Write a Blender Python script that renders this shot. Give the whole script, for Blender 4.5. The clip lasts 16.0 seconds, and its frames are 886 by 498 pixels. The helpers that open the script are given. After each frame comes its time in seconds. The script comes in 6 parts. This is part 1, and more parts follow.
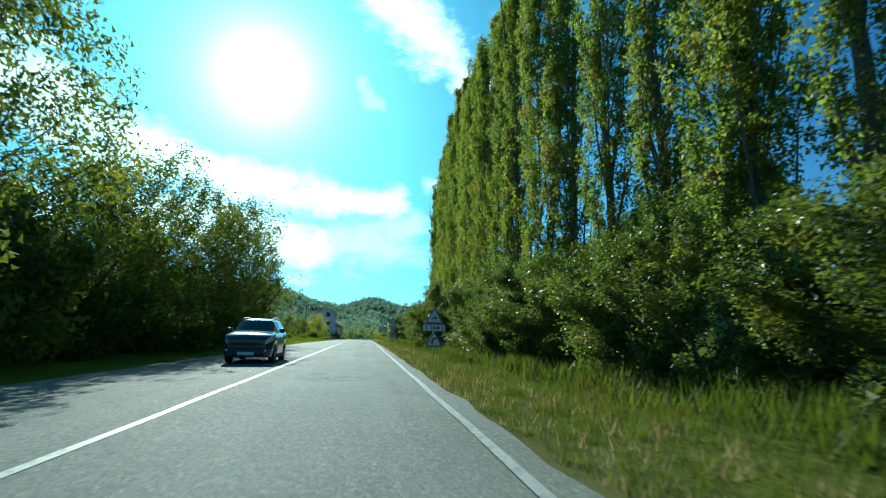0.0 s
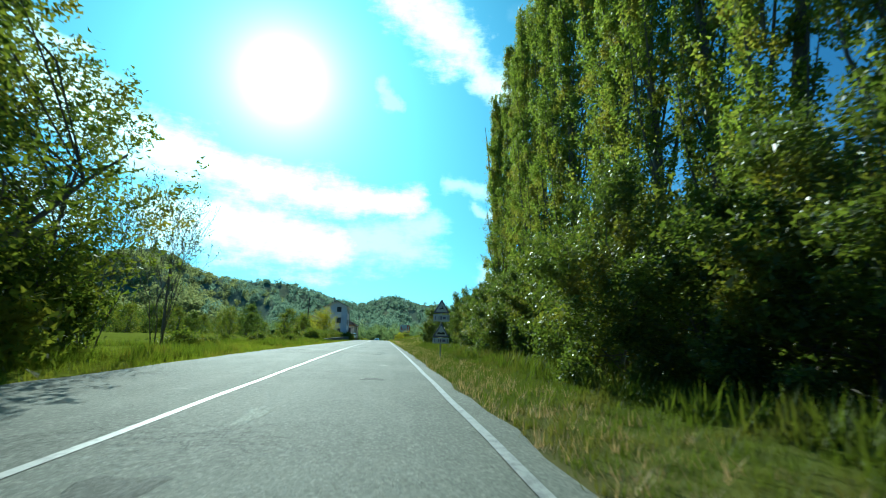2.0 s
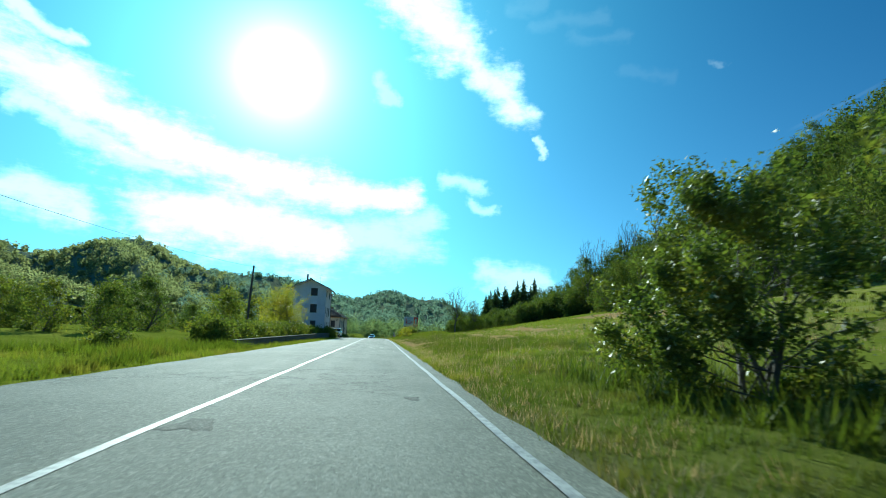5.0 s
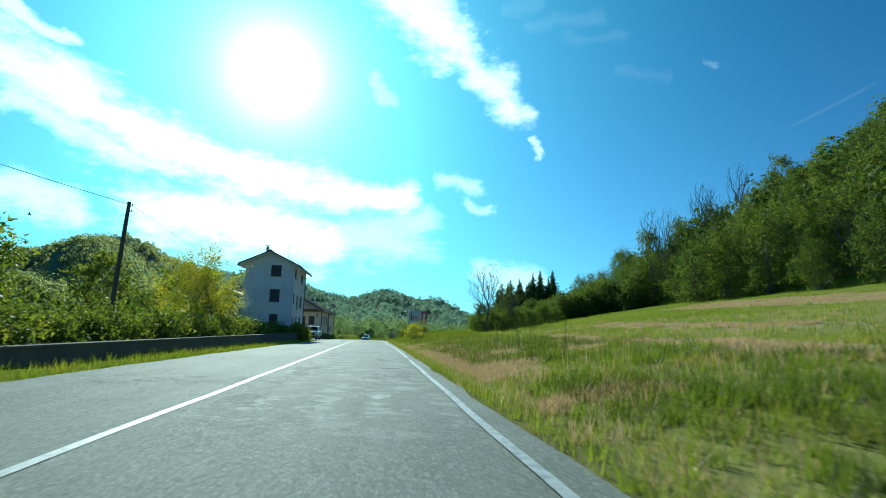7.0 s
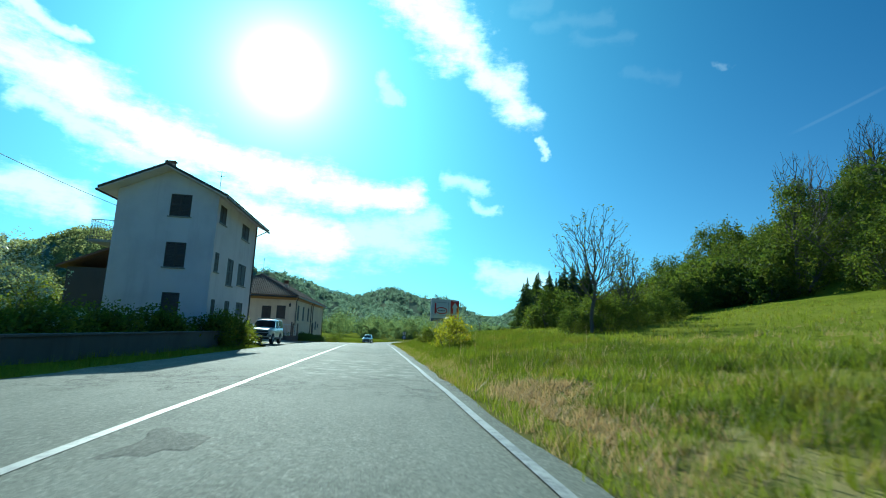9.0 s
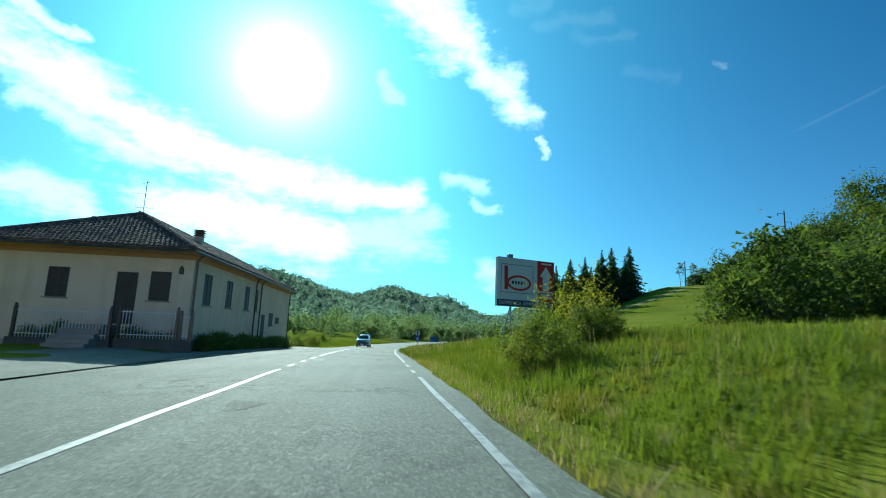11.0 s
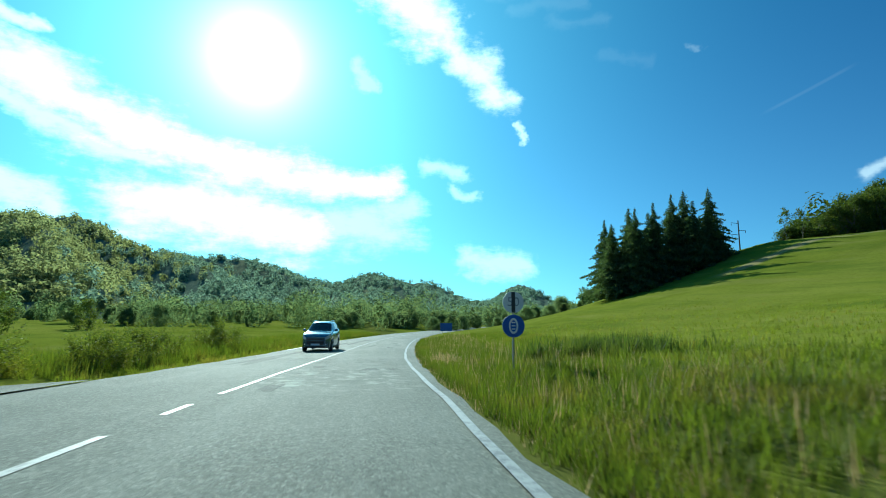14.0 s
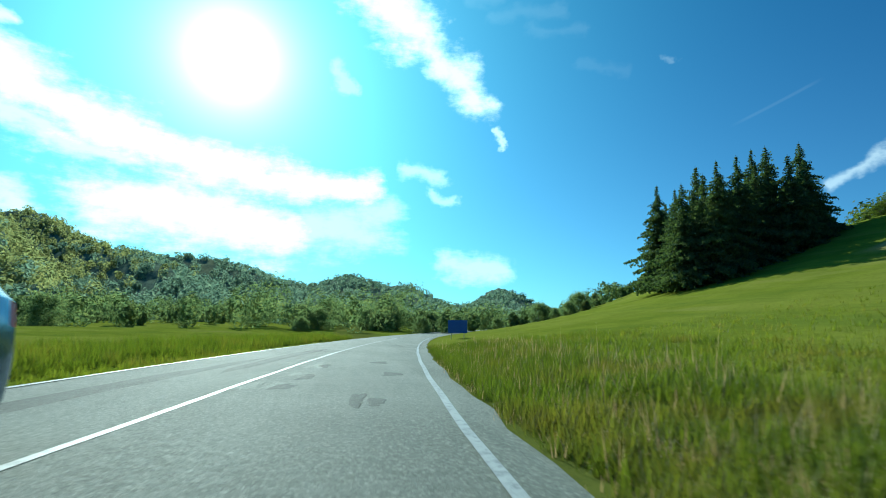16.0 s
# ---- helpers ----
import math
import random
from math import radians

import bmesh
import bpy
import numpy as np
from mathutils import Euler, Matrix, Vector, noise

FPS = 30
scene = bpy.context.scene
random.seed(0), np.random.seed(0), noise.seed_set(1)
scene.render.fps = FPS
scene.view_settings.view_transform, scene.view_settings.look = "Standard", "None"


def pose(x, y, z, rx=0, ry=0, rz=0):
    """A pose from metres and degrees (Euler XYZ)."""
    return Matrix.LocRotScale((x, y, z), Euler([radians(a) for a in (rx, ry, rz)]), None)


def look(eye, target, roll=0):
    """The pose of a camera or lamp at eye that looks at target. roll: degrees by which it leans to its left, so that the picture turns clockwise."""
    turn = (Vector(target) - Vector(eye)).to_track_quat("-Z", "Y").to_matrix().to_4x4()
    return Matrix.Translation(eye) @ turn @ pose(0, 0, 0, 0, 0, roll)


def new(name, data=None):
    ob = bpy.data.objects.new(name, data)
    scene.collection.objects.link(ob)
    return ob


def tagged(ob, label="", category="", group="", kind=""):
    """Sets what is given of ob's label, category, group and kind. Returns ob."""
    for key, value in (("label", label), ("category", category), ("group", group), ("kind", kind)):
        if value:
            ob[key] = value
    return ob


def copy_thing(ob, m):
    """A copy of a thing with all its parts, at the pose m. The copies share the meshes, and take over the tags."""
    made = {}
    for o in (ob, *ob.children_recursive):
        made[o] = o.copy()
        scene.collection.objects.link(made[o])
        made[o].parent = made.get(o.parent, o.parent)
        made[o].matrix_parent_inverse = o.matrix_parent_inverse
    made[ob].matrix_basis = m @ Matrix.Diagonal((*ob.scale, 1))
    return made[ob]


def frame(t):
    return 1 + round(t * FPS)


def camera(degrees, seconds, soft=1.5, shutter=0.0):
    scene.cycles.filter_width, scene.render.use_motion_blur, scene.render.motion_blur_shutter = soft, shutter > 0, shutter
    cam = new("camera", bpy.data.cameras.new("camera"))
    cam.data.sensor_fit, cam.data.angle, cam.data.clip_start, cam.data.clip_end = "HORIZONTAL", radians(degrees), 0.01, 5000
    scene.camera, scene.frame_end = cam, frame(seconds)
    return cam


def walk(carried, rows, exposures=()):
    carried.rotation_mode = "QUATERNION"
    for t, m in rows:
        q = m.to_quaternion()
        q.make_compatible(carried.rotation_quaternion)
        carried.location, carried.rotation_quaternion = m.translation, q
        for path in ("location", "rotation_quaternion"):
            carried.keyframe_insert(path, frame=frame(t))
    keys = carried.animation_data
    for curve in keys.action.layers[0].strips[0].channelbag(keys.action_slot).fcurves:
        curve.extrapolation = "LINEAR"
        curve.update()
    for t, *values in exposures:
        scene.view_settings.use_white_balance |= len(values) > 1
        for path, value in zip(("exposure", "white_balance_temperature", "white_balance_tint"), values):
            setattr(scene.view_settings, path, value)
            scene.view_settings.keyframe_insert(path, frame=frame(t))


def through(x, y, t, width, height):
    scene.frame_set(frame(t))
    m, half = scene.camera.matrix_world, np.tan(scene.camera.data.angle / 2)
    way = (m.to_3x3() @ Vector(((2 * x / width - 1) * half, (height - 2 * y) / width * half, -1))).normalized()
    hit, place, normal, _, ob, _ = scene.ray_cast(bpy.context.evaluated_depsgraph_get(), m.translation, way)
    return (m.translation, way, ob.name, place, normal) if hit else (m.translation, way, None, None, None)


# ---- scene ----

EXPOSURE, KELVIN, TINT = 0.42, 5600, -14.0

SHUTTER = 0.12
# ---- camera and its way ----
cam = camera(83.7, 16.0, soft=1.0, shutter=SHUTTER)
PATH = [
    (0.0, 2.520, 0.000, 1.060, 99.93, -1.12, -8.89),
    (0.5, 2.608, 7.455, 1.060, 99.68, -1.64, -8.38),
    (1.0, 2.665, 14.876, 1.058, 99.89, -1.41, -7.81),
    (1.5, 2.664, 22.264, 1.066, 99.84, -1.49, -7.19),
    (2.0, 2.627, 29.618, 1.074, 99.90, -1.60, -6.76),
    (2.5, 2.566, 36.942, 1.080, 99.79, -1.95, -6.83),
    (3.0, 2.503, 44.238, 1.078, 99.77, -1.94, -6.71),
    (3.5, 2.441, 51.508, 1.072, 99.75, -1.99, -6.85),
    (4.0, 2.386, 58.756, 1.061, 99.67, -1.96, -6.82),
    (6.5, 2.430, 94.743, 0.816, 99.15, -1.45, -7.86),
    (7.0, 2.488, 101.918, 0.750, 99.40, -1.61, -7.61),
    (7.5, 2.516, 109.093, 0.701, 99.42, -1.81, -7.38),
    (8.0, 2.522, 116.268, 0.674, 99.75, -2.74, -7.25),
    (8.5, 2.514, 123.443, 0.648, 99.43, -2.18, -7.17),
    (9.0, 2.498, 130.618, 0.599, 99.40, -2.33, -7.11),
    (11.5, 2.370, 166.509, 0.301, 99.26, -2.27, -7.02),
    (12.0, 2.331, 173.689, 0.222, 99.09, -1.41, -6.91),
    (12.5, 2.296, 180.867, 0.105, 98.65, -2.09, -7.06),
    (13.0, 2.304, 188.043, -0.068, 98.18, -1.66, -7.61),
    (13.5, 2.395, 195.218, -0.284, 97.99, -0.46, -8.39),
    (14.0, 2.576, 202.390, -0.515, 97.92, -0.42, -9.05),
    (14.5, 2.844, 209.560, -0.761, 97.74, -0.66, -9.77),
    (15.0, 3.198, 216.726, -1.036, 97.48, -1.18, -10.44),
    (15.5, 3.620, 223.964, -1.296, 98.00, -0.46, -10.78),
    (16.0, 4.130, 231.346, -1.502, 98.41, -0.73, -11.65),
]
walk(cam, [(t, pose(*p)) for t, *p in PATH], exposures=[(0.0, EXPOSURE, KELVIN, TINT), (16.0, EXPOSURE, KELVIN, TINT)])

SKY_STRENGTH = 0.10
SKY_TINT, CLOUD_TINT = (0.10, 0.37, 0.66), (9.0, 9.4, 9.6)
VEIL_TINT, AUREOLE_TINT = (1.25, 4.1, 4.5), (5.4, 7.2, 7.0)
HAZE_TINT = (4.5, 6.1, 6.2)
# ---- sky, sun ----
SUN_AZ, SUN_EL = radians(-13.2), radians(27.0)   # azimuth from +y towards +x
SUN_DIR = Vector((math.sin(SUN_AZ) * math.cos(SUN_EL), math.cos(SUN_AZ) * math.cos(SUN_EL), math.sin(SUN_EL)))


class Nodes:
    """Short way to wire shader nodes."""

    def __init__(self, tree):
        self.tree = tree
        tree.nodes.clear()

    def add(self, kind):
        return self.tree.nodes.new(kind)

    def link(self, a, b):
        self.tree.links.new(a, b)

    def put(self, socket, v):
        if isinstance(v, bpy.types.NodeSocket):
            self.link(v, socket)
        else:
            socket.default_value = v

    def math(self, op, a, b=0.0, c=0.0, clamp=False):
        n = self.add("ShaderNodeMath")
        n.operation, n.use_clamp = op, clamp
        for s, v in zip(n.inputs, (a, b, c)):
            self.put(s, v)
        return n.outputs[0]

    def mix(self, f, a, b, mode="MIX"):
        n = self.add("ShaderNodeMix")
        n.data_type, n.blend_type = "RGBA", mode
        self.put(n.inputs[0], f)
        for s, v in ((n.inputs[6], a), (n.inputs[7], b)):
            self.put(s, v if isinstance(v, bpy.types.NodeSocket) else (*v[:3], 1.0))
        return n.outputs[2]

    def noise(self, vec, scale, detail=4.0, rough=0.55, out=0):
        n = self.add("ShaderNodeTexNoise")
        self.put(n.inputs["Vector"], vec)
        n.inputs["Scale"].default_value, n.inputs["Detail"].default_value, n.inputs["Roughness"].default_value = scale, detail, rough
        return n.outputs[out]

    def ramp(self, v, lo, hi, a=0.0, b=1.0):
        n = self.add("ShaderNodeMapRange")
        n.interpolation_type = "SMOOTHSTEP"
        for s, x in zip(n.inputs, (v, lo, hi, a, b)):
            self.put(s, x)
        return n.outputs[0]


world = bpy.data.worlds.new("sky")
scene.world = world
world.use_nodes = True
W = Nodes(world.node_tree)
way = W.add("ShaderNodeTexCoord").outputs["Generated"]
sky = W.add("ShaderNodeTexSky")
sky.sky_type, sky.sun_disc, sky.sun_elevation, sky.sun_rotation = "NISHITA", False, SUN_EL, SUN_AZ
sky.altitude, sky.air_density, sky.dust_density, sky.ozone_density = 300.0, 1.0, 0.6, 2.0
base = W.mix(1.0, sky.outputs[0], SKY_TINT, "MULTIPLY")
split = W.add("ShaderNodeSeparateXYZ")
W.link(way, split.inputs[0])
sx, sy, sz = split.outputs
az = W.math("MULTIPLY", W.math("ARCTAN2", sx, sy), 180 / math.pi)
el = W.math("MULTIPLY", W.math("ARCSINE", sz), 180 / math.pi)
fine = W.noise(way, 40.0, 6.0, 0.6)
wisps = W.add("ShaderNodeMapping")
wisps.inputs["Rotation"].default_value = (0.0, radians(-24), 0.0)
wisps.inputs["Scale"].default_value = (7.0, 7.0, 24.0)
W.link(way, wisps.inputs[0])
combed = W.noise(wisps.outputs[0], 1.0, 9.0, 0.68)
wobble = W.math("ADD", W.math("MULTIPLY", W.math("SUBTRACT", combed, 0.5), 2.9), W.math("MULTIPLY", W.math("SUBTRACT", fine, 0.5), 1.1))
swirl = W.add("ShaderNodeSeparateXYZ")
W.link(W.noise(way, 7.0, 5.0, 0.6, 1), swirl.inputs[0])
az_true, el_true = az, el
az = W.math("MULTIPLY_ADD", W.math("SUBTRACT", swirl.outputs[0], 0.5), 9.0, az)
el = W.math("MULTIPLY_ADD", W.math("SUBTRACT", swirl.outputs[1], 0.5), 4.5, el)
# cirrus streaks: azimuth, elevation of both ends, half width, density
CLOUDS = [
    (-44, 25.0, -30, 19.5, 2.6, 0.95), (-30, 19.5, -19, 16.6, 2.5, 1.0), (-19, 16.6, -5, 14.3, 2.4, 1.0), (-5, 14.4, 2.2, 15.0, 1.7, 1.0),
    (-36, 18.5, -22, 15.5, 1.0, 0.7), (-24, 11.3, -7, 9.8, 3.0, 0.9), (-8, 9.5, 4, 11.5, 2.6, 0.5), (-46, 13.0, -30, 10.0, 1.6, 0.7),
    (0, 38.0, 7, 32.6, 2.9, 1.0), (7, 32.6, 15.7, 25.2, 1.7, 0.95), (-1.3, 27.4, 0.2, 25.8, 0.8, 0.35),
    (7, 17.1, 11.4, 16.7, 1.0, 0.5), (11.0, 14.5, 12.6, 13.7, 0.6, 0.45), (16.8, 22.3, 17.9, 20.4, 0.4, 0.65),
    (-39, 26.9, -33, 25.2, 0.6, 0.8), (12, 6.6, 18.5, 5.8, 1.4, 0.5), (50.6, 12.9, 54.5, 15.2, 0.7, 0.45),
    (13.7, 34.8, 18.3, 35.2, 0.9, 0.05), (17.3, 33.3, 24.7, 33.4, 0.7, 0.045), (22, 31.6, 26.9, 31.3, 0.7, 0.04), (27.1, 28.0, 34.2, 26.9, 0.6, 0.03), (37.4, 27.35, 37.9, 27.1, 0.3, 0.12),
]
cover = None
for a1, e1, a2, e2, half, dense in CLOUDS:
    dx, dy = a2 - a1, e2 - e1
    px, py = W.math("SUBTRACT", az, a1), W.math("SUBTRACT", el, e1)
    t = W.math("MULTIPLY", W.math("MULTIPLY_ADD", px, dx, W.math("MULTIPLY", py, dy)), 1 / (dx * dx + dy * dy), clamp=True)
    ox, oy = W.math("MULTIPLY_ADD", t, -dx, px), W.math("MULTIPLY_ADD", t, -dy, py)
    d = W.math("DIVIDE", W.math("SQRT", W.math("MULTIPLY_ADD", ox, ox, W.math("MULTIPLY", oy, oy))), half)
    m = W.ramp(W.math("ADD", d, wobble), 1.55, 0.1, 0.0, dense)
    cover = m if cover is None else W.math("MAXIMUM", cover, m)
tilt = W.add("ShaderNodeVectorMath")
tilt.operation = "DOT_PRODUCT"
W.link(way, tilt.inputs[0])
tilt.inputs[1].default_value = SUN_DIR
off = W.math("MULTIPLY", W.math("ARCCOSINE", W.math("MINIMUM", tilt.outputs["Value"], 1.0)), 180 / math.pi)
near_sun = W.math("POWER", math.e, W.math("MULTIPLY", W.math("POWER", W.math("DIVIDE", off, 3.3), 1.35), -1.0))
aureole = W.math("POWER", math.e, W.math("DIVIDE", off, -8.0))
veil = W.math("POWER", math.e, W.math("MULTIPLY", W.math("POWER", W.math("DIVIDE", off, 30.0), 1.6), -1.0))
# a thin straight contrail
tx, ty = W.math("SUBTRACT", az_true, 42.5), W.math("SUBTRACT", el_true, 19.6)
across = W.math("ABSOLUTE", W.math("MULTIPLY_ADD", tx, -0.32, W.math("MULTIPLY", ty, 0.947)))
length = W.math("MULTIPLY_ADD", tx, 0.947, W.math("MULTIPLY", ty, 0.32))
trail = W.math("MULTIPLY", W.ramp(across, 0.22, 0.04), W.math("MULTIPLY", W.ramp(length, 0.0, 2.5), W.ramp(length, 9.0, 7.0)))
cover = W.math("MAXIMUM", cover, W.math("MULTIPLY", trail, 0.03))
clouded = W.mix(W.math("MULTIPLY", cover, 0.92), base, CLOUD_TINT)
lit = W.mix(1.0, clouded, W.mix(veil, (0, 0, 0), VEIL_TINT), "ADD")
haze = W.math("MULTIPLY", W.math("POWER", math.e, W.math("DIVIDE", W.math("MAXIMUM", el_true, 0.0), -11.0)), W.math("POWER", math.e, W.math("DIVIDE", off, -58.0)))
lit = W.mix(1.0, lit, W.mix(haze, (0, 0, 0), HAZE_TINT), "ADD")
lit = W.mix(1.0, lit, W.mix(aureole, (0, 0, 0), AUREOLE_TINT), "ADD")
lit = W.mix(1.0, lit, W.mix(near_sun, (0, 0, 0), (20, 20, 19)), "ADD")
ground_fill = W.ramp(sz, -0.02, 0.0)
bg = W.add("ShaderNodeBackground")
W.link(W.mix(ground_fill, (0.6, 0.7, 0.5), lit), bg.inputs["Color"])
bg.inputs["Strength"].default_value = SKY_STRENGTH
W.link(bg.outputs[0], W.add("ShaderNodeOutputWorld").inputs["Surface"])

sun = new("sun", bpy.data.lights.new("sun", "SUN"))
sun.data.energy, sun.data.angle, sun.data.color = 4.3, radians(0.53), (1.0, 0.95, 0.86)
sun.matrix_world = look(SUN_DIR * 300, (0, 0, 0))

# ---- materials ----
def material(name):
    m = bpy.data.materials.new(name)
    m.use_nodes = True
    n = Nodes(m.node_tree)
    out = n.add("ShaderNodeOutputMaterial")
    return m, n, out


def principled(n, out, color, rough=0.7, metal=0.0, bump=None, bump_size=0.02, spec=0.5):
    p = n.add("ShaderNodeBsdfPrincipled")
    n.put(p.inputs["Base Color"], color if isinstance(color, bpy.types.NodeSocket) else (*color, 1.0))
    n.put(p.inputs["Roughness"], rough)
    p.inputs["Metallic"].default_value, p.inputs["Specular IOR Level"].default_value = metal, spec
    if bump is not None:
        b = n.add("ShaderNodeBump")
        b.inputs["Strength"].default_value, b.inputs["Distance"].default_value = 0.9, bump_size
        n.link(bump, b.inputs["Height"])
        n.link(b.outputs[0], p.inputs["Normal"])
    n.link(p.outputs[0], out.inputs["Surface"])
    return p


def coords(n):
    return n.add("ShaderNodeTexCoord").outputs["Object"]


def island(n):
    return n.add("ShaderNodeNewGeometry").outputs["Random Per Island"]


def plain(name, color, rough=0.6, metal=0.0, grain=0.15, scale=14.0, bump=0.0):
    """A surface of one colour with stains at two scales."""
    m, n, out = material(name)
    at = coords(n)
    a, b = n.noise(at, scale, 6.0, 0.6), n.noise(at, scale / 9, 3.0)
    f = n.math("ADD", n.math("MULTIPLY", n.math("SUBTRACT", a, 0.5), grain), n.math("MULTIPLY", n.math("SUBTRACT", b, 0.5), grain * 1.6))
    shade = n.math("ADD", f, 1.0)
    c = n.mix(1.0, color, n.mix(shade, (0, 0, 0), (1, 1, 1)), "MULTIPLY")
    principled(n, out, c, rough, metal, a if bump else None, bump)
    return m


def leaf(name, dark, light, warm=None, gloss=0.5, through=0.45, spec=0.3, glow=(1.5, 1.55, 0.7)):
    """Thin leaves: each one differs, light shines through them."""
    m, n, out = material(name)
    at, r = coords(n), island(n)
    c = n.mix(r, dark, light)
    if warm:
        c = n.mix(n.ramp(n.noise(at, 0.55, 3.0), 0.48, 0.68), c, warm)
    p = n.add("ShaderNodeBsdfPrincipled")
    n.link(c, p.inputs["Base Color"])
    p.inputs["Roughness"].default_value = gloss
    p.inputs["Specular IOR Level"].default_value = spec
    t = n.add("ShaderNodeBsdfTranslucent")
    n.link(n.mix(1.0, c, glow, "MULTIPLY"), t.inputs["Color"])
    mix = n.add("ShaderNodeMixShader")
    mix.inputs[0].default_value = through
    n.link(p.outputs[0], mix.inputs[1])
    n.link(t.outputs[0], mix.inputs[2])
    n.link(mix.outputs[0], out.inputs["Surface"])
    return m


def asphalt_material(name="asphalt", tone=1.0):
    """Rolled chippings; tone: how pale the mix is."""
    m, n, out = material(name)
    at = coords(n)
    grain, chips, mid, wide = n.noise(at, 48.0, 3.0, 0.8), n.noise(at, 17.0, 4.0, 0.8), n.noise(at, 2.2, 6.0, 0.65), n.noise(at, 0.25, 4.0)
    stretch = n.add("ShaderNodeMapping")
    stretch.inputs["Scale"].default_value = (1.2, 0.06, 1.0)
    n.link(at, stretch.inputs[0])
    tracks = n.noise(stretch.outputs[0], 1.0, 3.0)
    c = n.mix(n.ramp(wide, 0.35, 0.7), (0.14, 0.148, 0.122), (0.195, 0.202, 0.17))
    c = n.mix(n.ramp(tracks, 0.42, 0.7, 0.0, 0.6), c, (0.225, 0.232, 0.198))
    c = n.mix(n.ramp(mid, 0.54, 0.74, 0.0, 0.35), c, (0.11, 0.115, 0.098))
    c = n.mix(n.ramp(n.noise(at, 0.8, 7.0, 0.75), 0.60, 0.70, 0.0, 0.55), c, (0.29, 0.295, 0.25))
    stones = n.add("ShaderNodeTexVoronoi")
    n.link(at, stones.inputs["Vector"])
    stones.inputs["Scale"].default_value = 42.0
    pick = n.add("ShaderNodeSeparateColor")
    n.link(stones.outputs["Color"], pick.inputs[0])
    c = n.mix(n.ramp(pick.outputs[0], 0.55, 1.0, 0.0, 0.5), c, (0.36, 0.375, 0.315))
    c = n.mix(n.ramp(pick.outputs[1], 0.5, 1.0, 0.0, 0.45), c, (0.07, 0.076, 0.063))
    c = n.mix(n.ramp(grain, 0.50, 0.64, 0.0, 0.35), c, (0.07, 0.074, 0.064))
    split = n.add("ShaderNodeSeparateXYZ")
    n.link(at, split.inputs[0])
    lane = n.math("MULTIPLY", n.ramp(split.outputs[0], 0.1, 0.6), n.ramp(split.outputs[0], 4.4, 3.0))
    spans = [n.math("MULTIPLY", n.ramp(split.outputs[1], a_, a_ + 3.0), n.ramp(split.outputs[1], b_, b_ - 3.0)) for a_, b_ in ((106.0, 124.0), (141.0, 152.0), (197.0, 203.0), (211.0, 221.0))]
    worn = n.math("MULTIPLY", lane, n.math("MAXIMUM", n.math("MAXIMUM", spans[0], spans[1]), n.math("MAXIMUM", spans[2], spans[3])))
    shed_skin = n.noise(at, 1.9, 7.0, 0.68)
    c = n.mix(n.math("MULTIPLY", worn, n.ramp(shed_skin, 0.53, 0.60, 0.0, 0.6)), c, (0.36, 0.37, 0.315))
    c = n.mix(n.math("MULTIPLY", worn, n.ramp(shed_skin, 0.44, 0.40, 0.0, 0.5)), c, (0.085, 0.09, 0.078))
    vein = n.math("ABSOLUTE", n.math("SUBTRACT", n.noise(at, 0.8, 7.0, 0.7), 0.5))
    gap = n.math("MULTIPLY", n.ramp(vein, 0.012, 0.002), n.ramp(n.noise(at, 0.11, 2.0), 0.52, 0.64))
    c = n.mix(n.math("MULTIPLY", gap, 0.8), c, (0.045, 0.046, 0.042))
    c = n.mix(1.0, c, (tone, tone * 1.01, tone * 0.97), "MULTIPLY")
    h = n.math("SUBTRACT", n.math("ADD", grain, n.math("MULTIPLY", chips, 1.6)), gap)
    principled(n, out, c, n.ramp(chips, 0.3, 0.7, 0.70, 0.92), 0.0, h, 0.012, 0.25)
    return m


def paint_material():
    m, n, out = material("road_paint")
    at = coords(n)
    worn = n.math("MULTIPLY", n.ramp(n.math("ADD", n.noise(at, 7.0, 8.0, 0.75), n.math("MULTIPLY", n.noise(at, 0.35, 3.0), 0.25)), 0.56, 0.74), 0.85)
    c = n.mix(worn, n.mix(n.noise(at, 1.2, 3.0), (0.32, 0.33, 0.305), (0.43, 0.44, 0.41)), (0.16, 0.165, 0.16))
    principled(n, out, c, 0.55, 0.0, n.noise(at, 60.0, 3.0), 0.004)
    return m


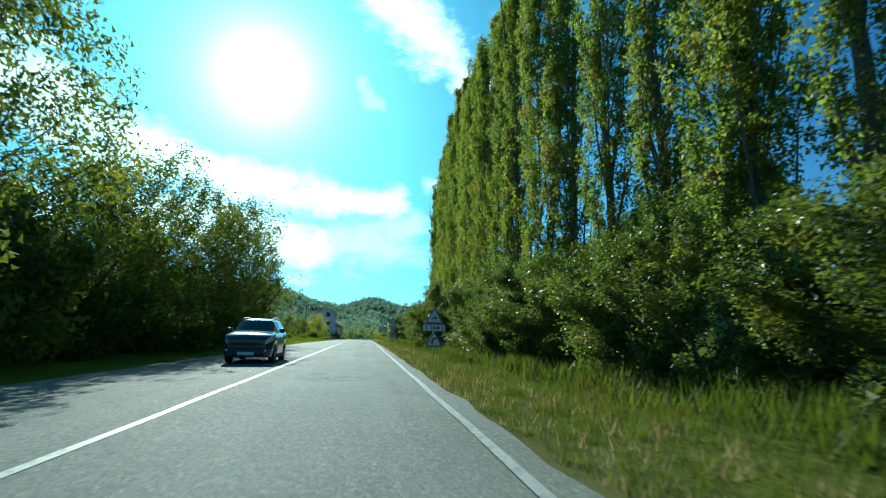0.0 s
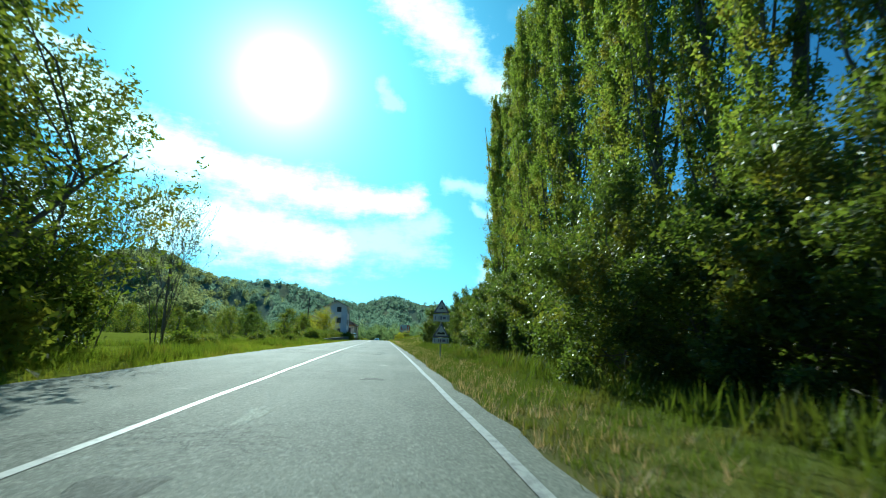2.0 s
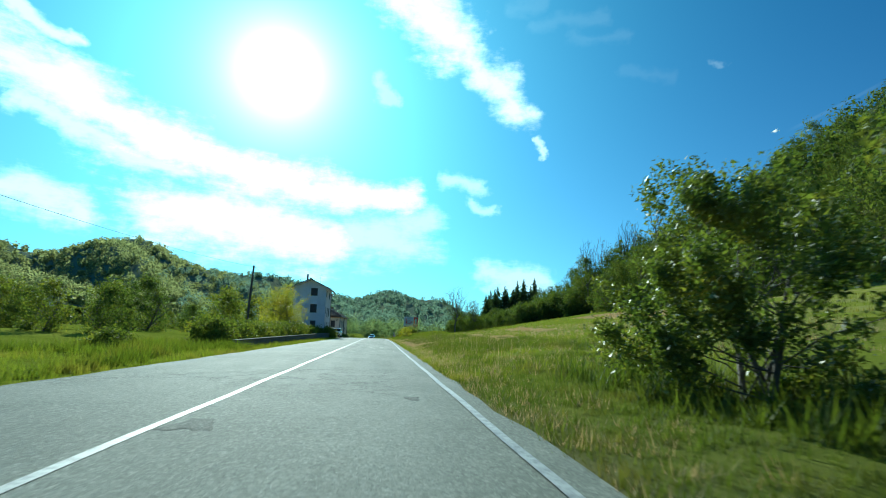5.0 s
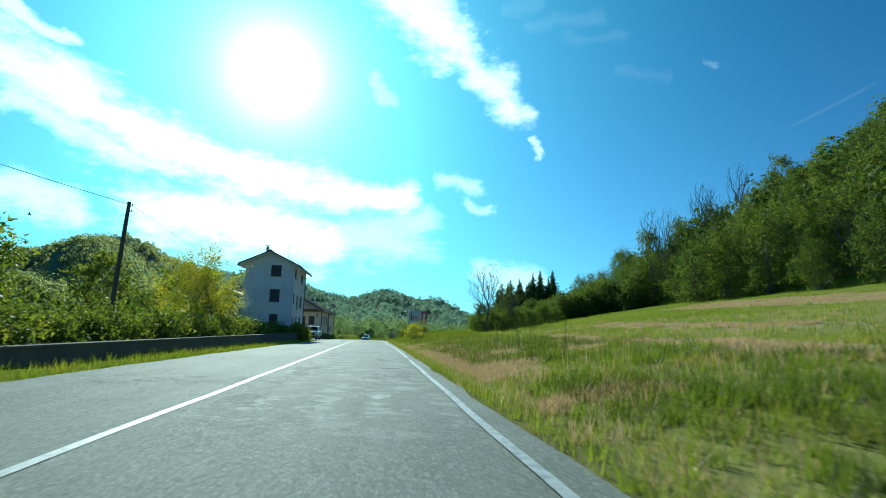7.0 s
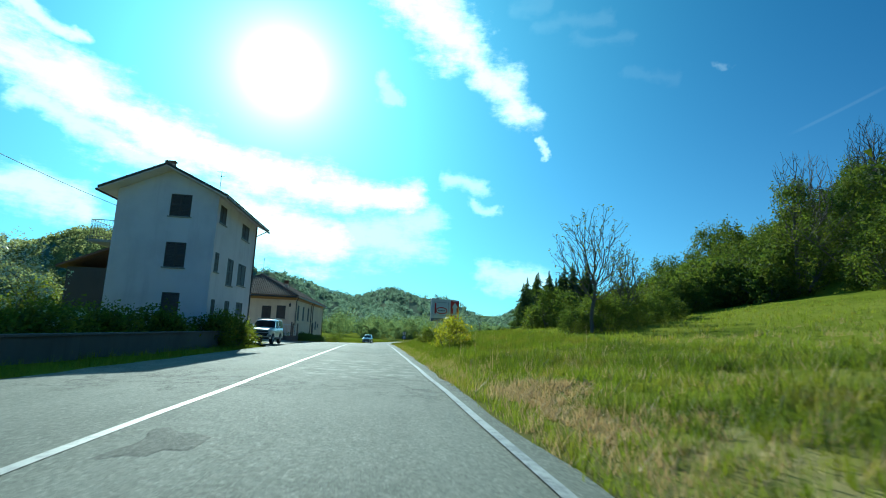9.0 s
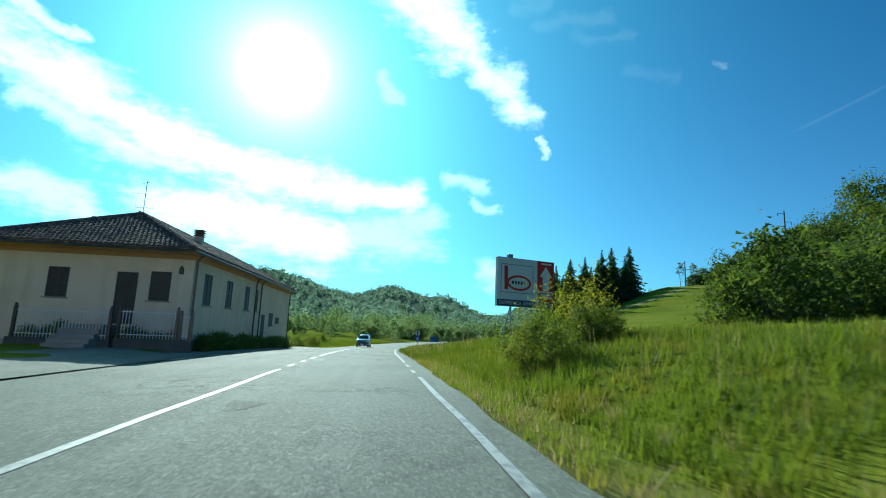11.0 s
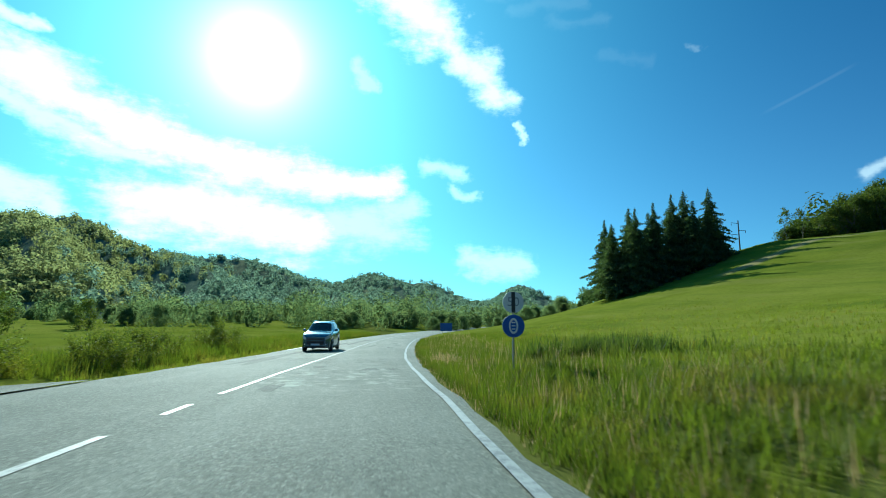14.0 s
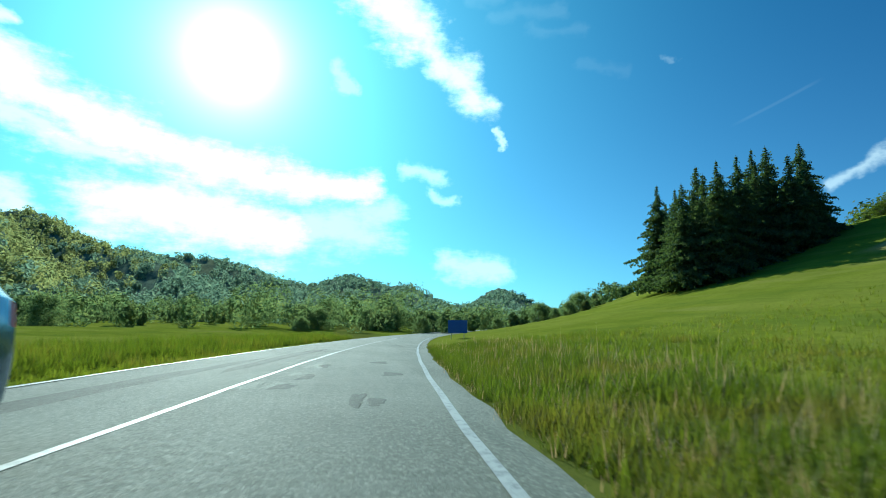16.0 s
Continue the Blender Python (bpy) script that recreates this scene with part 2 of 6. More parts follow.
def ground_material():
    m, n, out = material("meadow")
    at = coords(n)
    wide, mid, small, tiny = n.noise(at, 0.035, 4.0), n.noise(at, 0.22, 5.0, 0.6), n.noise(at, 2.2, 5.0, 0.65), n.noise(at, 22.0, 4.0, 0.7)
    c = n.mix(n.ramp(mid, 0.3, 0.7), (0.17, 0.198, 0.022), (0.235, 0.255, 0.03))
    c = n.mix(n.ramp(wide, 0.42, 0.62, 0.0, 0.7), c, (0.275, 0.28, 0.045))
    c = n.mix(n.ramp(small, 0.45, 0.75, 0.0, 0.45), c, (0.10, 0.13, 0.02))
    split = n.add("ShaderNodeSeparateXYZ")
    n.link(at, split.inputs[0])
    y, x = split.outputs[1], split.outputs[0]
    # dry, mown strips of meadow between the wood and the road
    stretch = n.add("ShaderNodeMapping")
    stretch.inputs["Scale"].default_value = (0.20, 0.05, 1.0)
    n.link(at, stretch.inputs[0])
    hay = n.math("MULTIPLY", n.math("MULTIPLY", n.ramp(y, 84.0, 96.0), n.ramp(y, 150.0, 125.0)), n.ramp(x, 3.0, 5.0))
    dry = n.math("ADD", n.noise(stretch.outputs[0], 1.0, 5.0, 0.6), n.math("MULTIPLY", small, 0.16))
    hay = n.math("MULTIPLY", hay, n.ramp(dry, 0.50, 0.66))
    def band(v, a, b, c_, d):
        return n.math("MULTIPLY", n.ramp(v, a, b), n.ramp(v, d, c_))
    rough_x = n.math("ADD", x, n.math("MULTIPLY", n.math("SUBTRACT", mid, 0.5), 4.0))
    hay = n.math("MAXIMUM", n.math("MULTIPLY", hay, 0.38), n.math("MULTIPLY", band(rough_x, 4.8, 5.6, 6.0, 7.2), band(y, 106.0, 112.0, 130.0, 142.0)))
    hay = n.math("MAXIMUM", hay, n.math("MULTIPLY", band(rough_x, 10.2, 11.4, 13.4, 14.8), band(y, 105.0, 110.0, 128.0, 136.0)))
    drift = n.math("MULTIPLY_ADD", y, -0.12, rough_x)
    hay = n.math("MAXIMUM", hay, n.math("MULTIPLY", band(drift, 2.0, 3.0, 4.4, 5.6), band(y, 114.0, 119.0, 138.0, 146.0)))
    lean = n.math("MULTIPLY_ADD", y, -0.2, rough_x)
    hay = n.math("MAXIMUM", hay, n.math("MULTIPLY", band(lean, 3.0, 5.5, 9.5, 12.0), band(y, 114.0, 122.0, 148.0, 160.0)))
    crest = n.math("MULTIPLY", band(n.math("ADD", y, n.math("MULTIPLY", mid, 3.0)), 271.0, 272.2, 273.6, 275.0), n.ramp(x, 55.0, 60.0))
    hay = n.math("MAXIMUM", hay, n.math("MULTIPLY", crest, 0.9))
    c = n.mix(n.math("MULTIPLY", hay, 0.8), c, (0.44, 0.33, 0.18))
    # darker brown ground under the rank grass of the last verge
    late = n.math("MULTIPLY", n.ramp(y, 182.0, 190.0), band(n.math("ADD", x, n.math("MULTIPLY", small, 3.0)), 4.0, 5.0, 10.0, 14.0))
    c = n.mix(n.math("MULTIPLY", late, 0.6), c, (0.10, 0.10, 0.035))
    # drifts of darker and paler growth over the slope
    drifts = n.add("ShaderNodeMapping")
    drifts.inputs["Scale"].default_value = (0.16, 0.05, 1.0)
    n.link(at, drifts.inputs[0])
    grown = n.noise(drifts.outputs[0], 1.0, 4.0, 0.6)
    c = n.mix(n.math("MULTIPLY", n.ramp(grown, 0.5, 0.68, 0.0, 0.5), n.ramp(y, 175.0, 200.0)), c, (0.12, 0.165, 0.025))
    c = n.mix(n.math("MULTIPLY", n.ramp(grown, 0.46, 0.3, 0.0, 0.45), n.ramp(y, 175.0, 200.0)), c, (0.29, 0.27, 0.07))
    # thin, brownish grass of the first verge
    first = n.math("MULTIPLY", n.ramp(y, 90.0, 76.0), n.ramp(x, 2.0, 4.0))
    c = n.mix(n.math("MULTIPLY", first, 0.75), c, n.mix(n.ramp(small, 0.3, 0.7), (0.085, 0.105, 0.022), (0.13, 0.125, 0.04)))
    # trodden, dusty edge of the verge
    edge = n.math("MULTIPLY", n.ramp(n.math("ADD", x, n.math("MULTIPLY", small, 1.2)), 6.4, 4.6), n.ramp(y, 200.0, 190.0))
    c = n.mix(n.math("MULTIPLY", n.math("MULTIPLY", edge, n.ramp(x, 0.0, 2.0)), 0.55), c, (0.19, 0.155, 0.09))
    c = n.mix(n.math("MULTIPLY", n.math("SUBTRACT", tiny, 0.35, clamp=True), 0.8), c, (0.06, 0.08, 0.018))
    h = n.math("ADD", n.math("MULTIPLY", small, 1.0), n.math("MULTIPLY", tiny, 0.5))
    principled(n, out, c, 1.0, 0.0, h, 0.05, 0.0)
    return m


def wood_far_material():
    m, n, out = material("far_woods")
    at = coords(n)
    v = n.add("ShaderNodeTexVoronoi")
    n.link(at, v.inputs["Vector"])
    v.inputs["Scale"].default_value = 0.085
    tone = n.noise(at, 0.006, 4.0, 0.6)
    # pale blue-green tones carry the distance haze in the base colour
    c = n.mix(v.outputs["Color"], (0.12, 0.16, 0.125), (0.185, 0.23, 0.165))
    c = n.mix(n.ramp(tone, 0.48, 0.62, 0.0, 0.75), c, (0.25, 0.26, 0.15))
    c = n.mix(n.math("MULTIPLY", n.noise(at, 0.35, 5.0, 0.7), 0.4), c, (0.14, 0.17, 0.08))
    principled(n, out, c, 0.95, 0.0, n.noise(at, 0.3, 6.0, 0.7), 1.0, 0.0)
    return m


def plaster(name, color, stain):
    m, n, out = material(name)
    at = coords(n)
    stretch = n.add("ShaderNodeMapping")
    stretch.inputs["Scale"].default_value = (1.0, 1.0, 0.12)
    n.link(at, stretch.inputs[0])
    c = n.mix(n.ramp(n.noise(stretch.outputs[0], 1.6, 5.0, 0.65), 0.48, 0.75, 0.0, 0.55), color, stain)
    c = n.mix(n.ramp(n.noise(at, 0.5, 4.0), 0.4, 0.7, 0.0, 0.35), c, [v * 0.8 for v in stain])
    principled(n, out, c, 0.9, 0.0, n.noise(at, 45.0, 5.0, 0.7), 0.006, 0.2)
    return m


def car_paint(name, color, metal):
    """Lacquered paint under thin road dust."""
    m, n, out = material(name)
    at = coords(n)
    dust = n.ramp(n.noise(at, 3.0, 5.0, 0.65), 0.5, 0.85, 0.0, 0.18)
    p = principled(n, out, n.mix(dust, color, (0.24, 0.23, 0.20)), n.ramp(dust, 0.0, 0.18, 0.2, 0.4), metal)
    p.inputs["Coat Weight"].default_value, p.inputs["Coat Roughness"].default_value = 0.8, 0.08
    return m


def tile_material():
    m, n, out = material("roof_tile")
    at = coords(n)
    r = n.add("ShaderNodeObjectInfo").outputs["Random"]
    c = n.mix(island(n), (0.11, 0.065, 0.048), (0.21, 0.115, 0.075))
    c = n.mix(n.math("MULTIPLY", r, 0.25), c, (0.24, 0.18, 0.14))
    c = n.mix(n.ramp(n.noise(at, 1.6, 5.0, 0.65), 0.5, 0.72, 0.0, 0.65), c, (0.07, 0.065, 0.055))
    principled(n, out, c, 0.85, 0.0, n.noise(at, 30.0, 4.0), 0.006)
    return m


M_ASPHALT, M_PAINT, M_GROUND, M_FAR = asphalt_material("asphalt", 1.12), paint_material(), ground_material(), wood_far_material()
M_TILE = tile_material()
M_HOUSE = plaster("house_plaster", (0.80, 0.73, 0.75), (0.64, 0.57, 0.60))
M_BARN = plaster("building_plaster", (0.80, 0.66, 0.51), (0.62, 0.50, 0.38))
M_CONCRETE = plaster("concrete", (0.36, 0.35, 0.33), (0.24, 0.23, 0.21))
M_SHUTTER = plain("shutter_wood", (0.085, 0.07, 0.06), 0.6, 0.0, 0.5, 8.0)
M_TRIM = plain("eave_wood", (0.50, 0.28, 0.13), 0.7, 0.0, 0.4, 10.0)
M_METAL = plain("galvanised_steel", (0.42, 0.43, 0.44), 0.42, 0.85, 0.3, 20.0)
M_GUTTER = plain("gutter_metal", (0.12, 0.10, 0.09), 0.45, 0.6, 0.3, 20.0)
M_POLE = plain("pole_wood", (0.10, 0.085, 0.07), 0.85, 0.0, 0.5, 6.0, 0.01)
M_BARK = plain("bark", (0.13, 0.115, 0.095), 0.9, 0.0, 0.7, 7.0, 0.03)
M_SIGN_BACK = plain("sign_aluminium", (0.30, 0.32, 0.36), 0.5, 0.5, 0.2, 12.0)
M_WHITE = plain("sign_white", (0.74, 0.75, 0.75), 0.4, 0.0, 0.12, 6.0)
M_RED = plain("sign_red", (0.50, 0.035, 0.03), 0.4, 0.0, 0.2, 6.0)
M_BLUE = plain("sign_blue", (0.02, 0.09, 0.42), 0.4, 0.0, 0.2, 6.0)
M_BLACK = plain("sign_black", (0.025, 0.025, 0.028), 0.45, 0.0, 0.2, 6.0)
M_NAVY = plain("board_navy", (0.03, 0.06, 0.13), 0.45, 0.0, 0.2, 6.0)
M_BORDER = plain("sign_border", (0.16, 0.15, 0.24), 0.5, 0.0, 0.2, 6.0)
M_RUBBER = plain("rubber", (0.025, 0.025, 0.026), 0.75, 0.0, 0.3, 20.0)
M_CAR_DARK, M_CAR_GREY, M_CAR_WHITE = car_paint("car_paint_dark", (0.03, 0.04, 0.05), 0.2), car_paint("car_paint_blue_grey", (0.11, 0.19, 0.27), 0.55), car_paint("car_paint_white", (0.72, 0.73, 0.72), 0.0)
M_TRIM_BLACK = plain("car_plastic", (0.03, 0.03, 0.032), 0.6, 0.0, 0.2, 20.0)
M_CHROME = plain("chrome", (0.7, 0.7, 0.7), 0.15, 1.0, 0.05, 10.0)
M_WINDOW = plain("window_glass", (0.02, 0.025, 0.03), 0.08, 0.0, 0.1, 3.0)
M_L_POPLAR = leaf("poplar_leaf", (0.12, 0.16, 0.04), (0.25, 0.29, 0.07), (0.28, 0.235, 0.06), 0.5, 0.62)
M_L_HEDGE = leaf("hedge_leaf", (0.068, 0.10, 0.025), (0.16, 0.19, 0.044), (0.24, 0.215, 0.042), 0.42, 0.48, 0.4)
# near-white, for painted glints in the hedge and for the blossom shrub
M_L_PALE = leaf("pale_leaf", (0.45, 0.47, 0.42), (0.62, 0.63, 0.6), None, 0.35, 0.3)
M_L_TREE = leaf("tree_leaf", (0.075, 0.105, 0.025), (0.18, 0.20, 0.04), (0.23, 0.21, 0.04), 0.55, 0.5, 0.15)
M_L_WOOD = leaf("wood_leaf", (0.06, 0.09, 0.026), (0.125, 0.16, 0.042), (0.165, 0.18, 0.042), 0.7, 0.42, 0.10)
M_L_WOOD_WARM = leaf("wood_leaf_young", (0.075, 0.105, 0.028), (0.15, 0.185, 0.045), (0.18, 0.185, 0.045), 0.7, 0.45, 0.10)
M_L_YELLOW = leaf("spring_leaf", (0.20, 0.20, 0.022), (0.38, 0.34, 0.045), (0.42, 0.33, 0.045), 0.5, 0.6)
# distance haze painted in: pale bluish far leaves, all three extra translucent
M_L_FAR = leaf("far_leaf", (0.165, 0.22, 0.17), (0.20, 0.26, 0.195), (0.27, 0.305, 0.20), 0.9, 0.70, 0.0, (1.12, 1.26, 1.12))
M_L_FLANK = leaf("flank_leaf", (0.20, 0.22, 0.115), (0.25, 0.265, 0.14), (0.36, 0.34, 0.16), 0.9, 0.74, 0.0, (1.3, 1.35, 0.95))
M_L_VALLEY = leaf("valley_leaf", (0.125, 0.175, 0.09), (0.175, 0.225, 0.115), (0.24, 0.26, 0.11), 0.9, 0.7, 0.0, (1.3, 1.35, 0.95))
M_L_SPRUCE = leaf("spruce_needles", (0.06, 0.09, 0.05), (0.12, 0.16, 0.08), None, 0.8, 0.4, 0.1)
M_GRASS = leaf("grass_blade", (0.15, 0.18, 0.026), (0.23, 0.25, 0.038), (0.25, 0.215, 0.055), 0.6, 0.5, 0.15)
M_STRAW = leaf("dry_grass", (0.50, 0.36, 0.19), (0.66, 0.49, 0.28), None, 0.6, 0.35, 0.15, (1.2, 1.1, 0.9))
# wall plaster darkened for the shade at the long building's foot
M_FOOT_SHADE = plaster("plinth_plaster", (0.50, 0.44, 0.35), (0.32, 0.29, 0.24))
# concrete darkened to hold the shade on the garden wall's road side
M_WALL_DARK = plaster("weathered_concrete", (0.13, 0.125, 0.115), (0.08, 0.08, 0.07))
M_LAMP = plain("lamp_glass", (0.62, 0.64, 0.66), 0.18, 0.0, 0.1, 9.0)
M_TAR, M_TAR_PALE = asphalt_material("patched_asphalt", 0.62), asphalt_material("pale_asphalt", 1.55)
M_RANK = leaf("rank_grass", (0.10, 0.135, 0.02), (0.165, 0.195, 0.03), (0.20, 0.185, 0.04), 0.6, 0.46, 0.1)
M_VERGE = leaf("verge_grass", (0.085, 0.115, 0.02), (0.13, 0.155, 0.03), (0.16, 0.145, 0.045), 0.6, 0.4, 0.1)

# ---- small builders ----
def mesh_of(name, verts, faces, mat, smooth=False):
    me = bpy.data.meshes.new(name)
    me.from_pydata([tuple(v) for v in verts] if not isinstance(verts, np.ndarray) else verts.tolist(), [],
                   faces.tolist() if isinstance(faces, np.ndarray) else faces)
    me.materials.append(mat)
    if smooth:
        me.shade_smooth()
    return me


def thing(name, loc, label, category, group="", turn=0.0):
    ob = new(name)
    ob.empty_display_size = 0.2
    ob.matrix_world = pose(*loc, 0, 0, turn)
    return tagged(ob, label, category, group)


def part(name, source, mat, parent, label="", smooth=False):
    """One mesh object under a thing, from a bmesh, from (verts, faces) or from a mesh."""
    if isinstance(source, bmesh.types.BMesh):
        me = bpy.data.meshes.new(name)
        source.to_mesh(me)
        source.free()
        me.materials.append(mat)
        if smooth:
            me.shade_smooth()
    elif isinstance(source, tuple):
        me = mesh_of(name, source[0], source[1], mat, smooth)
    else:
        me = source
    ob = new(name, me)
    ob.parent = parent
    if label:
        tagged(ob, label)
    return ob


def box(bm, x0, y0, z0, x1, y1, z1, bevel=0.0):
    made = bmesh.ops.create_cube(bm, size=1.0, matrix=Matrix.LocRotScale(((x0 + x1) / 2, (y0 + y1) / 2, (z0 + z1) / 2), None, (abs(x1 - x0), abs(y1 - y0), abs(z1 - z0))))
    if bevel:
        edges = list({e for v in made["verts"] for e in v.link_edges})
        bmesh.ops.bevel(bm, geom=edges, offset=bevel, segments=1, affect="EDGES")
    return bm


def boxes(*dims, bevel=0.0):
    bm = bmesh.new()
    for d in dims:
        box(bm, *d, bevel=bevel)
    return bm


def rod(points, radii, sides=7, cap=True):
    """A tapered tube along a line of points: verts and faces."""
    pts = [Vector(p) for p in points]
    verts, faces = [], []
    for i, p in enumerate(pts):
        d = (pts[min(i + 1, len(pts) - 1)] - pts[max(i - 1, 0)]).normalized()
        a = d.cross(Vector((0.31, 0.95, 0.05)) if abs(d.z) > 0.7 else Vector((0, 0, 1))).normalized()
        b = d.cross(a)
        r = radii[i] if isinstance(radii, (list, tuple)) else radii
        for k in range(sides):
            w = 2 * math.pi * k / sides
            verts.append(tuple(p + (a * math.cos(w) + b * math.sin(w)) * r))
    for i in range(len(pts) - 1):
        for k in range(sides):
            k2 = (k + 1) % sides
            faces.append((i * sides + k, i * sides + k2, (i + 1) * sides + k2, (i + 1) * sides + k))
    if cap:
        faces.append(tuple(range(sides))[::-1])
        faces.append(tuple(range((len(pts) - 1) * sides, len(pts) * sides)))
    return verts, faces


def joined(pieces):
    verts, faces = [], []
    for v, f in pieces:
        o = len(verts)
        verts.extend(v)
        faces.extend([tuple(i + o for i in one) for one in f])
    return verts, faces


# ---- the lie of the land ----
ROAD_Y = np.array([-80.0, 0, 59, 95, 131, 166, 181, 188, 195, 210, 224, 231, 278, 330, 420])
ROAD_Z = np.array([0.0, 0, 0, -0.24, -0.46, -0.76, -0.955, -1.13, -1.34, -1.82, -2.36, -2.56, -3.3, -3.9, -4.2])


def road_z(y):
    y = np.asarray(y, float)
    return sum(np.interp(y + d, ROAD_Y, ROAD_Z) for d in (-9, -4.5, 0, 4.5, 9)) / 5


def road_x(y):
    """The centre line of the road: straight, then a slow bend to the right."""
    y = np.asarray(y, float)
    shift = -0.25 * np.clip((y - 125) / 50, 0, 1)
    return 0.03 + shift + np.clip(y - 196, 0, None) ** 2 / 800.0


def step(a, b, v):
    t = np.clip((v - a) / (b - a), 0, 1)
    return t * t * (3 - 2 * t)


RIGHT_EDGE, LEFT_EDGE = 4.25, -4.35


def land_z(x, y):
    """Height of the ground."""
    x, y = np.asarray(x, float), np.asarray(y, float)
    far = step(420, 700, y)
    z = road_z(y) * (1 - far) - 5.0 * far
    u = x - road_x(y)
    dx = np.clip(u - 5.0, 0, 330)
    late = step(172, 235, y)
    rise = (0.115 * dx + 0.0010 * dx ** 2) * (1 - late) + (0.045 * dx + 0.0017 * dx ** 2) * late
    steep = step(232, 288, y)
    rise = rise * (1 - steep) + (0.10 * dx + 0.0029 * np.minimum(dx, 62) ** 2) * steep
    along = y - 0.8 * np.clip(x - 60, 0, None)   # the hill stands back from the first fields
    fade = step(66, 100, along) * (1 - step(430, 640, y))
    z = z + rise * fade
    # the wooded hillside climbs steeper
    z = z + 0.35 * np.clip(x - 49, 0, 120) * step(85, 125, along) * (1 - step(185, 235, y))
    # a low bank under the advertising board
    z = z + 0.45 * step(5.4, 8.6, u) * step(152, 172, y) * (1 - step(188, 204, y)) * (1 - step(12, 30, u))
    dl = np.clip(-u - 6.0, 0, None)
    z = z + (0.012 * dl * step(60, 140, y) + 0.25 * np.sin(dl * 0.11 + y * 0.05) * step(0, 20, dl))
    bumpy = 0.05 * np.sin(x * 1.7 + y * 0.6) + 0.05 * np.sin(y * 1.3 - x * 0.8)
    off = step(0.3, 2.5, np.maximum(u - RIGHT_EDGE, LEFT_EDGE - u))
    verge = -0.06 * step(-0.4, 0.4, np.maximum(u - RIGHT_EDGE, LEFT_EDGE - u)) - 0.05 + 0.14 * off
    return z + verge + bumpy * off


def grid(xs, ys, height):
    X, Y = np.meshgrid(xs, ys)
    verts = np.stack([X, Y, height(X, Y)], -1).reshape(-1, 3)
    nx, ny = len(xs), len(ys)
    i = (np.arange(ny - 1)[:, None] * nx + np.arange(nx - 1)).ravel()
    return verts, np.stack([i, i + 1, i + nx + 1, i + nx], 1)


def spread(*runs):
    return np.unique(np.concatenate([np.arange(a, b, s) for a, b, s in runs]))


xs = spread((-2600, -600, 250), (-600, -120, 40), (-120, -30, 5), (-30, -7, 1.2), (-7, 8, 0.4), (8, 40, 1.2), (40, 120, 4), (120, 400, 14), (400, 2601, 200))
ys = spread((-300, -60, 40), (-60, 300, 1.5), (300, 440, 6), (440, 800, 24), (800, 3000, 200))
ground = new("ground", mesh_of("ground", *grid(xs, ys, land_z), M_GROUND, True))
tagged(ground, "green meadow and grassy verges with dry patches", "ground", kind="structure")

# the road
rows = np.arange(-60, 420, 1.5)
across = np.array([LEFT_EDGE, -3.6, -1.8, 0.0, 1.8, 3.4, RIGHT_EDGE])
camber = -0.012 * np.abs(across)
verts = np.array([(road_x(y) + a + (0.05 * math.sin(y * 0.9) + 0.05 * math.sin(y * 2.3) if k in (0, 6) else 0), y, road_z(y) + c + 0.02 - (0.0 if 0 < k < 6 else 0.03))
                  for y in rows for k, (a, c) in enumerate(zip(across, camber))])
i = (np.arange(len(rows) - 1)[:, None] * 7 + np.arange(6)).ravel()
road = new("road", mesh_of("road", verts, np.stack([i, i + 1, i + 8, i + 7], 1), M_ASPHALT, True))
tagged(road, "worn grey asphalt country road with patched surface", "road", kind="structure")


def stripe(name, runs, offset, half, label):
    """Painted line along the road, in runs of metres."""
    verts, faces = [], []
    for a, b in runs:
        n = max(2, int((b - a) / 1.5) + 1)
        for k in range(n):
            y = a + (b - a) * k / (n - 1)
            u = float(np.interp(y, *offset)) if isinstance(offset, tuple) else offset
            z = road_z(y) + 0.02 - 0.012 * abs(u) + 0.005
            j = 0.012 * math.sin(y * 3.1)
            verts += [(road_x(y) + u - half + j, y, z), (road_x(y) + u + half + j, y, z)]
            if k:
                o = len(verts)
                faces.append((o - 4, o - 3, o - 1, o - 2))
    ob = new(name, mesh_of(name, verts, faces, M_PAINT))
    return tagged(ob, label, "road marking", kind="structure")


EDGE_LINE = ((-40, 110, 138, 168, 178, 191, 200, 211, 226, 300), (3.80, 3.80, 3.90, 3.70, 3.64, 3.64, 3.85, 3.96, 3.68, 3.68))   # along, across
stripe("centre_line", [(-40, 173.2), (174.6, 175.6), (177.0, 178.0), (179.4, 181.0), (182.4, 208.2), (209.6, 210.6), (212.0, 300)], 0.0, 0.055, "worn white painted centre line")
stripe("edge_line", [(-40, 122.3), (123.6, 172.6), (174.0, 175.2), (176.8, 178.2), (179.6, 300)], EDGE_LINE, 0.06, "worn white painted edge line")
stripe("edge_line", [(176.5, 179.0), (180.6, 182.2), (184.0, 185.4), (187.0, 190.0), (191.5, 206), (236, 300)], -4.05, 0.06, "faded white painted edge line")

# dark apron of asphalt before the long building, at the field track
def patch(name, a, b, x_in, x_out, mat, label):
    vs, fs = [], []
    n = 16
    for k in range(n + 1):
        y = a + (b - a) * k / n
        bow = math.sin(math.pi * k / n) ** 0.5
        for m in range(5):
            x = road_x(y) + x_in + (x_out - x_in) * bow * m / 4
            vs.append((x, y, max(float(land_z(x, y)), float(road_z(y)) - 0.05) + 0.03))
        if k:
            o = len(vs) - 10
            fs += [(o + m, o + m + 1, o + m + 6, o + m + 5) for m in range(4)]
    return tagged(new(name, mesh_of(name, vs, fs, mat)), label, "road", kind="structure")


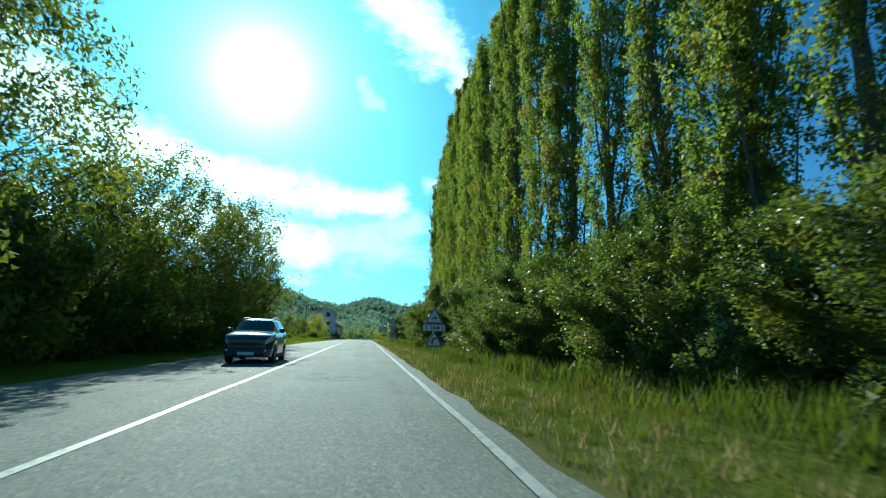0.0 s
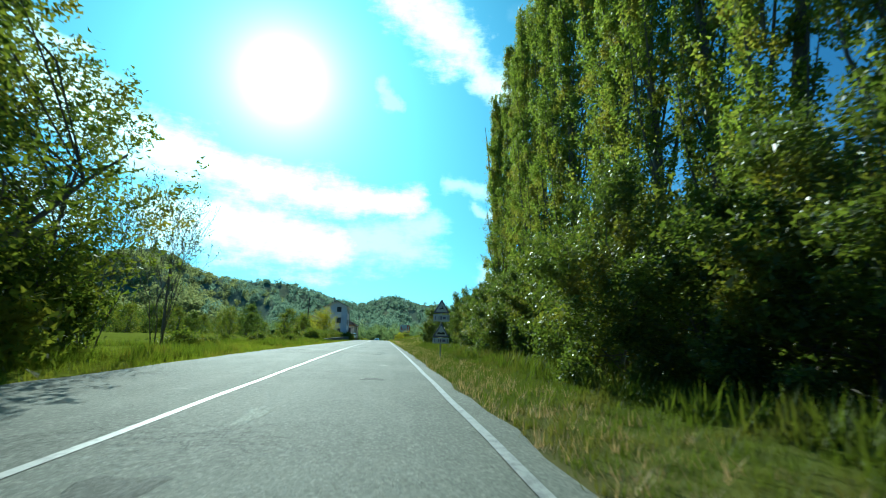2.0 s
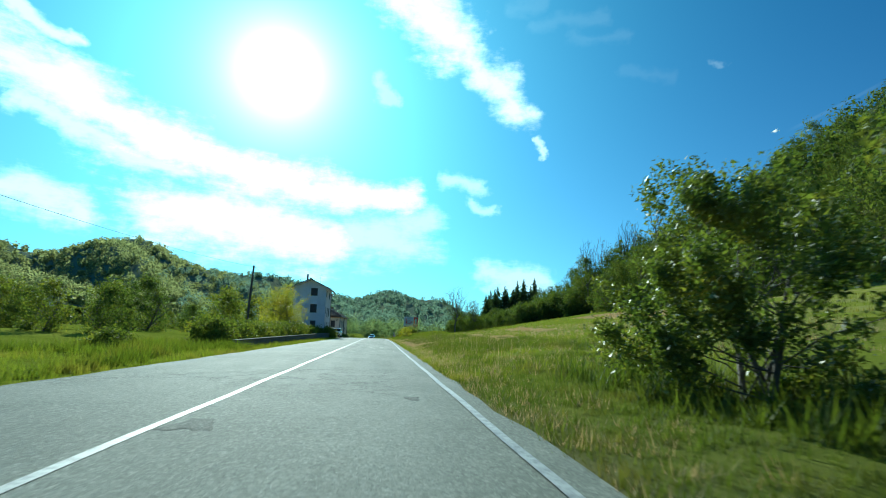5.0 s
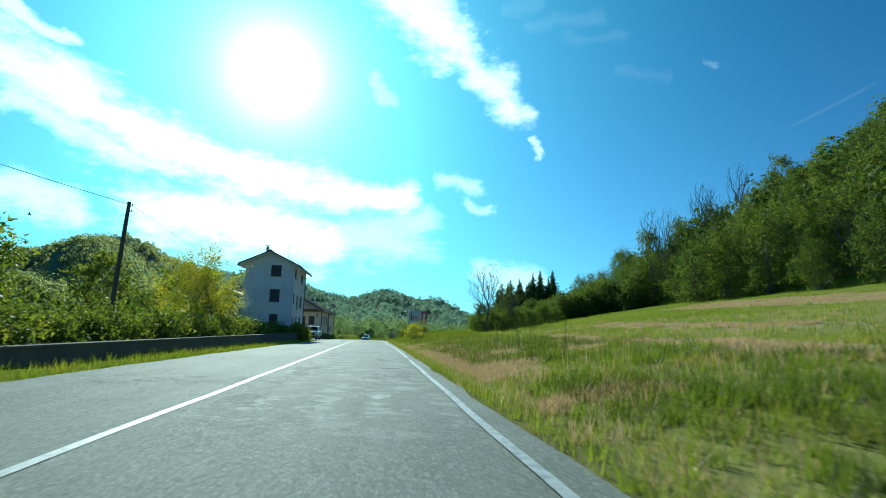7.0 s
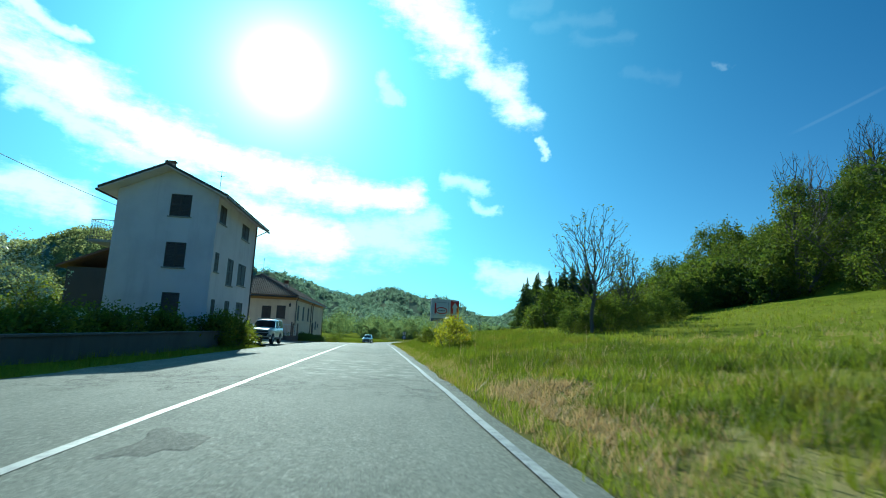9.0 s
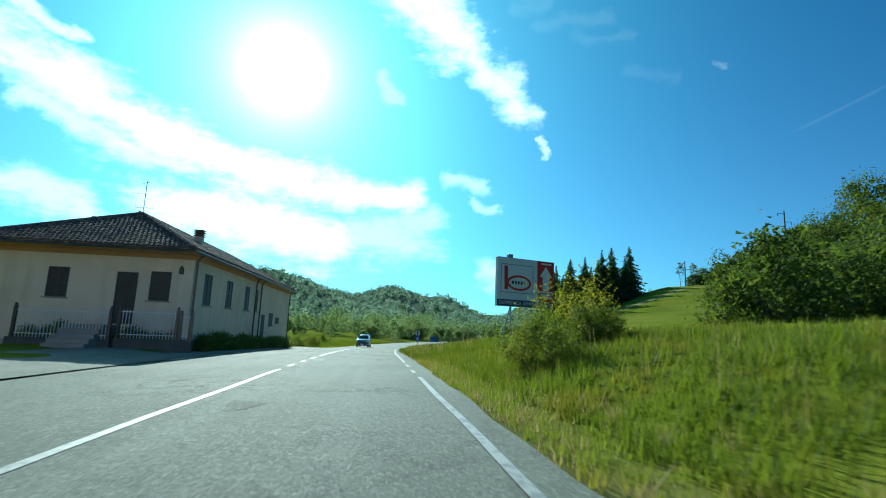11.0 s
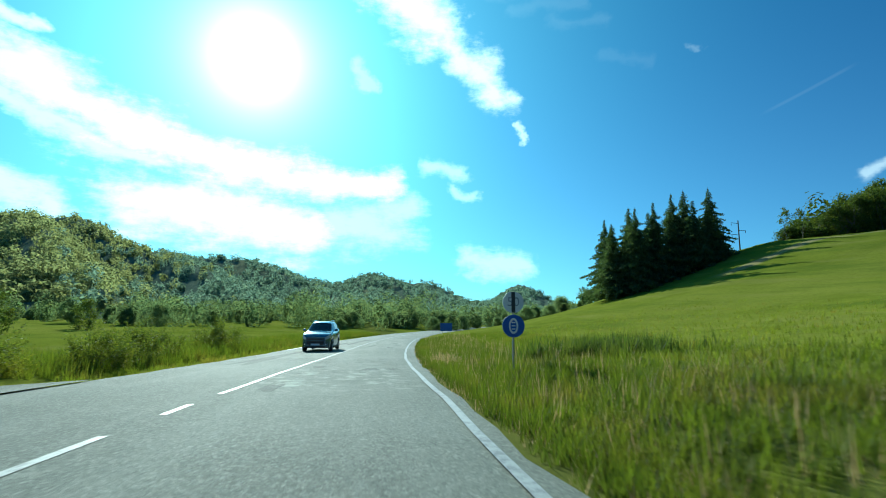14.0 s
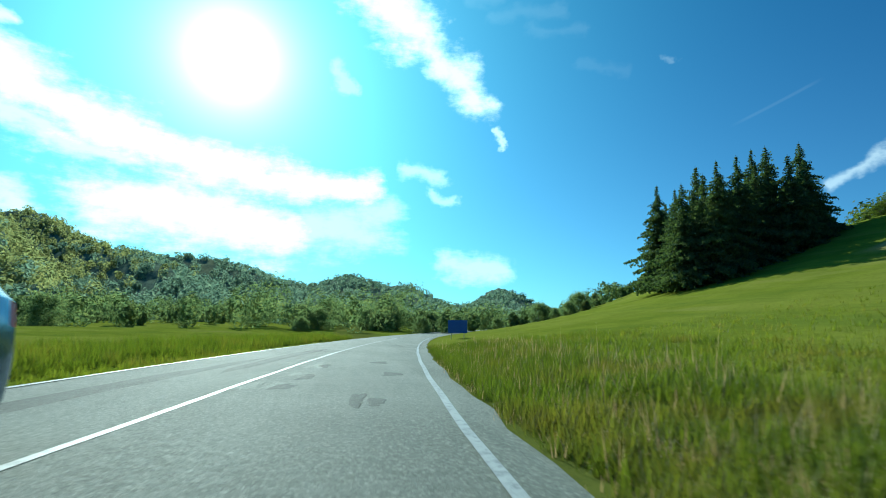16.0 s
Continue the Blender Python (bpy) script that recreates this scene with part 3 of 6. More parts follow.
patch("pavement", 163.0, 216.0, -4.2, -9.5, M_ASPHALT, "dark asphalt forecourt beside the road")


# repairs and worn places in the asphalt: name, along, across from the centre line, half length, half width, material
def road_patch(y, u, hl, hw, mat, label, seed):
    pr = np.random.default_rng(seed)
    n = 26
    rim = []
    for k in range(n):
        w = 2 * math.pi * k / n
        e = 0.9 + 0.22 * math.sin(3 * w + seed) + pr.uniform(-0.14, 0.14)
        a, b = math.copysign(abs(math.cos(w)) ** 0.6, math.cos(w)), math.copysign(abs(math.sin(w)) ** 0.6, math.sin(w))
        rim.append((u + hw * a * e, y + hl * b * e))
    lift = 0.005 + 0.0004 * (seed % 5)
    pt = lambda p, up: (float(road_x(p[1])) + p[0], p[1], float(road_z(p[1])) + 0.02 - 0.012 * abs(p[0]) + up)
    vs = [pt((u, y), lift + 0.003)] + [pt(p, lift) for p in rim] + [pt((u + (p[0] - u) * 1.18, y + (p[1] - y) * 1.18), -0.004) for p in rim]
    fs = [(0, 1 + k, 1 + (k + 1) % n) for k in range(n)] + [(1 + k, 1 + n + k, 1 + n + (k + 1) % n, 1 + (k + 1) % n) for k in range(n)]
    tagged(new("road_patch", mesh_of("road_patch", vs, fs, mat)), label, "road", kind="structure")


pr = np.random.default_rng(41)
for k in range(60):
    y = (pr.uniform(100, 117), pr.uniform(212, 220), pr.uniform(236, 248), pr.uniform(20, 95), pr.uniform(120, 205))[k % 5]
    u = pr.choice([0.75, 2.55, 2.75, 0.55]) + pr.normal() * 0.22
    pale = pr.random() < 0.4
    road_patch(y, u, pr.uniform(0.15, 0.75), pr.uniform(0.08, 0.30), M_TAR_PALE if pale else M_TAR, "pale worn spot in the asphalt" if pale else "dark repair patch in the asphalt", k)
for k, (y, u, hl) in enumerate(((228, -2.6, 7.0), (240, -2.2, 8.0), (252, -1.4, 6.0))):
    road_patch(y, u, hl, 0.35, M_TAR, "dark repair patch in the asphalt", 60 + k)


# hills all round the head of the valley
HILL_HUMPS = [(-56, 7, 0.8), (-45, 5, 1.48), (-38, 5, 4.93), (-33, 7, 2.83), (-26, 5, 5.1), (-23.5, 3, 0.6), (-16, 8, 4.9), (-6, 6, 2.97), (1.5, 3.5, 3.39), (7, 4, 3.4), (16, 3.5, 4.02), (24, 8, -0.42), (45, 16, 1.58)]


def hill_z(a, r):
    """Height over a compass direction in degrees and a distance from the road's start."""
    top = sum(h * np.exp(-((a - c) / w) ** 2) for c, w, h in HILL_HUMPS)
    foot, crest = 420 + 120 * np.sin(a * 0.09 + 1), 1270 + 160 * np.sin(a * 0.07)
    t = np.clip((r - foot) / (crest - foot), 0, 1.6)
    shape = np.where(t < 1, t ** 1.25, 1 - 1.2 * (t - 1) ** 2)
    fold = 0.10 * np.sin(a * 0.55 + r * 0.012) * np.clip(t * (1.2 - t) * 3, 0, 1)
    return -6 + 1225 * np.tan(np.radians(top)) * (shape + fold) * np.where(t > 0, 1, 0)


def canopy(x, y):
    return 3.2 * np.sin(x * 0.21 + 2 * np.sin(y * 0.11)) * np.sin(y * 0.19 + 1.7 * np.sin(x * 0.09)) + 2.0 * np.sin(x * 0.53 + y * 0.31) * np.sin(y * 0.47 - x * 0.2)


a = np.arange(-75, 62, 0.22)
r = spread((400, 700, 14), (700, 1300, 11), (1300, 1760, 20))
A, R = np.meshgrid(a, r)
X, Y = R * np.sin(np.radians(A)), 51 + R * np.cos(np.radians(A))
Z = hill_z(A, R) + canopy(X, Y) * np.clip((R - 420) / 200, 0, 1)
i = (np.arange(len(r) - 1)[:, None] * len(a) + np.arange(len(a) - 1)).ravel()
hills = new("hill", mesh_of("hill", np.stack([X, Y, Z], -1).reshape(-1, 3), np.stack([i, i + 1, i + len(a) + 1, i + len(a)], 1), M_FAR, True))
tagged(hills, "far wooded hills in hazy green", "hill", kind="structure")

# ---- plants ----
def leaves(centres, size, rng, upright=0.0, shape=1.5, three=False):
    """Small diamond or three-cornered leaves round the centres: verts and faces."""
    n = len(centres)
    d = rng.normal(size=(n, 3))
    d[:, 2] += upright * np.sign(rng.random(n) - 0.15)
    d /= np.linalg.norm(d, axis=1)[:, None]
    e = np.cross(d, rng.normal(size=(n, 3)))
    e /= np.linalg.norm(e, axis=1)[:, None] + 1e-9
    bend = np.cross(d, e)
    s = (size * rng.uniform(0.6, 1.35, n))[:, None]
    tip, back = centres + d * s * shape / 2, centres - d * s * shape / 2
    if three:
        v = np.stack([back + e * s * 0.42, tip, back - e * s * 0.42 + bend * s * 0.2], 1).reshape(-1, 3)
        return v, np.arange(3 * n).reshape(-1, 3)
    v = np.stack([back, centres + e * s * 0.45 + bend * s * 0.12, tip, centres - e * s * 0.45 + bend * s * 0.12], 1).reshape(-1, 3)
    return v, np.arange(4 * n).reshape(-1, 4)


def shell_crown(foot, h, wide, n, size, rng):
    """Lobed crown of a far tree: leaf sprays lying in its rounded, uneven skin."""
    p = rng.normal(size=(n, 3))
    p /= np.linalg.norm(p, axis=1)[:, None]
    lobes = rng.normal(size=(5, 3))
    lobes /= np.linalg.norm(lobes, axis=1)[:, None]
    bulge = 0.56 + 0.52 * np.clip((p @ lobes.T).max(1), 0, 1) ** 3 + rng.normal(size=n) * 0.10
    c = np.array([0, 0, h * 0.5]) + p * np.array([wide, wide, h * 0.5]) * bulge[:, None] + np.array(foot)
    out = p + rng.normal(size=(n, 3)) * 0.25
    e = np.cross(out, rng.normal(size=(n, 3)))
    e /= np.linalg.norm(e, axis=1)[:, None] + 1e-9
    d = np.cross(out / np.linalg.norm(out, axis=1)[:, None], e)
    s = (size * rng.uniform(0.6, 1.35, n))[:, None]
    return np.stack([c - d * s * 0.7 + e * s * 0.55, c + d * s * 0.8, c - d * s * 0.6 - e * s * 0.55], 1).reshape(-1, 3)


def far_woods(crowns, label, mat):
    v = np.concatenate(crowns)
    tagged(new("distant_trees", mesh_of("distant_trees", v, np.arange(len(v)).reshape(-1, 3), mat)), label, "forest", kind="stuff")


def stem_curve(p, d, length, rng, steps=5, wander=0.18, lift=0.0):
    pts, d = [Vector(p)], Vector(d).normalized()
    for _ in range(steps):
        d = (d + Vector(rng.normal(size=3)) * wander + Vector((0, 0, lift))).normalized()
        pts.append(pts[-1] + d * length / steps)
    return pts


def poplar(name, seed, h, w, gaps=0.0):
    """Lombardy poplar: tight upright limbs, sprays of leaves in streaks from near the ground."""
    rng = np.random.default_rng(seed)
    root = thing(name, (0, 0, 0), "tall slender poplar with dense upright green foliage", "tree", "row of poplars")
    limbs = [rod(stem_curve((0, 0, -0.3), (0.02, 0, 1), h * 0.95, rng, 10, 0.02), [0.27 * (1 - 0.93 * k / 10) for k in range(11)], 8)]
    pts = []
    for k in range(74):
        z0 = h * (0.05 + 0.84 * (k / 74) ** 0.85)
        turn = k * 2.4 + rng.normal() * 0.3
        out = w * (0.62 - 0.45 * max(0.0, z0 / h - 0.45) / 0.55) * rng.uniform(0.7, 1.15)
        rise = min(h * rng.uniform(0.12, 0.26), h * 1.01 - z0)
        base = np.array([0.0, 0, z0])
        tip = np.array([math.cos(turn) * out, math.sin(turn) * out, z0 + rise])
        mid = base * 0.45 + tip * 0.55 + np.array([math.cos(turn), math.sin(turn), -0.3]) * out * 0.22
        if k % 2 == 0:
            limbs.append(rod([base, mid, tip], [0.07 * (1.1 - z0 / h), 0.045 * (1.1 - z0 / h), 0.012], 4, False))
        m = int(16 * rng.uniform(0.7, 1.3)) if rng.random() > gaps else 4
        t = rng.uniform(0.15, 1.06, m)[:, None]
        line = (1 - t) ** 2 * base + 2 * t * (1 - t) * mid + t ** 2 * tip
        line = line + rng.normal(size=(m, 3)) * np.array([0.15, 0.15, 0.30])
        n = 46
        size = np.repeat(rng.uniform(0.08, 0.18, m), n)[:, None]
        pts.append(np.repeat(line, n, 0) + rng.normal(size=(m * n, 3)) * size * np.array([1.0, 1.0, 1.5]))
    pts = np.concatenate(pts)
    pts = pts[(pts[:, 0] < 0.2) | (pts[:, 1] < -0.3) | (rng.random(len(pts)) < 0.15)]
    part("trunk", limbs[0], M_BARK, root)
    tagged(part("branching", joined(limbs[1:]), M_BARK, root), kind="stuff")
    part("crown", leaves(pts, 0.108, rng, 0.3, 1.4, True), M_L_POPLAR, root)
    return root


def clump_tree(name, seed, h, w, mat, leaf_size=0.2, clumps=34, per=190, trunk=0.2, low=0.25, label="", category="tree", group="", stems=1, droop=0.0, bark=None, pale=0, tight=1.0, backing=0, spray=0.0):
    """Broadleaf tree or shrub: stems, limbs, and a crown of ragged leaf clumps on the limb ends."""
    rng = np.random.default_rng(seed)
    root = thing(name, (0, 0, 0), label, category, group)
    limbs, pts = [], []
    bole = []
    for s in range(stems):
        lean = (rng.normal() * 0.12 * (stems > 1) * 3, rng.normal() * 0.12 * (stems > 1) * 3, 1)
        foot = (rng.normal() * 0.25 * (stems > 1), rng.normal() * 0.25 * (stems > 1), -0.3)
        line = stem_curve(foot, lean, h * 0.72, rng, 6, 0.07)
        limbs.append(rod(line, [trunk * (1 - 0.8 * k / 6) for k in range(7)], 7))
        bole.append(line)
    for k in range(clumps):
        line = bole[k % stems]
        f = low + (1 - low) * ((k + 0.5) / clumps)
        start = line[min(6, int(f * 6))]
        turn = k * 2.4 + rng.normal() * 0.4
        spread_at = w * 0.5 * math.sin(math.pi * min(0.97, 0.18 + 0.8 * f)) ** 0.7 * rng.uniform(0.45, 1.08)
        tip = Vector((math.cos(turn) * spread_at, math.sin(turn) * spread_at, h * (low + (1 - low) * f) + rng.normal() * 0.04 * h - droop * spread_at))
        if start.z > tip.z:
            start = line[max(0, int(tip.z / h * 5))]
        mid = (start + tip) / 2 + Vector(rng.normal(size=3)) * 0.05 * h
        if per >= 56 or k % 3 == 0:
            limbs.append(rod([start, mid, tip], [trunk * 0.3 * (1 - 0.5 * f), trunk * 0.18, 0.01], 4, False))
        size = w * rng.uniform(0.07, 0.13) * tight
        n = int(per * rng.uniform(0.6, 1.4))
        p = rng.normal(size=(n, 3)) * size * np.array([1.0, 1.0, 0.8])
        if spray:
            # the leaves stand along shoots that run on past the limb's end
            shoots = 3
            way_ = np.array((tip - mid).normalized()) + rng.normal(size=(shoots, 3)) * 0.45 + np.array([0, 0, 0.35])
            t = rng.random((n, 1)) ** 0.8
            p = way_[rng.integers(0, shoots, n)] * t * spray * rng.uniform(0.7, 1.3) + rng.normal(size=(n, 3)) * size * (1.1 - 0.75 * t)
        pts.append(np.array(tip) + p)
        m = n // 3
        t = rng.uniform(0.4, 1.0, (m, 1))
        pts.append(np.array(mid) * (1 - t) + np.array(tip) * t + rng.normal(size=(m, 3)) * size * 0.6)
    for stem in limbs[:stems]:
        part("trunk", stem, bark or M_BARK, root)
    tagged(part("branching", joined(limbs[stems:]), bark or M_BARK, root), kind="stuff")
    pts = np.concatenate(pts)
    pts = pts[pts[:, 2] > 0.02]
    if backing:
        # fine leaves where the shrub faces the road, coarser ones inside and behind
        outer = pts[(pts[:, 0] < -0.25) | (rng.random(len(pts)) < 0.10)]
        inner = pts[rng.integers(0, len(pts), backing)] * np.array([0.93, 0.93, 0.95])
        va, fa = leaves(outer, leaf_size, rng, 0.0, 1.6, True)
        vb, fb = leaves(inner, leaf_size * 2.0, rng, 0.0, 1.5, True)
        part("crown", (np.concatenate([va, vb]), np.concatenate([fa, fb + len(va)])), mat, root)
    else:
        part("crown", leaves(pts, leaf_size, rng, 0.0, 1.5, True), mat, root)
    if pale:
        # whitish leaves stand in for the sun's glints on glossy foliage
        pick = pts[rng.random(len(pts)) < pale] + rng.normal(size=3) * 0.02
        part("bright_leaves", leaves(pick, leaf_size * 0.55, rng), M_L_PALE, root, "pale leaves standing in for sun glints")
    return root


def spruce(name, seed, h, w):
    """Spruce: whorls of drooping boughs with toothed needle fans."""
    rng = np.random.default_rng(seed)
    root = thing(name, (0, 0, 0), "tall dark green spruce with drooping boughs", "tree", "spruces on the slope")
    part("trunk", rod([(0, 0, -0.5), (0.05, 0, h * 0.5), (0, 0, h)], [0.24, 0.14, 0.02], 7), M_BARK, root)
    pts, vs, fs = [], [], []
    levels = int(h / 0.42)
    for k in range(levels):
        z = h * (0.04 + 0.95 * k / levels)
        reach = w / 2 * (1 - z / h) ** 1.0 * rng.uniform(0.55, 1.3) + 0.05
        for b in range(9 if z < h * 0.7 else 6):
            turn = b * 2 * math.pi / 8 + k * 0.83 + rng.normal() * 0.2
            long = reach * rng.uniform(0.5, 1.25)
            n = max(6, int(long * 15))
            t = np.linspace(0.12, 1, n)[:, None]
            d = np.array([math.cos(turn), math.sin(turn), 0.0])
            side = np.array([-d[1], d[0], 0])
            line = d * long * t + np.array([0, 0, 1.0]) * (z + 0.25 * long * t * (1 - t) - 0.28 * long * t ** 2 + 0.12 * long * t ** 4)
            pts.append(line + side * (rng.random((n, 1)) - 0.5) * 0.75 * long * (1.05 - t) + rng.normal(size=(n, 3)) * 0.06)
    pts = np.concatenate(pts)
    part("crown", leaves(pts, 0.13 + 0.24 * np.sqrt(np.clip(1 - pts[:, 2] / h, 0, 1)), rng, -0.35, 1.9, True), M_L_SPRUCE, root)
    return root


def bare_tree(name, seed, h, w, label, buds=0, thin=0.016, girth=0.014, stems=1):
    """Leafless tree: limbs that fork four times."""
    rng = np.random.default_rng(seed)
    root = thing(name, (0, 0, 0), label, "tree")
    tubes, tips = [], []

    def fork(p, d, length, r, depth):
        line = stem_curve(p, d, length, rng, 3, 0.10, 0.05)
        tubes.append(rod(line, [max(r * q, thin) for q in (1.0, 0.85, 0.7, 0.55)], 5 if depth < 2 else 3, False))
        tips.append(np.array(line[-1]))
        if depth < 5:
            n = (5, 3, 3, 2, 2)[depth]
            turn = rng.uniform(0, 6.283)
            for k in range(n):
                w_ = turn + k * 2 * math.pi / n + rng.normal() * 0.25
                side = Vector((math.cos(w_), math.sin(w_), 0.1)) * rng.uniform(0.4, 1.0) * (0.9 if depth else 0.75)
                fork(line[-1 - int(rng.random() < 0.4)], (line[-1] - line[0]).normalized() + side, length * rng.uniform(0.62, 0.85), r * 0.58, depth + 1)

    if stems > 1:
        for k in range(stems):
            w_ = k * 2.4
            fork((0.25 * math.cos(w_), 0.25 * math.sin(w_), -0.3), (0.28 * math.cos(w_), 0.28 * math.sin(w_), 1), h * 0.30, h * girth, 1)
    else:
        fork((0, 0, -0.3), (0, 0, 1), h * 0.22, h * girth, 0)
    # draw the tree up to its full height and width
    v, f = joined(tubes)
    v, t = np.array(v), np.array(tips)
    up = h / v[:, 2].max()
    wide = w / 2 / np.percentile(np.abs(v[:, :2] - v[:, :2].mean(0)), 97)
    fit = lambda p: np.column_stack([p[:, 0] * wide, p[:, 1] * wide, p[:, 2] * up])
    v, t = fit(v), fit(t)
    part("trunk", (v, np.array([q if len(q) == 4 else q + (q[-1],) for q in f])), M_BARK, root)
    if buds:
        c = np.repeat(t[rng.random(len(t)) < 0.7], buds, 0)
        part("crown", leaves(c + rng.normal(size=c.shape) * np.array([0.06, 0.06, 0.22]), 0.075, rng, 0.8), M_L_WOOD, root, "sparse young leaves")
    return root


def round_tree(name, seed, h, w, label, twigs=420, clear=0.3, buds=3, fine=0.011):
    """Leafless tree with a rounded crown: every twig grows from the nearest older wood."""
    rng = np.random.default_rng(seed)
    root = thing(name, (0, 0, 0), label, "tree")
    d = rng.normal(size=(twigs, 3))
    d /= np.linalg.norm(d, axis=1)[:, None]
    goal = d * rng.random((twigs, 1)) ** 0.42 * np.array([w / 2, w / 2, (1 - clear) * h * 0.5]) + np.array([0, 0, h * (clear + (1 - clear) * 0.5)])
    nodes = [np.array([0.0, 0, -0.3]), np.array([rng.normal() * 0.05, rng.normal() * 0.05, clear * h * 0.55]), np.array([rng.normal() * 0.08, rng.normal() * 0.08, clear * h])]
    up = [-1, 0, 1]
    way_up = [0.0, 0.0, 0.0]
    for p in goal[np.argsort(np.linalg.norm(goal - nodes[2], axis=1))]:
        old = np.array(nodes)
        cost = np.linalg.norm(old - p, axis=1) + 0.72 * np.array(way_up) + 0.5 * np.maximum(old[:, 2] - p[2], 0)
        cost[:2] += 9.0
        j = int(np.argmin(cost))
        gap = np.linalg.norm(p - old[j])
        mid = (old[j] + p) / 2 + rng.normal(size=3) * 0.04 * gap + np.array([0, 0, -0.05 * gap])
        nodes += [mid, p]
        up += [j, len(nodes) - 2]
        way_up += [way_up[j] + gap / 2, way_up[j] + gap]
    load = np.ones(len(nodes))
    for k in range(len(nodes) - 1, 0, -1):
        load[up[k]] += load[k]
    girth = np.maximum(fine * load ** 0.43, fine * 1.4)
    tubes = [rod([nodes[up[k]], nodes[k]], [min(girth[up[k]], girth[k] * 1.4), girth[k]], 6 if girth[k] > 0.05 else 3, False) for k in range(1, len(nodes))]
    part("trunk", joined(tubes[:2]), M_BARK, root)
    tagged(part("branching", joined(tubes[2:]), M_BARK, root), kind="stuff")
    if buds:
        c = np.repeat(goal[rng.random(twigs) < 0.7], buds, 0)
        part("crown", leaves(c + rng.normal(size=c.shape) * 0.08, 0.09, rng), M_L_TREE, root, "sparse young leaves")
    return root


def plant_copies(models, places, rng, scale=(0.85, 1.15), sink=0.1, spin=3.1416):
    """Copies of the models at the places (x, y); each model itself takes the first place that falls to it."""
    used = set()
    for k, (x, y) in enumerate(places):
        src = models[k % len(models)]
        s = rng.uniform(*scale)
        m = Matrix.Translation((x, y, float(land_z(x, y)) - sink)) @ Matrix.Rotation(rng.uniform(-spin, spin), 4, "Z") @ Matrix.Diagonal((s * rng.uniform(0.92, 1.08), s * rng.uniform(0.92, 1.08), s, 1))
        if src.name in used:
            ob = copy_thing(src, Matrix.Identity(4))
        else:
            ob = src
            used.add(src.name)
        ob.matrix_world = m
    for src in models:
        if src.name not in used:
            for o in (*src.children_recursive, src):
                bpy.data.objects.remove(o)


rng = np.random.default_rng(7)
# the row of poplars behind the hedge
poplars = [poplar("poplar", 11, 28.5, 2.2, gaps=0.14), poplar("poplar", 12, 29.5, 1.9, gaps=0.14), poplar("poplar", 13, 27.5, 2.4, gaps=0.10), poplar("poplar", 14, 29.0, 1.9, gaps=0.20)]
row = [(13.1 + rng.normal() * 0.25, 2.5 + 2.95 * k + rng.normal() * 0.22) for k in range(26)]
row = [(13.4, 8.7), (13.2, 10.6)] + [p for p in row if p[1] > 10.5 and abs(p[1] - 13.3) > 1.5 and abs(p[1] - 27.0) > 1.5]
for gap in (13.6, 26.6):
    # the neighbours of a missing tree lean into its place
    row = [(x, y + math.copysign(1.15, gap - y) if abs(y - gap) < 4.2 else y) for x, y in row]
plant_copies(poplars, row[:-4], rng, (0.93, 1.06), 0.1, 0.5)
for k, (x, y) in enumerate(row[-4:]):
    copy_thing(poplars[k], Matrix.Translation((x, y, float(land_z(x, y)) - 0.1)) @ Matrix.Rotation(0.3 * k, 4, "Z")).scale = (0.95, 0.95, 0.97 - 0.055 * k)

# the tall hedge along the verge
hedge_label = "tall dense roadside shrub with glossy green leaves"
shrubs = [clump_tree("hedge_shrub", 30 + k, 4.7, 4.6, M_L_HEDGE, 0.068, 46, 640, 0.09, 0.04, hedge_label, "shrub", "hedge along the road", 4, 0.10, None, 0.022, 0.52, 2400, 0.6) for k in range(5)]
back_shrubs = [clump_tree("hedge_shrub", 38 + k, 5.2, 5.0, M_L_HEDGE, 0.2, 50, 90, 0.09, 0.05, hedge_label, "shrub", "hedge along the road", 3, 0.10, spray=0.7) for k in range(2)]


def hedge_x(y):
    """The hedge's middle: it swells towards the road in places."""
    return 10.55 - 1.1 * math.exp(-((y - 40) / 5) ** 2) - 1.4 * math.exp(-((y - 21) / 4) ** 2) - 1.5 * math.exp(-((y - 79) / 4) ** 2) + 0.35 * math.sin(y * 0.43)


for k in range(31):
    y = -8 + 2.95 * k + rng.normal() * 0.5
    x = hedge_x(y) + rng.normal() * 0.35
    ob = shrubs[k] if k < 5 else copy_thing(shrubs[k % 5], Matrix.Identity(4))
    tall = float(np.interp(y, (-8, 4, 12, 24, 33, 42, 58, 70, 83), (0.86, 0.8, 0.76, 0.78, 0.84, 0.97, 0.98, 1.03, 0.95))) * rng.uniform(0.78, 1.12)
    wide = rng.uniform(0.85, 1.1) * (1.0 if y < 68 else 0.85)
    ob.matrix_world = Matrix.Translation((x, y, float(land_z(x, y)) - 0.1)) @ Matrix.Rotation(rng.uniform(-0.6, 0.6), 4, "Z") @ Matrix.Diagonal((wide, wide, tall, 1))
plant_copies(back_shrubs, [(13.4, 3.5), (13.6, 7.5)] + [(13.2 + rng.normal() * 0.6, 24 + 4.6 * k) for k in range(10)], rng, (0.72, 0.98))

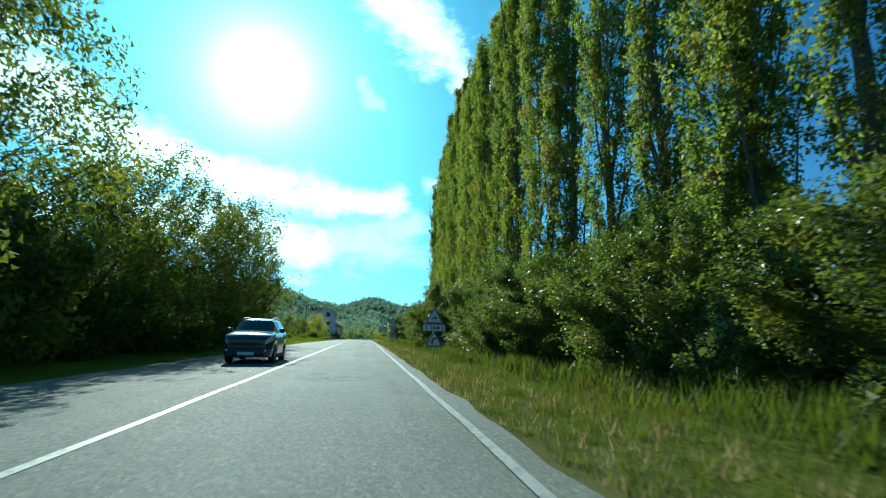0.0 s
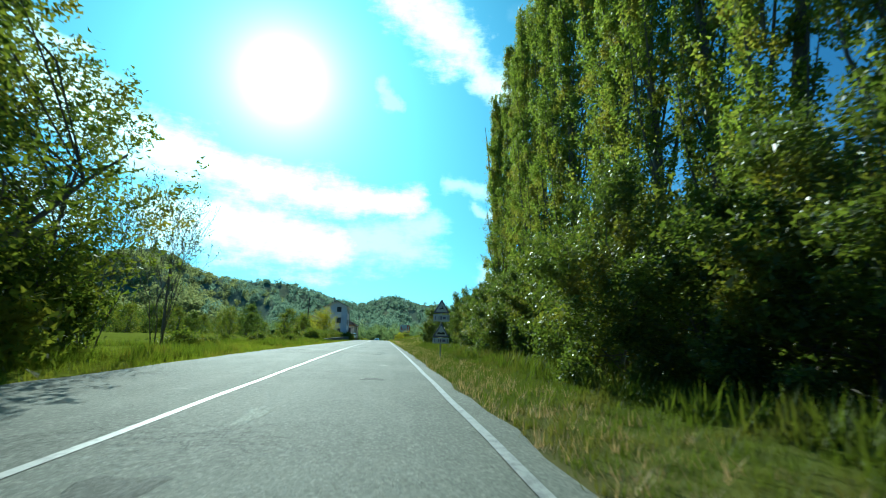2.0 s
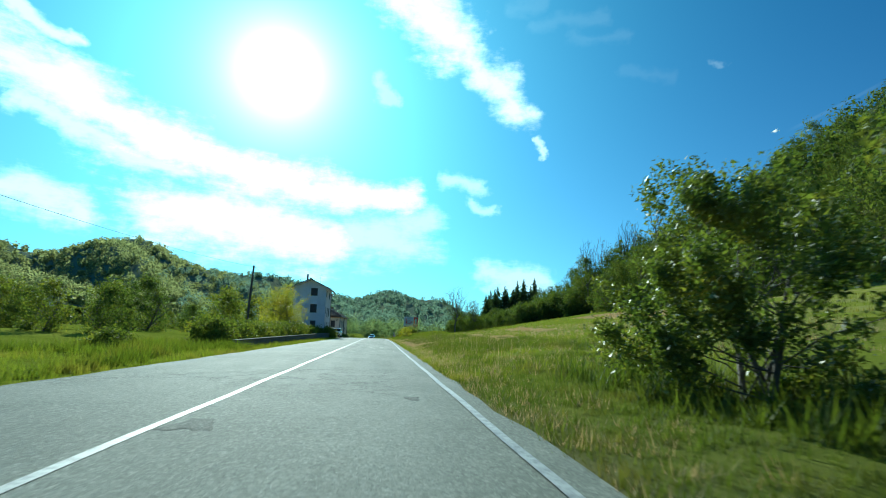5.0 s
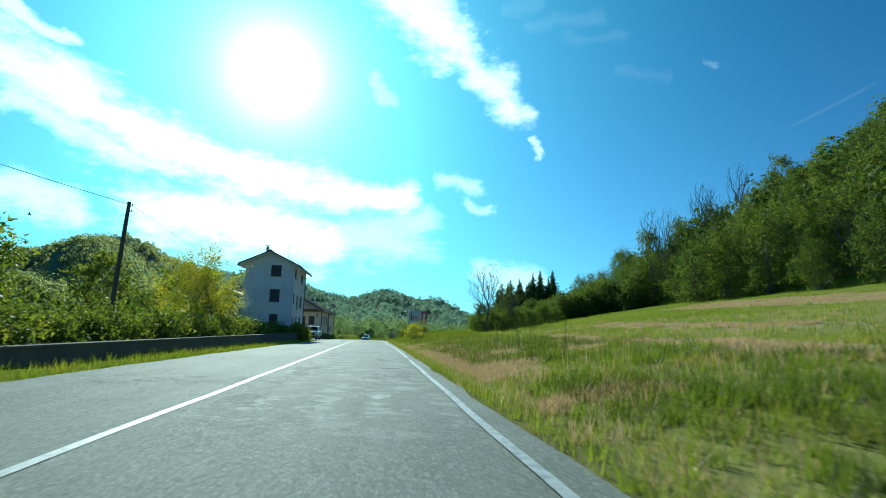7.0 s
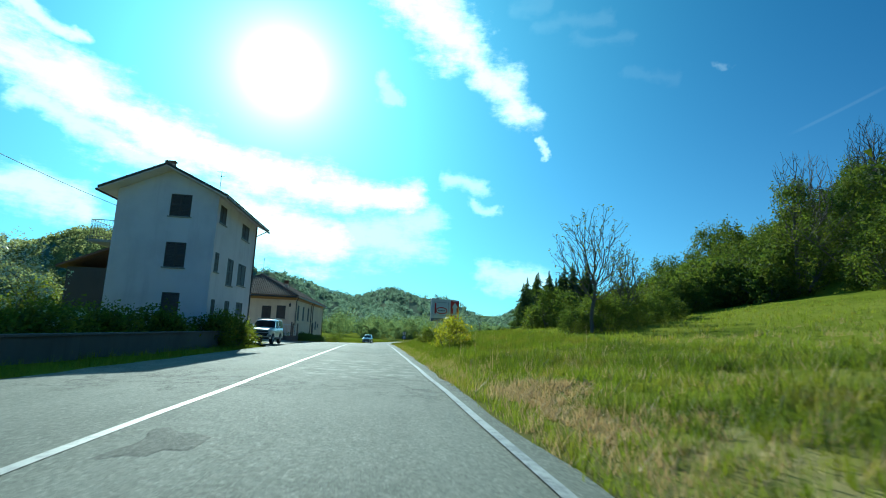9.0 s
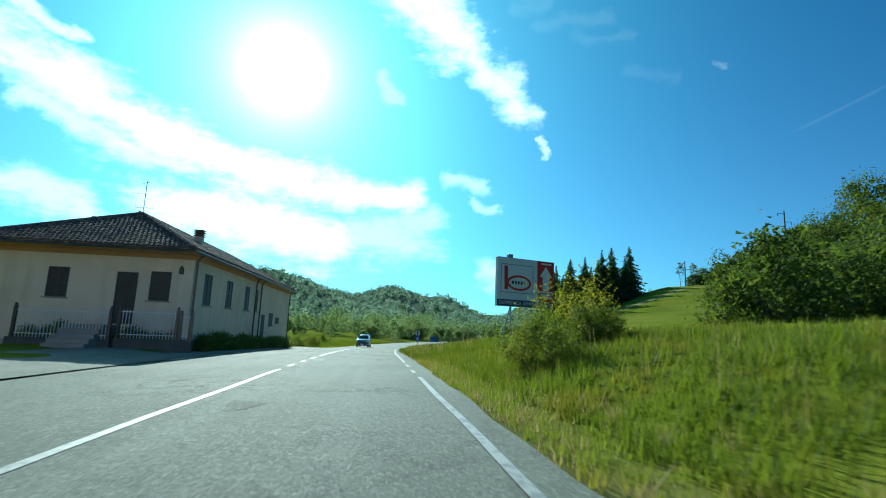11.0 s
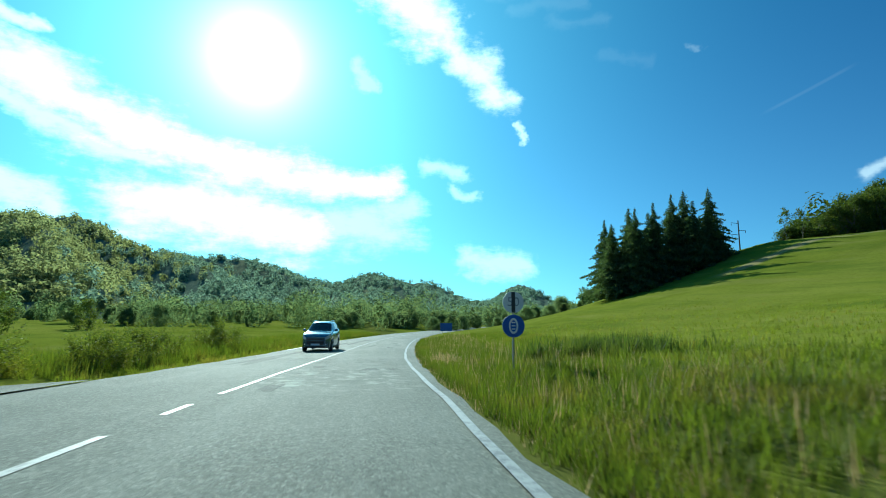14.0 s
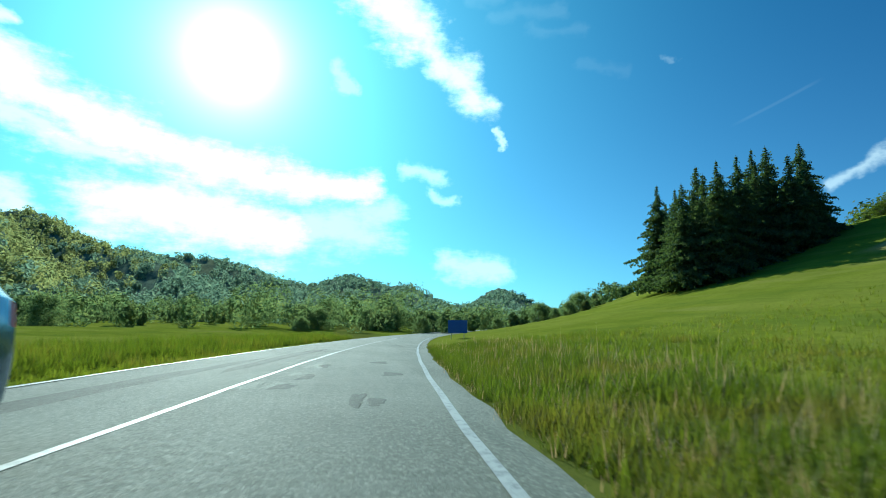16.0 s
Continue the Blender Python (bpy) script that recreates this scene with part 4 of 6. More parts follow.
# trees on the near side of the left field
left = [clump_tree("roadside_tree", 50 + k, 10.5, 7.2, M_L_TREE, 0.118, 64, 175, 0.15, 0.08, "leafy roadside tree with feathery dark green shoots", "tree", "trees on the far side of the road", 3, 0.02, None, 0, 0.42, 0, 1.25) for k in range(3)]
for k, (x, y, h) in enumerate(((-8.3, 14.5, 1.08), (-8.2, 20.5, 0.64), (-8.4, 26.0, 0.82), (-7.6, 32.5, 0.84), (-7.0, 39.0, 0.96), (-8.4, 45.0, 0.86), (-12.5, 30.0, 0.7), (-13.0, 38.0, 0.7), (-12.5, 22.0, 0.62), (-13.0, 12.0, 0.8))):
    ob = left[k] if k < 3 else copy_thing(left[k % 3], Matrix.Identity(4))
    ob.matrix_world = Matrix.Translation((x, y, float(land_z(x, y)) - 0.1)) @ Matrix.Rotation(1.3 * k, 4, "Z") @ Matrix.Diagonal((0.98, 0.98, h, 1))
under = [clump_tree("shrub", 60 + k, 3.4, 4.4, M_L_TREE, 0.15, 30, 170, 0.06, 0.03, "low bushy green shrub", "shrub", "", 3, spray=0.4) for k in range(2)]
plant_copies(under, [(-7.6, 11), (-7.7, 15), (-8.0, 19), (-7.8, 23), (-8.0, 27), (-7.6, 31), (-7.8, 35), (-7.6, 39), (-8.2, 43), (-9.5, 48)], rng, (0.8, 1.15))
twiggy = [bare_tree("young_tree", 71 + k, 9.5 - k, 4.6, "slender tree with bare upright twigs and few leaves", 7, 0.012, 0.006, 5) for k in range(2)]
plant_copies(twiggy, [(-7.2, 53.0), (-9.0, 51.0)], rng, (0.85, 1.0), 0.1)
plant_copies([clump_tree("shrub", 63, 1.2, 2.6, M_L_TREE, 0.10, 26, 90, 0.03, 0.02, "low wild green shrub on the verge", "shrub", "", 4)], [(-7.4, 56.5), (-8.4, 63.0), (-7.4, 84.0), (-9.5, 70.0), (-8.8, 77.5), (-10.5, 90.0), (-9.0, 96.5)], rng, (0.45, 0.8), 0.05)

# spruces on the slope
spruces = [spruce("spruce", 81, 19.4, 12.8), spruce("spruce", 82, 17.6, 12.0), spruce("spruce", 83, 20.4, 12.2)]
stand = [(48.2, 288), (52.4, 289), (56.6, 287.5), (60.9, 289), (68.4, 288), (50.2, 292), (54.6, 293), (58.9, 293), (63.5, 292), (71.2, 291), (64.6, 287), (51.6, 285.5), (66.6, 292.5), (62.4, 297), (53.0, 300), (55.8, 302)]
plant_copies(spruces, stand, rng, (0.70, 0.93))

# wood on the hillside
def in_wood(x, y):
    if 84 < x < 124 and 262 < y < 296 or y - 0.8 * max(0.0, x - 60) < 95:
        return False
    if y > 225 or x > 88:
        return x - 2.3 > 0.9 * (y - 188) and x > 85 and y < 430 and y > 105
    return y > 112 and x > 2.4 + 1.12 * (y - 166.5) and (x > 45 or (x > 17.5 and y > 177 + 0.29 * (x - 18)))


wood = [clump_tree("forest_tree", 90 + k, 9.0 + 1.3 * k, 6.6, (M_L_WOOD, M_L_WOOD_WARM)[k % 2], 0.22, 46, 74, 0.16, 0.02, "leafy green tree at the edge of the wood", "tree", "wood on the hillside", 2, 0.1, spray=0.8) for k in range(4)]
edge, bay = [], []
while len(edge) < 165:
    x, y = rng.uniform(45, 112), rng.uniform(112, 215)
    if in_wood(x, y) and (x < 52 or rng.random() < 0.3) and all((x - p) ** 2 + (y - q) ** 2 > 7 for p, q in edge):
        edge.append((x, y))
while len(bay) < 46:
    x, y = rng.uniform(17.5, 46), rng.uniform(177, 205)
    if in_wood(x, y) and all((x - p) ** 2 + (y - q) ** 2 > 3.5 for p, q in bay):
        bay.append((x, y))
plant_copies(wood, edge, rng, (0.5, 1.02), 0.3)
bay.sort()
for k in range(3):
    pick = bay[16 * k:16 * k + 16]
    size = 0.5 + 0.25 * k
    group_of = [clump_tree("shrub", 96 + k, 4.9, 5.2, (M_L_WOOD, M_L_WOOD_WARM)[k % 2], 0.22, 44, 52, 0.08, 0.02, "bushy green thicket at the end of the meadow", "shrub", "thicket at the meadow's end", 3, 0.1)]
    plant_copies(group_of, pick, rng, (size, size + 0.35), 0.2)
thicket = [clump_tree("shrub", 196 + k, 3.4, 4.2, (M_L_WOOD, M_L_WOOD_WARM)[k % 2], 0.13, 40, 110, 0.07, 0.02, "bushy green thicket round the thin trees", "shrub", "thicket at the meadow's end", 3, 0.1, spray=0.5) for k in range(2)]
plant_copies(thicket, [(15.0, 162.0), (16.6, 161.6), (18.4, 162.6), (20.4, 164.2), (22.6, 166.4), (25.5, 169.5), (28.5, 172.5), (17.5, 165.5), (20.0, 169.0), (24.0, 173.5)], rng, (0.48, 0.75), 0.15)
# the mass of the wood behind
far_rng = np.random.default_rng(5)
cs, got = [], 0
while got < 900:
    x, y = far_rng.uniform(54, 330), far_rng.uniform(110, 430)
    if not in_wood(x, y) or (x < 110 and y < 240 and far_rng.random() < 0.5):
        continue
    got += 1
    z, h = float(land_z(x, y)), far_rng.uniform(7, 13)
    cs.append(shell_crown((x, y, z + 0.4), h, far_rng.uniform(2.9, 3.9), 210, 0.6, far_rng))
far_woods(cs, "dense green wood covering the hillside", M_L_WOOD)

for seed, h, x, y in ((1, 18.0, 49, 181), (2, 16.5, 53, 182), (3, 17.5, 57.5, 179), (4, 16.5, 61, 182), (7, 17.5, 66, 180)):
    t = round_tree("bare_tree", 100 + seed, h, 5.0, "tall leafless tree standing out of the wood", 330, 0.35, 0, 0.012)
    t.matrix_world = pose(x, y, float(land_z(x, y)) - 0.3, 0, 0, 40 * seed)
for seed, h, wide, x, y in ((120, 8.3, 5.3, 15.5, 160.2), (123, 5.8, 3.4, 19.3, 163.5)):
    t = round_tree("field_tree", seed, h, wide, "round thin tree with few young leaves in the meadow", 520, 0.26, 2, 0.0065)
    t.matrix_world = pose(x, y, float(land_z(x, y)) - 0.1, 0, 0, 25)
sapling = round_tree("sapling", 127, 1.9, 0.9, "small bare sapling in the meadow below the board", 40, 0.3, 0, 0.006)
sapling.matrix_world = pose(13.4, 185.5, float(land_z(13.4, 185.5)) - 0.05)
for seed, h, x, y in ((5, 6.6, 82.8, 284.9), (6, 6.6, 87.8, 286.5)):
    t = clump_tree("slope_tree", 130 + seed, h, 2.3, M_L_WOOD, 0.15, 16, 40, 0.08, 0.35, "small thin tree on the crest of the meadow", "tree")
    t.matrix_world = pose(x, y, float(land_z(x, y)) - 0.2, 0, 0, 40 * seed)

# the wood's edge on the crest, growing taller up the slope
crest_rng = np.random.default_rng(17)
crest_wood = [clump_tree("forest_tree", 190 + k, 10.0, 5.6, M_L_WOOD, 0.27, 40, 66, 0.16, 0.02, "slim leafy green tree at the edge of the wood", "tree", "wood on the hillside", 2, 0.1) for k in range(2)]
for k in range(34):
    x = 94.5 + 1.5 * k + crest_rng.normal() * 0.6
    tall = float(np.interp(x, (94, 104, 112, 124, 142), (5.0, 7.0, 12.0, 15.0, 20.0))) * crest_rng.uniform(0.82, 1.1) / 10.0
    ob = crest_wood[k] if k < 2 else copy_thing(crest_wood[k % 2], Matrix.Identity(4))
    y = 293 + crest_rng.uniform(0, 8)
    ob.matrix_world = Matrix.Translation((x, y, float(land_z(x, y)) - 0.3)) @ Matrix.Rotation(crest_rng.uniform(0, 6.28), 4, "Z") @ Matrix.Diagonal((0.8 + 0.2 * tall, 0.8 + 0.2 * tall, tall, 1))

# bushes by the billboard
yellow = [clump_tree("shrub", 140 + k, 3.6, 2.4, M_L_YELLOW, 0.07, 22, 34, 0.03, 0.10, "wild shrub with upright yellow-green spring shoots", "shrub", "", 5, 0.0, None, 0, 0.5, 0, 0.9) for k in range(2)]
plant_copies(yellow, [(7.7, 174.6), (8.4, 175.2), (9.0, 174.8), (9.6, 175.6)], rng, (0.44, 0.6))
plant_copies([clump_tree("shrub", 145, 1.7, 2.2, M_L_YELLOW, 0.11, 26, 40, 0.04, 0.05, "small yellow-green bush beside the road", "shrub", "", 4)], [(6.9, 161.0)], rng, (1, 1))
scrub = clump_tree("shrub", 143, 1.9, 3.0, M_L_TREE, 0.075, 34, 190, 0.05, 0.04, "low dark green shrub in the verge", "shrub", "", 5, tight=0.7, spray=0.8)
plant_copies([scrub], [(6.4, 171.8), (8.5, 174.0), (9.3, 174.2), (-6.2, 226), (-6.0, 234), (-6.9, 242), (-5.4, 219.5), (-5.7, 222.5), (-6.6, 216), (-7.0, 212)], rng, (0.42, 0.66))

# trees and shrubs round the house and over the left field
garden = clump_tree("garden_tree", 150, 5.3, 4.5, M_L_YELLOW, 0.08, 52, 250, 0.12, 0.10, "bushy garden tree with upright shoots of yellow-green leaves", "tree", "", 4, tight=0.8, spray=1.0)
plant_copies([garden], [(-10.2, 139.5)], rng, (1.0, 1.0))
blossom = clump_tree("shrub", 152, 2.7, 2.6, M_L_PALE, 0.05, 30, 90, 0.05, 0.15, "garden shrub covered in whitish blossom by the house", "shrub", "", 4, tight=0.8, spray=0.5)
plant_copies([blossom], [(-9.2, 147.5)], rng, (1.15, 1.15))
orchard = [clump_tree("field_tree", 160 + k, 6.5, 5.0, (M_L_TREE, M_L_WOOD)[k % 2], 0.20, 30, 84, 0.13, 0.02, "leafy tree beside the field", "tree", "trees over the field", 2) for k in range(3)]
some = [(-11.6, 121.5), (-24, 133), (-18, 142), (-16, 150), (-22, 158), (-28, 146), (-35, 150), (-30, 165), (-42, 160), (-26, 176), (-21, 186), (-50, 175), (-34, 190), (-45, 205), (-60, 190), (-27, 205)]
some += [(-20 - 4.1 * k + rng.normal() * 1.5, 120 + 2.6 * k + rng.normal() * 4) for k in range(30)]
some += [(-34 - 5.0 * k + rng.normal() * 2, 96 + 1.2 * k + rng.normal() * 3) for k in range(18)]
low_row = [(-14.0 - 3.2 * k + rng.normal() * 2, 262 + 6.5 * k + rng.normal() * 6) for k in range(9, 16)]
low_row += [(-8 + 5 * k + rng.normal() * 2, 345 + rng.normal() * 14) for k in range(16)]
some += [(-40 - rng.random() * 90, 110 + rng.random() * 190) for _ in range(26)]
plant_copies(orchard, some, rng, (0.6, 0.98), 0.2)
bushy = [clump_tree("shrub", 165 + k, 4.2, 5.0, M_L_VALLEY, 0.19, 34, 110, 0.08, 0.02, "bushy pale green shrub along the valley road", "shrub", "bushes along the valley", 3) for k in range(2)]
plant_copies(bushy, low_row, rng, (0.6, 1.25), 0.2)
hedge_dark = clump_tree("hedge_shrub", 170, 1.5, 2.6, M_L_TREE, 0.11, 24, 110, 0.04, 0.03, "low clipped dark green garden hedge", "shrub", "garden hedge", 3)
plant_copies([hedge_dark], [(-7.9 + rng.normal() * 0.2, 106 + 1.95 * k) for k in range(27)] + [(-6.5, 158.6 + 1.3 * k) for k in range(5)], rng, (0.8, 1.1))

plant_copies([clump_tree("hedge_shrub", 172, 1.1, 1.5, M_L_HEDGE, 0.075, 26, 120, 0.03, 0.03, "low dark green hedge against the building's foot", "shrub", "hedge before the building", 3)],
             [(-5.85 + rng.normal() * 0.06, 184.2 + 0.85 * k) for k in range(27)] + [(x, 182.85) for x in (-12.6, -11.9, -11.3, -8.5, -7.9, -7.3, -6.7)], rng, (0.55, 0.78), 0.08)

# woods along the valley floor and up the hills
cs = []
for k in range(430):
    x, y = far_rng.uniform(-260, 120), far_rng.uniform(330, 520)
    if abs(x - float(road_x(min(y, 330)))) < 12 and y < 340:
        continue
    h = far_rng.uniform(6, 14) * (1.0 if y > 430 else 0.6 if x < -25 else 1.0 if x < 25 else 0.5)
    near = y < 420
    cs.append(shell_crown((x, y, float(land_z(x, y)) - 0.6), h, h * far_rng.uniform(0.32, 0.46), 620 if near else 240, 0.42 if near else 0.7, far_rng))
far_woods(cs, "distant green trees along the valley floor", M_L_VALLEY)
head, flank = [], []
for k in range(6600):
    a1, r1 = (far_rng.uniform(-66, 50), far_rng.uniform(480, 1340)) if k < 4600 else (far_rng.uniform(-66, 50), far_rng.uniform(405, 560)) if k < 5600 else (far_rng.uniform(-66, -20), far_rng.uniform(480, 1150))
    x, y = r1 * math.sin(math.radians(a1)), 51 + r1 * math.cos(math.radians(a1))
    h = far_rng.uniform(9, 17) * (1.0 if k < 4600 or k >= 5600 else 0.7)
    crown = shell_crown((x, y, float(hill_z(np.array(a1), np.array(r1))) - 2.0), h, h * far_rng.uniform(0.36, 0.52), 120 if r1 < 850 else 60, 1.4 if r1 < 850 else 2.1, far_rng)
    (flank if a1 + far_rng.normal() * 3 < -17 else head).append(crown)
far_woods(head, "tree crowns on the far wooded hills, haze in their colour", M_L_FAR)
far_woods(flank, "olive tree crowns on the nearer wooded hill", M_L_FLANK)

# ---- buildings ----
def wall_with_openings(bm, p, along, length, z0, z1, thick, holes):
    """A wall from p along a unit direction; holes are (from, to, bottom, top). Thickness goes to its left."""
    us = sorted({0.0, length, *[h[0] for h in holes], *[h[1] for h in holes]})
    nx, ny = -along[1], along[0]
    for a, b in zip(us, us[1:]):
        mid = (a + b) / 2
        cuts = sorted((h[2], h[3]) for h in holes if h[0] < mid < h[1])
        spans, low = [], z0
        for lo, hi in cuts:
            spans.append((low, lo))
            low = hi
        spans.append((low, z1))
        for lo, hi in spans:
            if hi - lo < 1e-4:
                continue
            q = [(p[0] + along[0] * u + nx * t, p[1] + along[1] * u + ny * t) for u, t in ((a, 0), (b, 0), (b, thick), (a, thick))]
            vs = [bm.verts.new((x, y, z)) for z in (lo, hi) for x, y in q]
            for f in ((0, 3, 2, 1), (4, 5, 6, 7), (0, 1, 5, 4), (1, 2, 6, 5), (2, 3, 7, 6), (3, 0, 4, 7)):
                bm.faces.new([vs[k] for k in f])
    bmesh.ops.remove_doubles(bm, verts=bm.verts, dist=0.0005)


def shuttered_window(root, p, along, u0, u1, z0, z1, sill=True):
    """Closed slatted shutters in an opening, with a sill."""
    nx, ny = along[1], -along[0]            # outwards
    turn = math.degrees(math.atan2(along[1], along[0]))
    w, h = u1 - u0, z1 - z0
    win = part("window", boxes((-w / 2, 0.10, 0, w / 2, 0.13, h)), M_WINDOW, root)
    win.matrix_basis = pose(p[0] + along[0] * (u0 + u1) / 2, p[1] + along[1] * (u0 + u1) / 2, z0, 0, 0, turn)
    for s in (-1, 1):
        bm = bmesh.new()
        x0, x1 = (-w / 2 + 0.01, -0.008) if s < 0 else (0.008, w / 2 - 0.01)
        for b in ((x0, 0, 0.01, x0 + 0.06, 0.05, h - 0.01), (x1 - 0.06, 0, 0.01, x1, 0.05, h - 0.01), (x0 + 0.06, 0, 0.01, x1 - 0.06, 0.05, 0.09),
                  (x0 + 0.06, 0, h - 0.09, x1 - 0.06, 0.05, h - 0.01), (x0 + 0.06, 0, h / 2 - 0.04, x1 - 0.06, 0.05, h / 2 + 0.04)):
            box(bm, *b)
        n = max(6, int(h / 0.09))
        edge = []
        for k in range(n):
            z, dz = 0.1 + (h - 0.2) * k / n, (h - 0.2) / n
            edge += [(0.012, z), (0.040, z + dz * 0.96)]
        ring = [[bm.verts.new((x, y, z)) for x in (x0 + 0.06, x1 - 0.06)] for y, z in edge]
        for p_, q_ in zip(ring, ring[1:]):
            bm.faces.new((p_[0], p_[1], q_[1], q_[0]))
        part("shutter", bm, M_SHUTTER, win)
    if sill:
        part("sill", boxes((-w / 2 - 0.08, -0.09, -0.07, w / 2 + 0.08, 0.09, -0.005), bevel=0.01), M_CONCRETE, win)
    return win


def house():
    root = thing("house", (-12.2, 158.9, -0.80), "three-storey pale plastered house with closed dark shutters", "house")
    W_, D_, E_ = 5.3, 8.7, 8.38
    top = E_ + 1.25
    front = [(2.76, 3.87, 7.05, 8.30), (2.80, 3.87, 4.22, 5.60), (2.93, 3.84, 1.60, 2.85)]
    side = [(0.45, 1.6, 6.95, 7.98), (5.0, 6.7, 6.85, 7.85), (0.4, 1.1, 4.15, 5.25), (2.75, 3.95, 3.6, 5.22), (5.0, 6.8, 3.8, 5.2), (0.6, 1.25, 1.8, 2.63), (3.0, 3.95, 1.78, 2.67), (5.4, 6.9, 1.85, 2.7)]
    bm = bmesh.new()
    wall_with_openings(bm, (0, 0), (1, 0), W_, -0.6, E_, 0.3, front)
    wall_with_openings(bm, (W_, 0.3), (0, 1), D_ - 0.6, -0.6, E_, 0.3, [(a - 0.3, b - 0.3, c, d) for a, b, c, d in side])
    wall_with_openings(bm, (W_, D_), (-1, 0), W_, -0.6, E_, 0.3, [])
    wall_with_openings(bm, (0, D_ - 0.3), (0, -1), D_ - 0.6, -0.6, E_, 0.3, [])
    for y0, y1 in ((0.0, 0.3), (D_ - 0.3, D_)):
        v = [bm.verts.new(c) for c in ((0, y0, E_), (W_, y0, E_), (W_ / 2, y0, top), (0, y1, E_), (W_, y1, E_), (W_ / 2, y1, top))]
        for f in ((0, 1, 2), (5, 4, 3), (0, 2, 5, 3), (1, 4, 5, 2), (0, 3, 4, 1)):
            bm.faces.new([v[k] for k in f])
    part("wall", bm, M_HOUSE, root)
    for a, b, c, d in front:
        shuttered_window(root, (0, 0), (1, 0), a, b, c, d)
    for a, b, c, d in side:
        shuttered_window(root, (W_, 0), (0, 1), a, b, c, d)
    slope = (top - E_) / (W_ / 2)
    for s in (-1, 1):
        bm = bmesh.new()
        e = W_ / 2 + 0.65
        c = W_ / 2
        def at(u, y, t):
            return (c + s * u, y, top + 0.02 - slope * u + t)
        v = [bm.verts.new(at(u, y, t)) for t in (0.0, 0.16) for u, y in ((0, -0.8), (e, -0.8), (e, D_ + 0.7), (0, D_ + 0.7))]
        for f in ((3, 2, 1, 0), (4, 5, 6, 7), (0, 1, 5, 4), (1, 2, 6, 5), (2, 3, 7, 6), (3, 0, 4, 7)):
            bm.faces.new([v[k] for k in f] if s > 0 else [v[k] for k in f][::-1])
        part("roof", bm, M_HOUSE, root, "pale painted underside of the tiled roof")
        rim = [at(0, -0.83, 0.06), at(e, -0.83, 0.06), at(e, -0.83, 0.2), at(0, -0.83, 0.2)]
        part("verge_board", (rim + [(x, -0.803, z) for x, y, z in rim], [(0, 1, 2, 3), (7, 6, 5, 4), (0, 4, 5, 1), (1, 5, 6, 2), (2, 6, 7, 3), (3, 7, 4, 0)]), M_SHUTTER, root, "dark brown board along the gable")
        # courses of tiles on the slope
        vs, fs = [], []
        n = 34
        for k in range(n):
            y0 = -0.85 + (D_ + 1.6) * k / n
            w = (D_ + 1.6) / n
            rows_ = [at(u, y0 + w * q, 0.165 + 0.05 * math.sin(math.pi * q)) for u in (-0.02, e + 0.06) for q in (0.0, 0.25, 0.5, 0.75, 1.0)]
            o = len(vs)
            vs += rows_
            fs += [(o + m, o + m + 1, o + m + 6, o + m + 5) for m in range(4)]
        part("roof_tiles", (vs, fs), M_TILE, root, "brown roof tiles")
        part("gutter", rod([at(e + 0.05, -0.8, 0.02), at(e + 0.05, D_ + 0.7, 0.02)], 0.07, 8), M_GUTTER, root)
    part("ridge", rod([(W_ / 2, -0.85, top + 0.22), (W_ / 2, D_ + 0.75, top + 0.22)], 0.11, 8), M_TILE, root)
    part("downpipe", rod([(W_ + 0.08, D_ - 0.4, E_ - 0.1), (W_ + 0.08, D_ - 0.4, 0)], 0.05, 8), M_GUTTER, root)
    part("brace", rod([(W_ + 0.02, D_ - 0.05, E_ - 0.75), (W_ + 0.62, D_ + 0.6, E_ - 0.2)], 0.035, 6), M_SHUTTER, root)
    ch = part("chimney", boxes((1.60, 1.9, 8.6, 1.88, 2.18, 10.62), bevel=0.01), M_CONCRETE, root)
    part("chimney_cap", boxes((1.55, 1.85, 10.72, 1.93, 2.23, 10.78), *[(u, v, 10.62, u + 0.05, v + 0.05, 10.72) for u in (1.61, 1.82) for v in (1.91, 2.12)]), M_TILE, ch)
    part("antenna", joined([rod([(3.6, 5.0, top - 0.4), (3.6, 5.0, top + 1.7)], 0.018, 5), rod([(3.3, 5.0, top + 1.6), (3.9, 5.0, top + 1.6)], 0.01, 4), rod([(3.35, 5.0, top + 1.3), (3.85, 5.0, top + 1.3)], 0.01, 4)]), M_METAL, root)
    # balcony on the far flank, with an iron rail
    slab = part("balcony", boxes((-1.5, 0.6, 5.45, 0.0, 3.6, 5.6), bevel=0.01), M_CONCRETE, root)
    rails = [rod([(-1.48, 0.62, 6.7), (-1.48, 3.58, 6.7)], 0.022, 5), rod([(0, 0.62, 6.7), (-1.48, 0.62, 6.7)], 0.022, 5), rod([(0, 0.62, 5.75), (-1.48, 0.62, 5.75)], 0.015, 5)]
    rails += [rod([(-1.48, 0.65 + 0.15 * k, 5.6), (-1.48, 0.65 + 0.15 * k, 6.7)], 0.012, 4) for k in range(20)]
    rails += [rod([(-1.42 + 0.15 * k, 0.62, 5.6), (-1.42 + 0.15 * k, 0.62, 6.7)], 0.012, 4) for k in range(10)]
    part("railing", joined(rails), M_SHUTTER, slab)


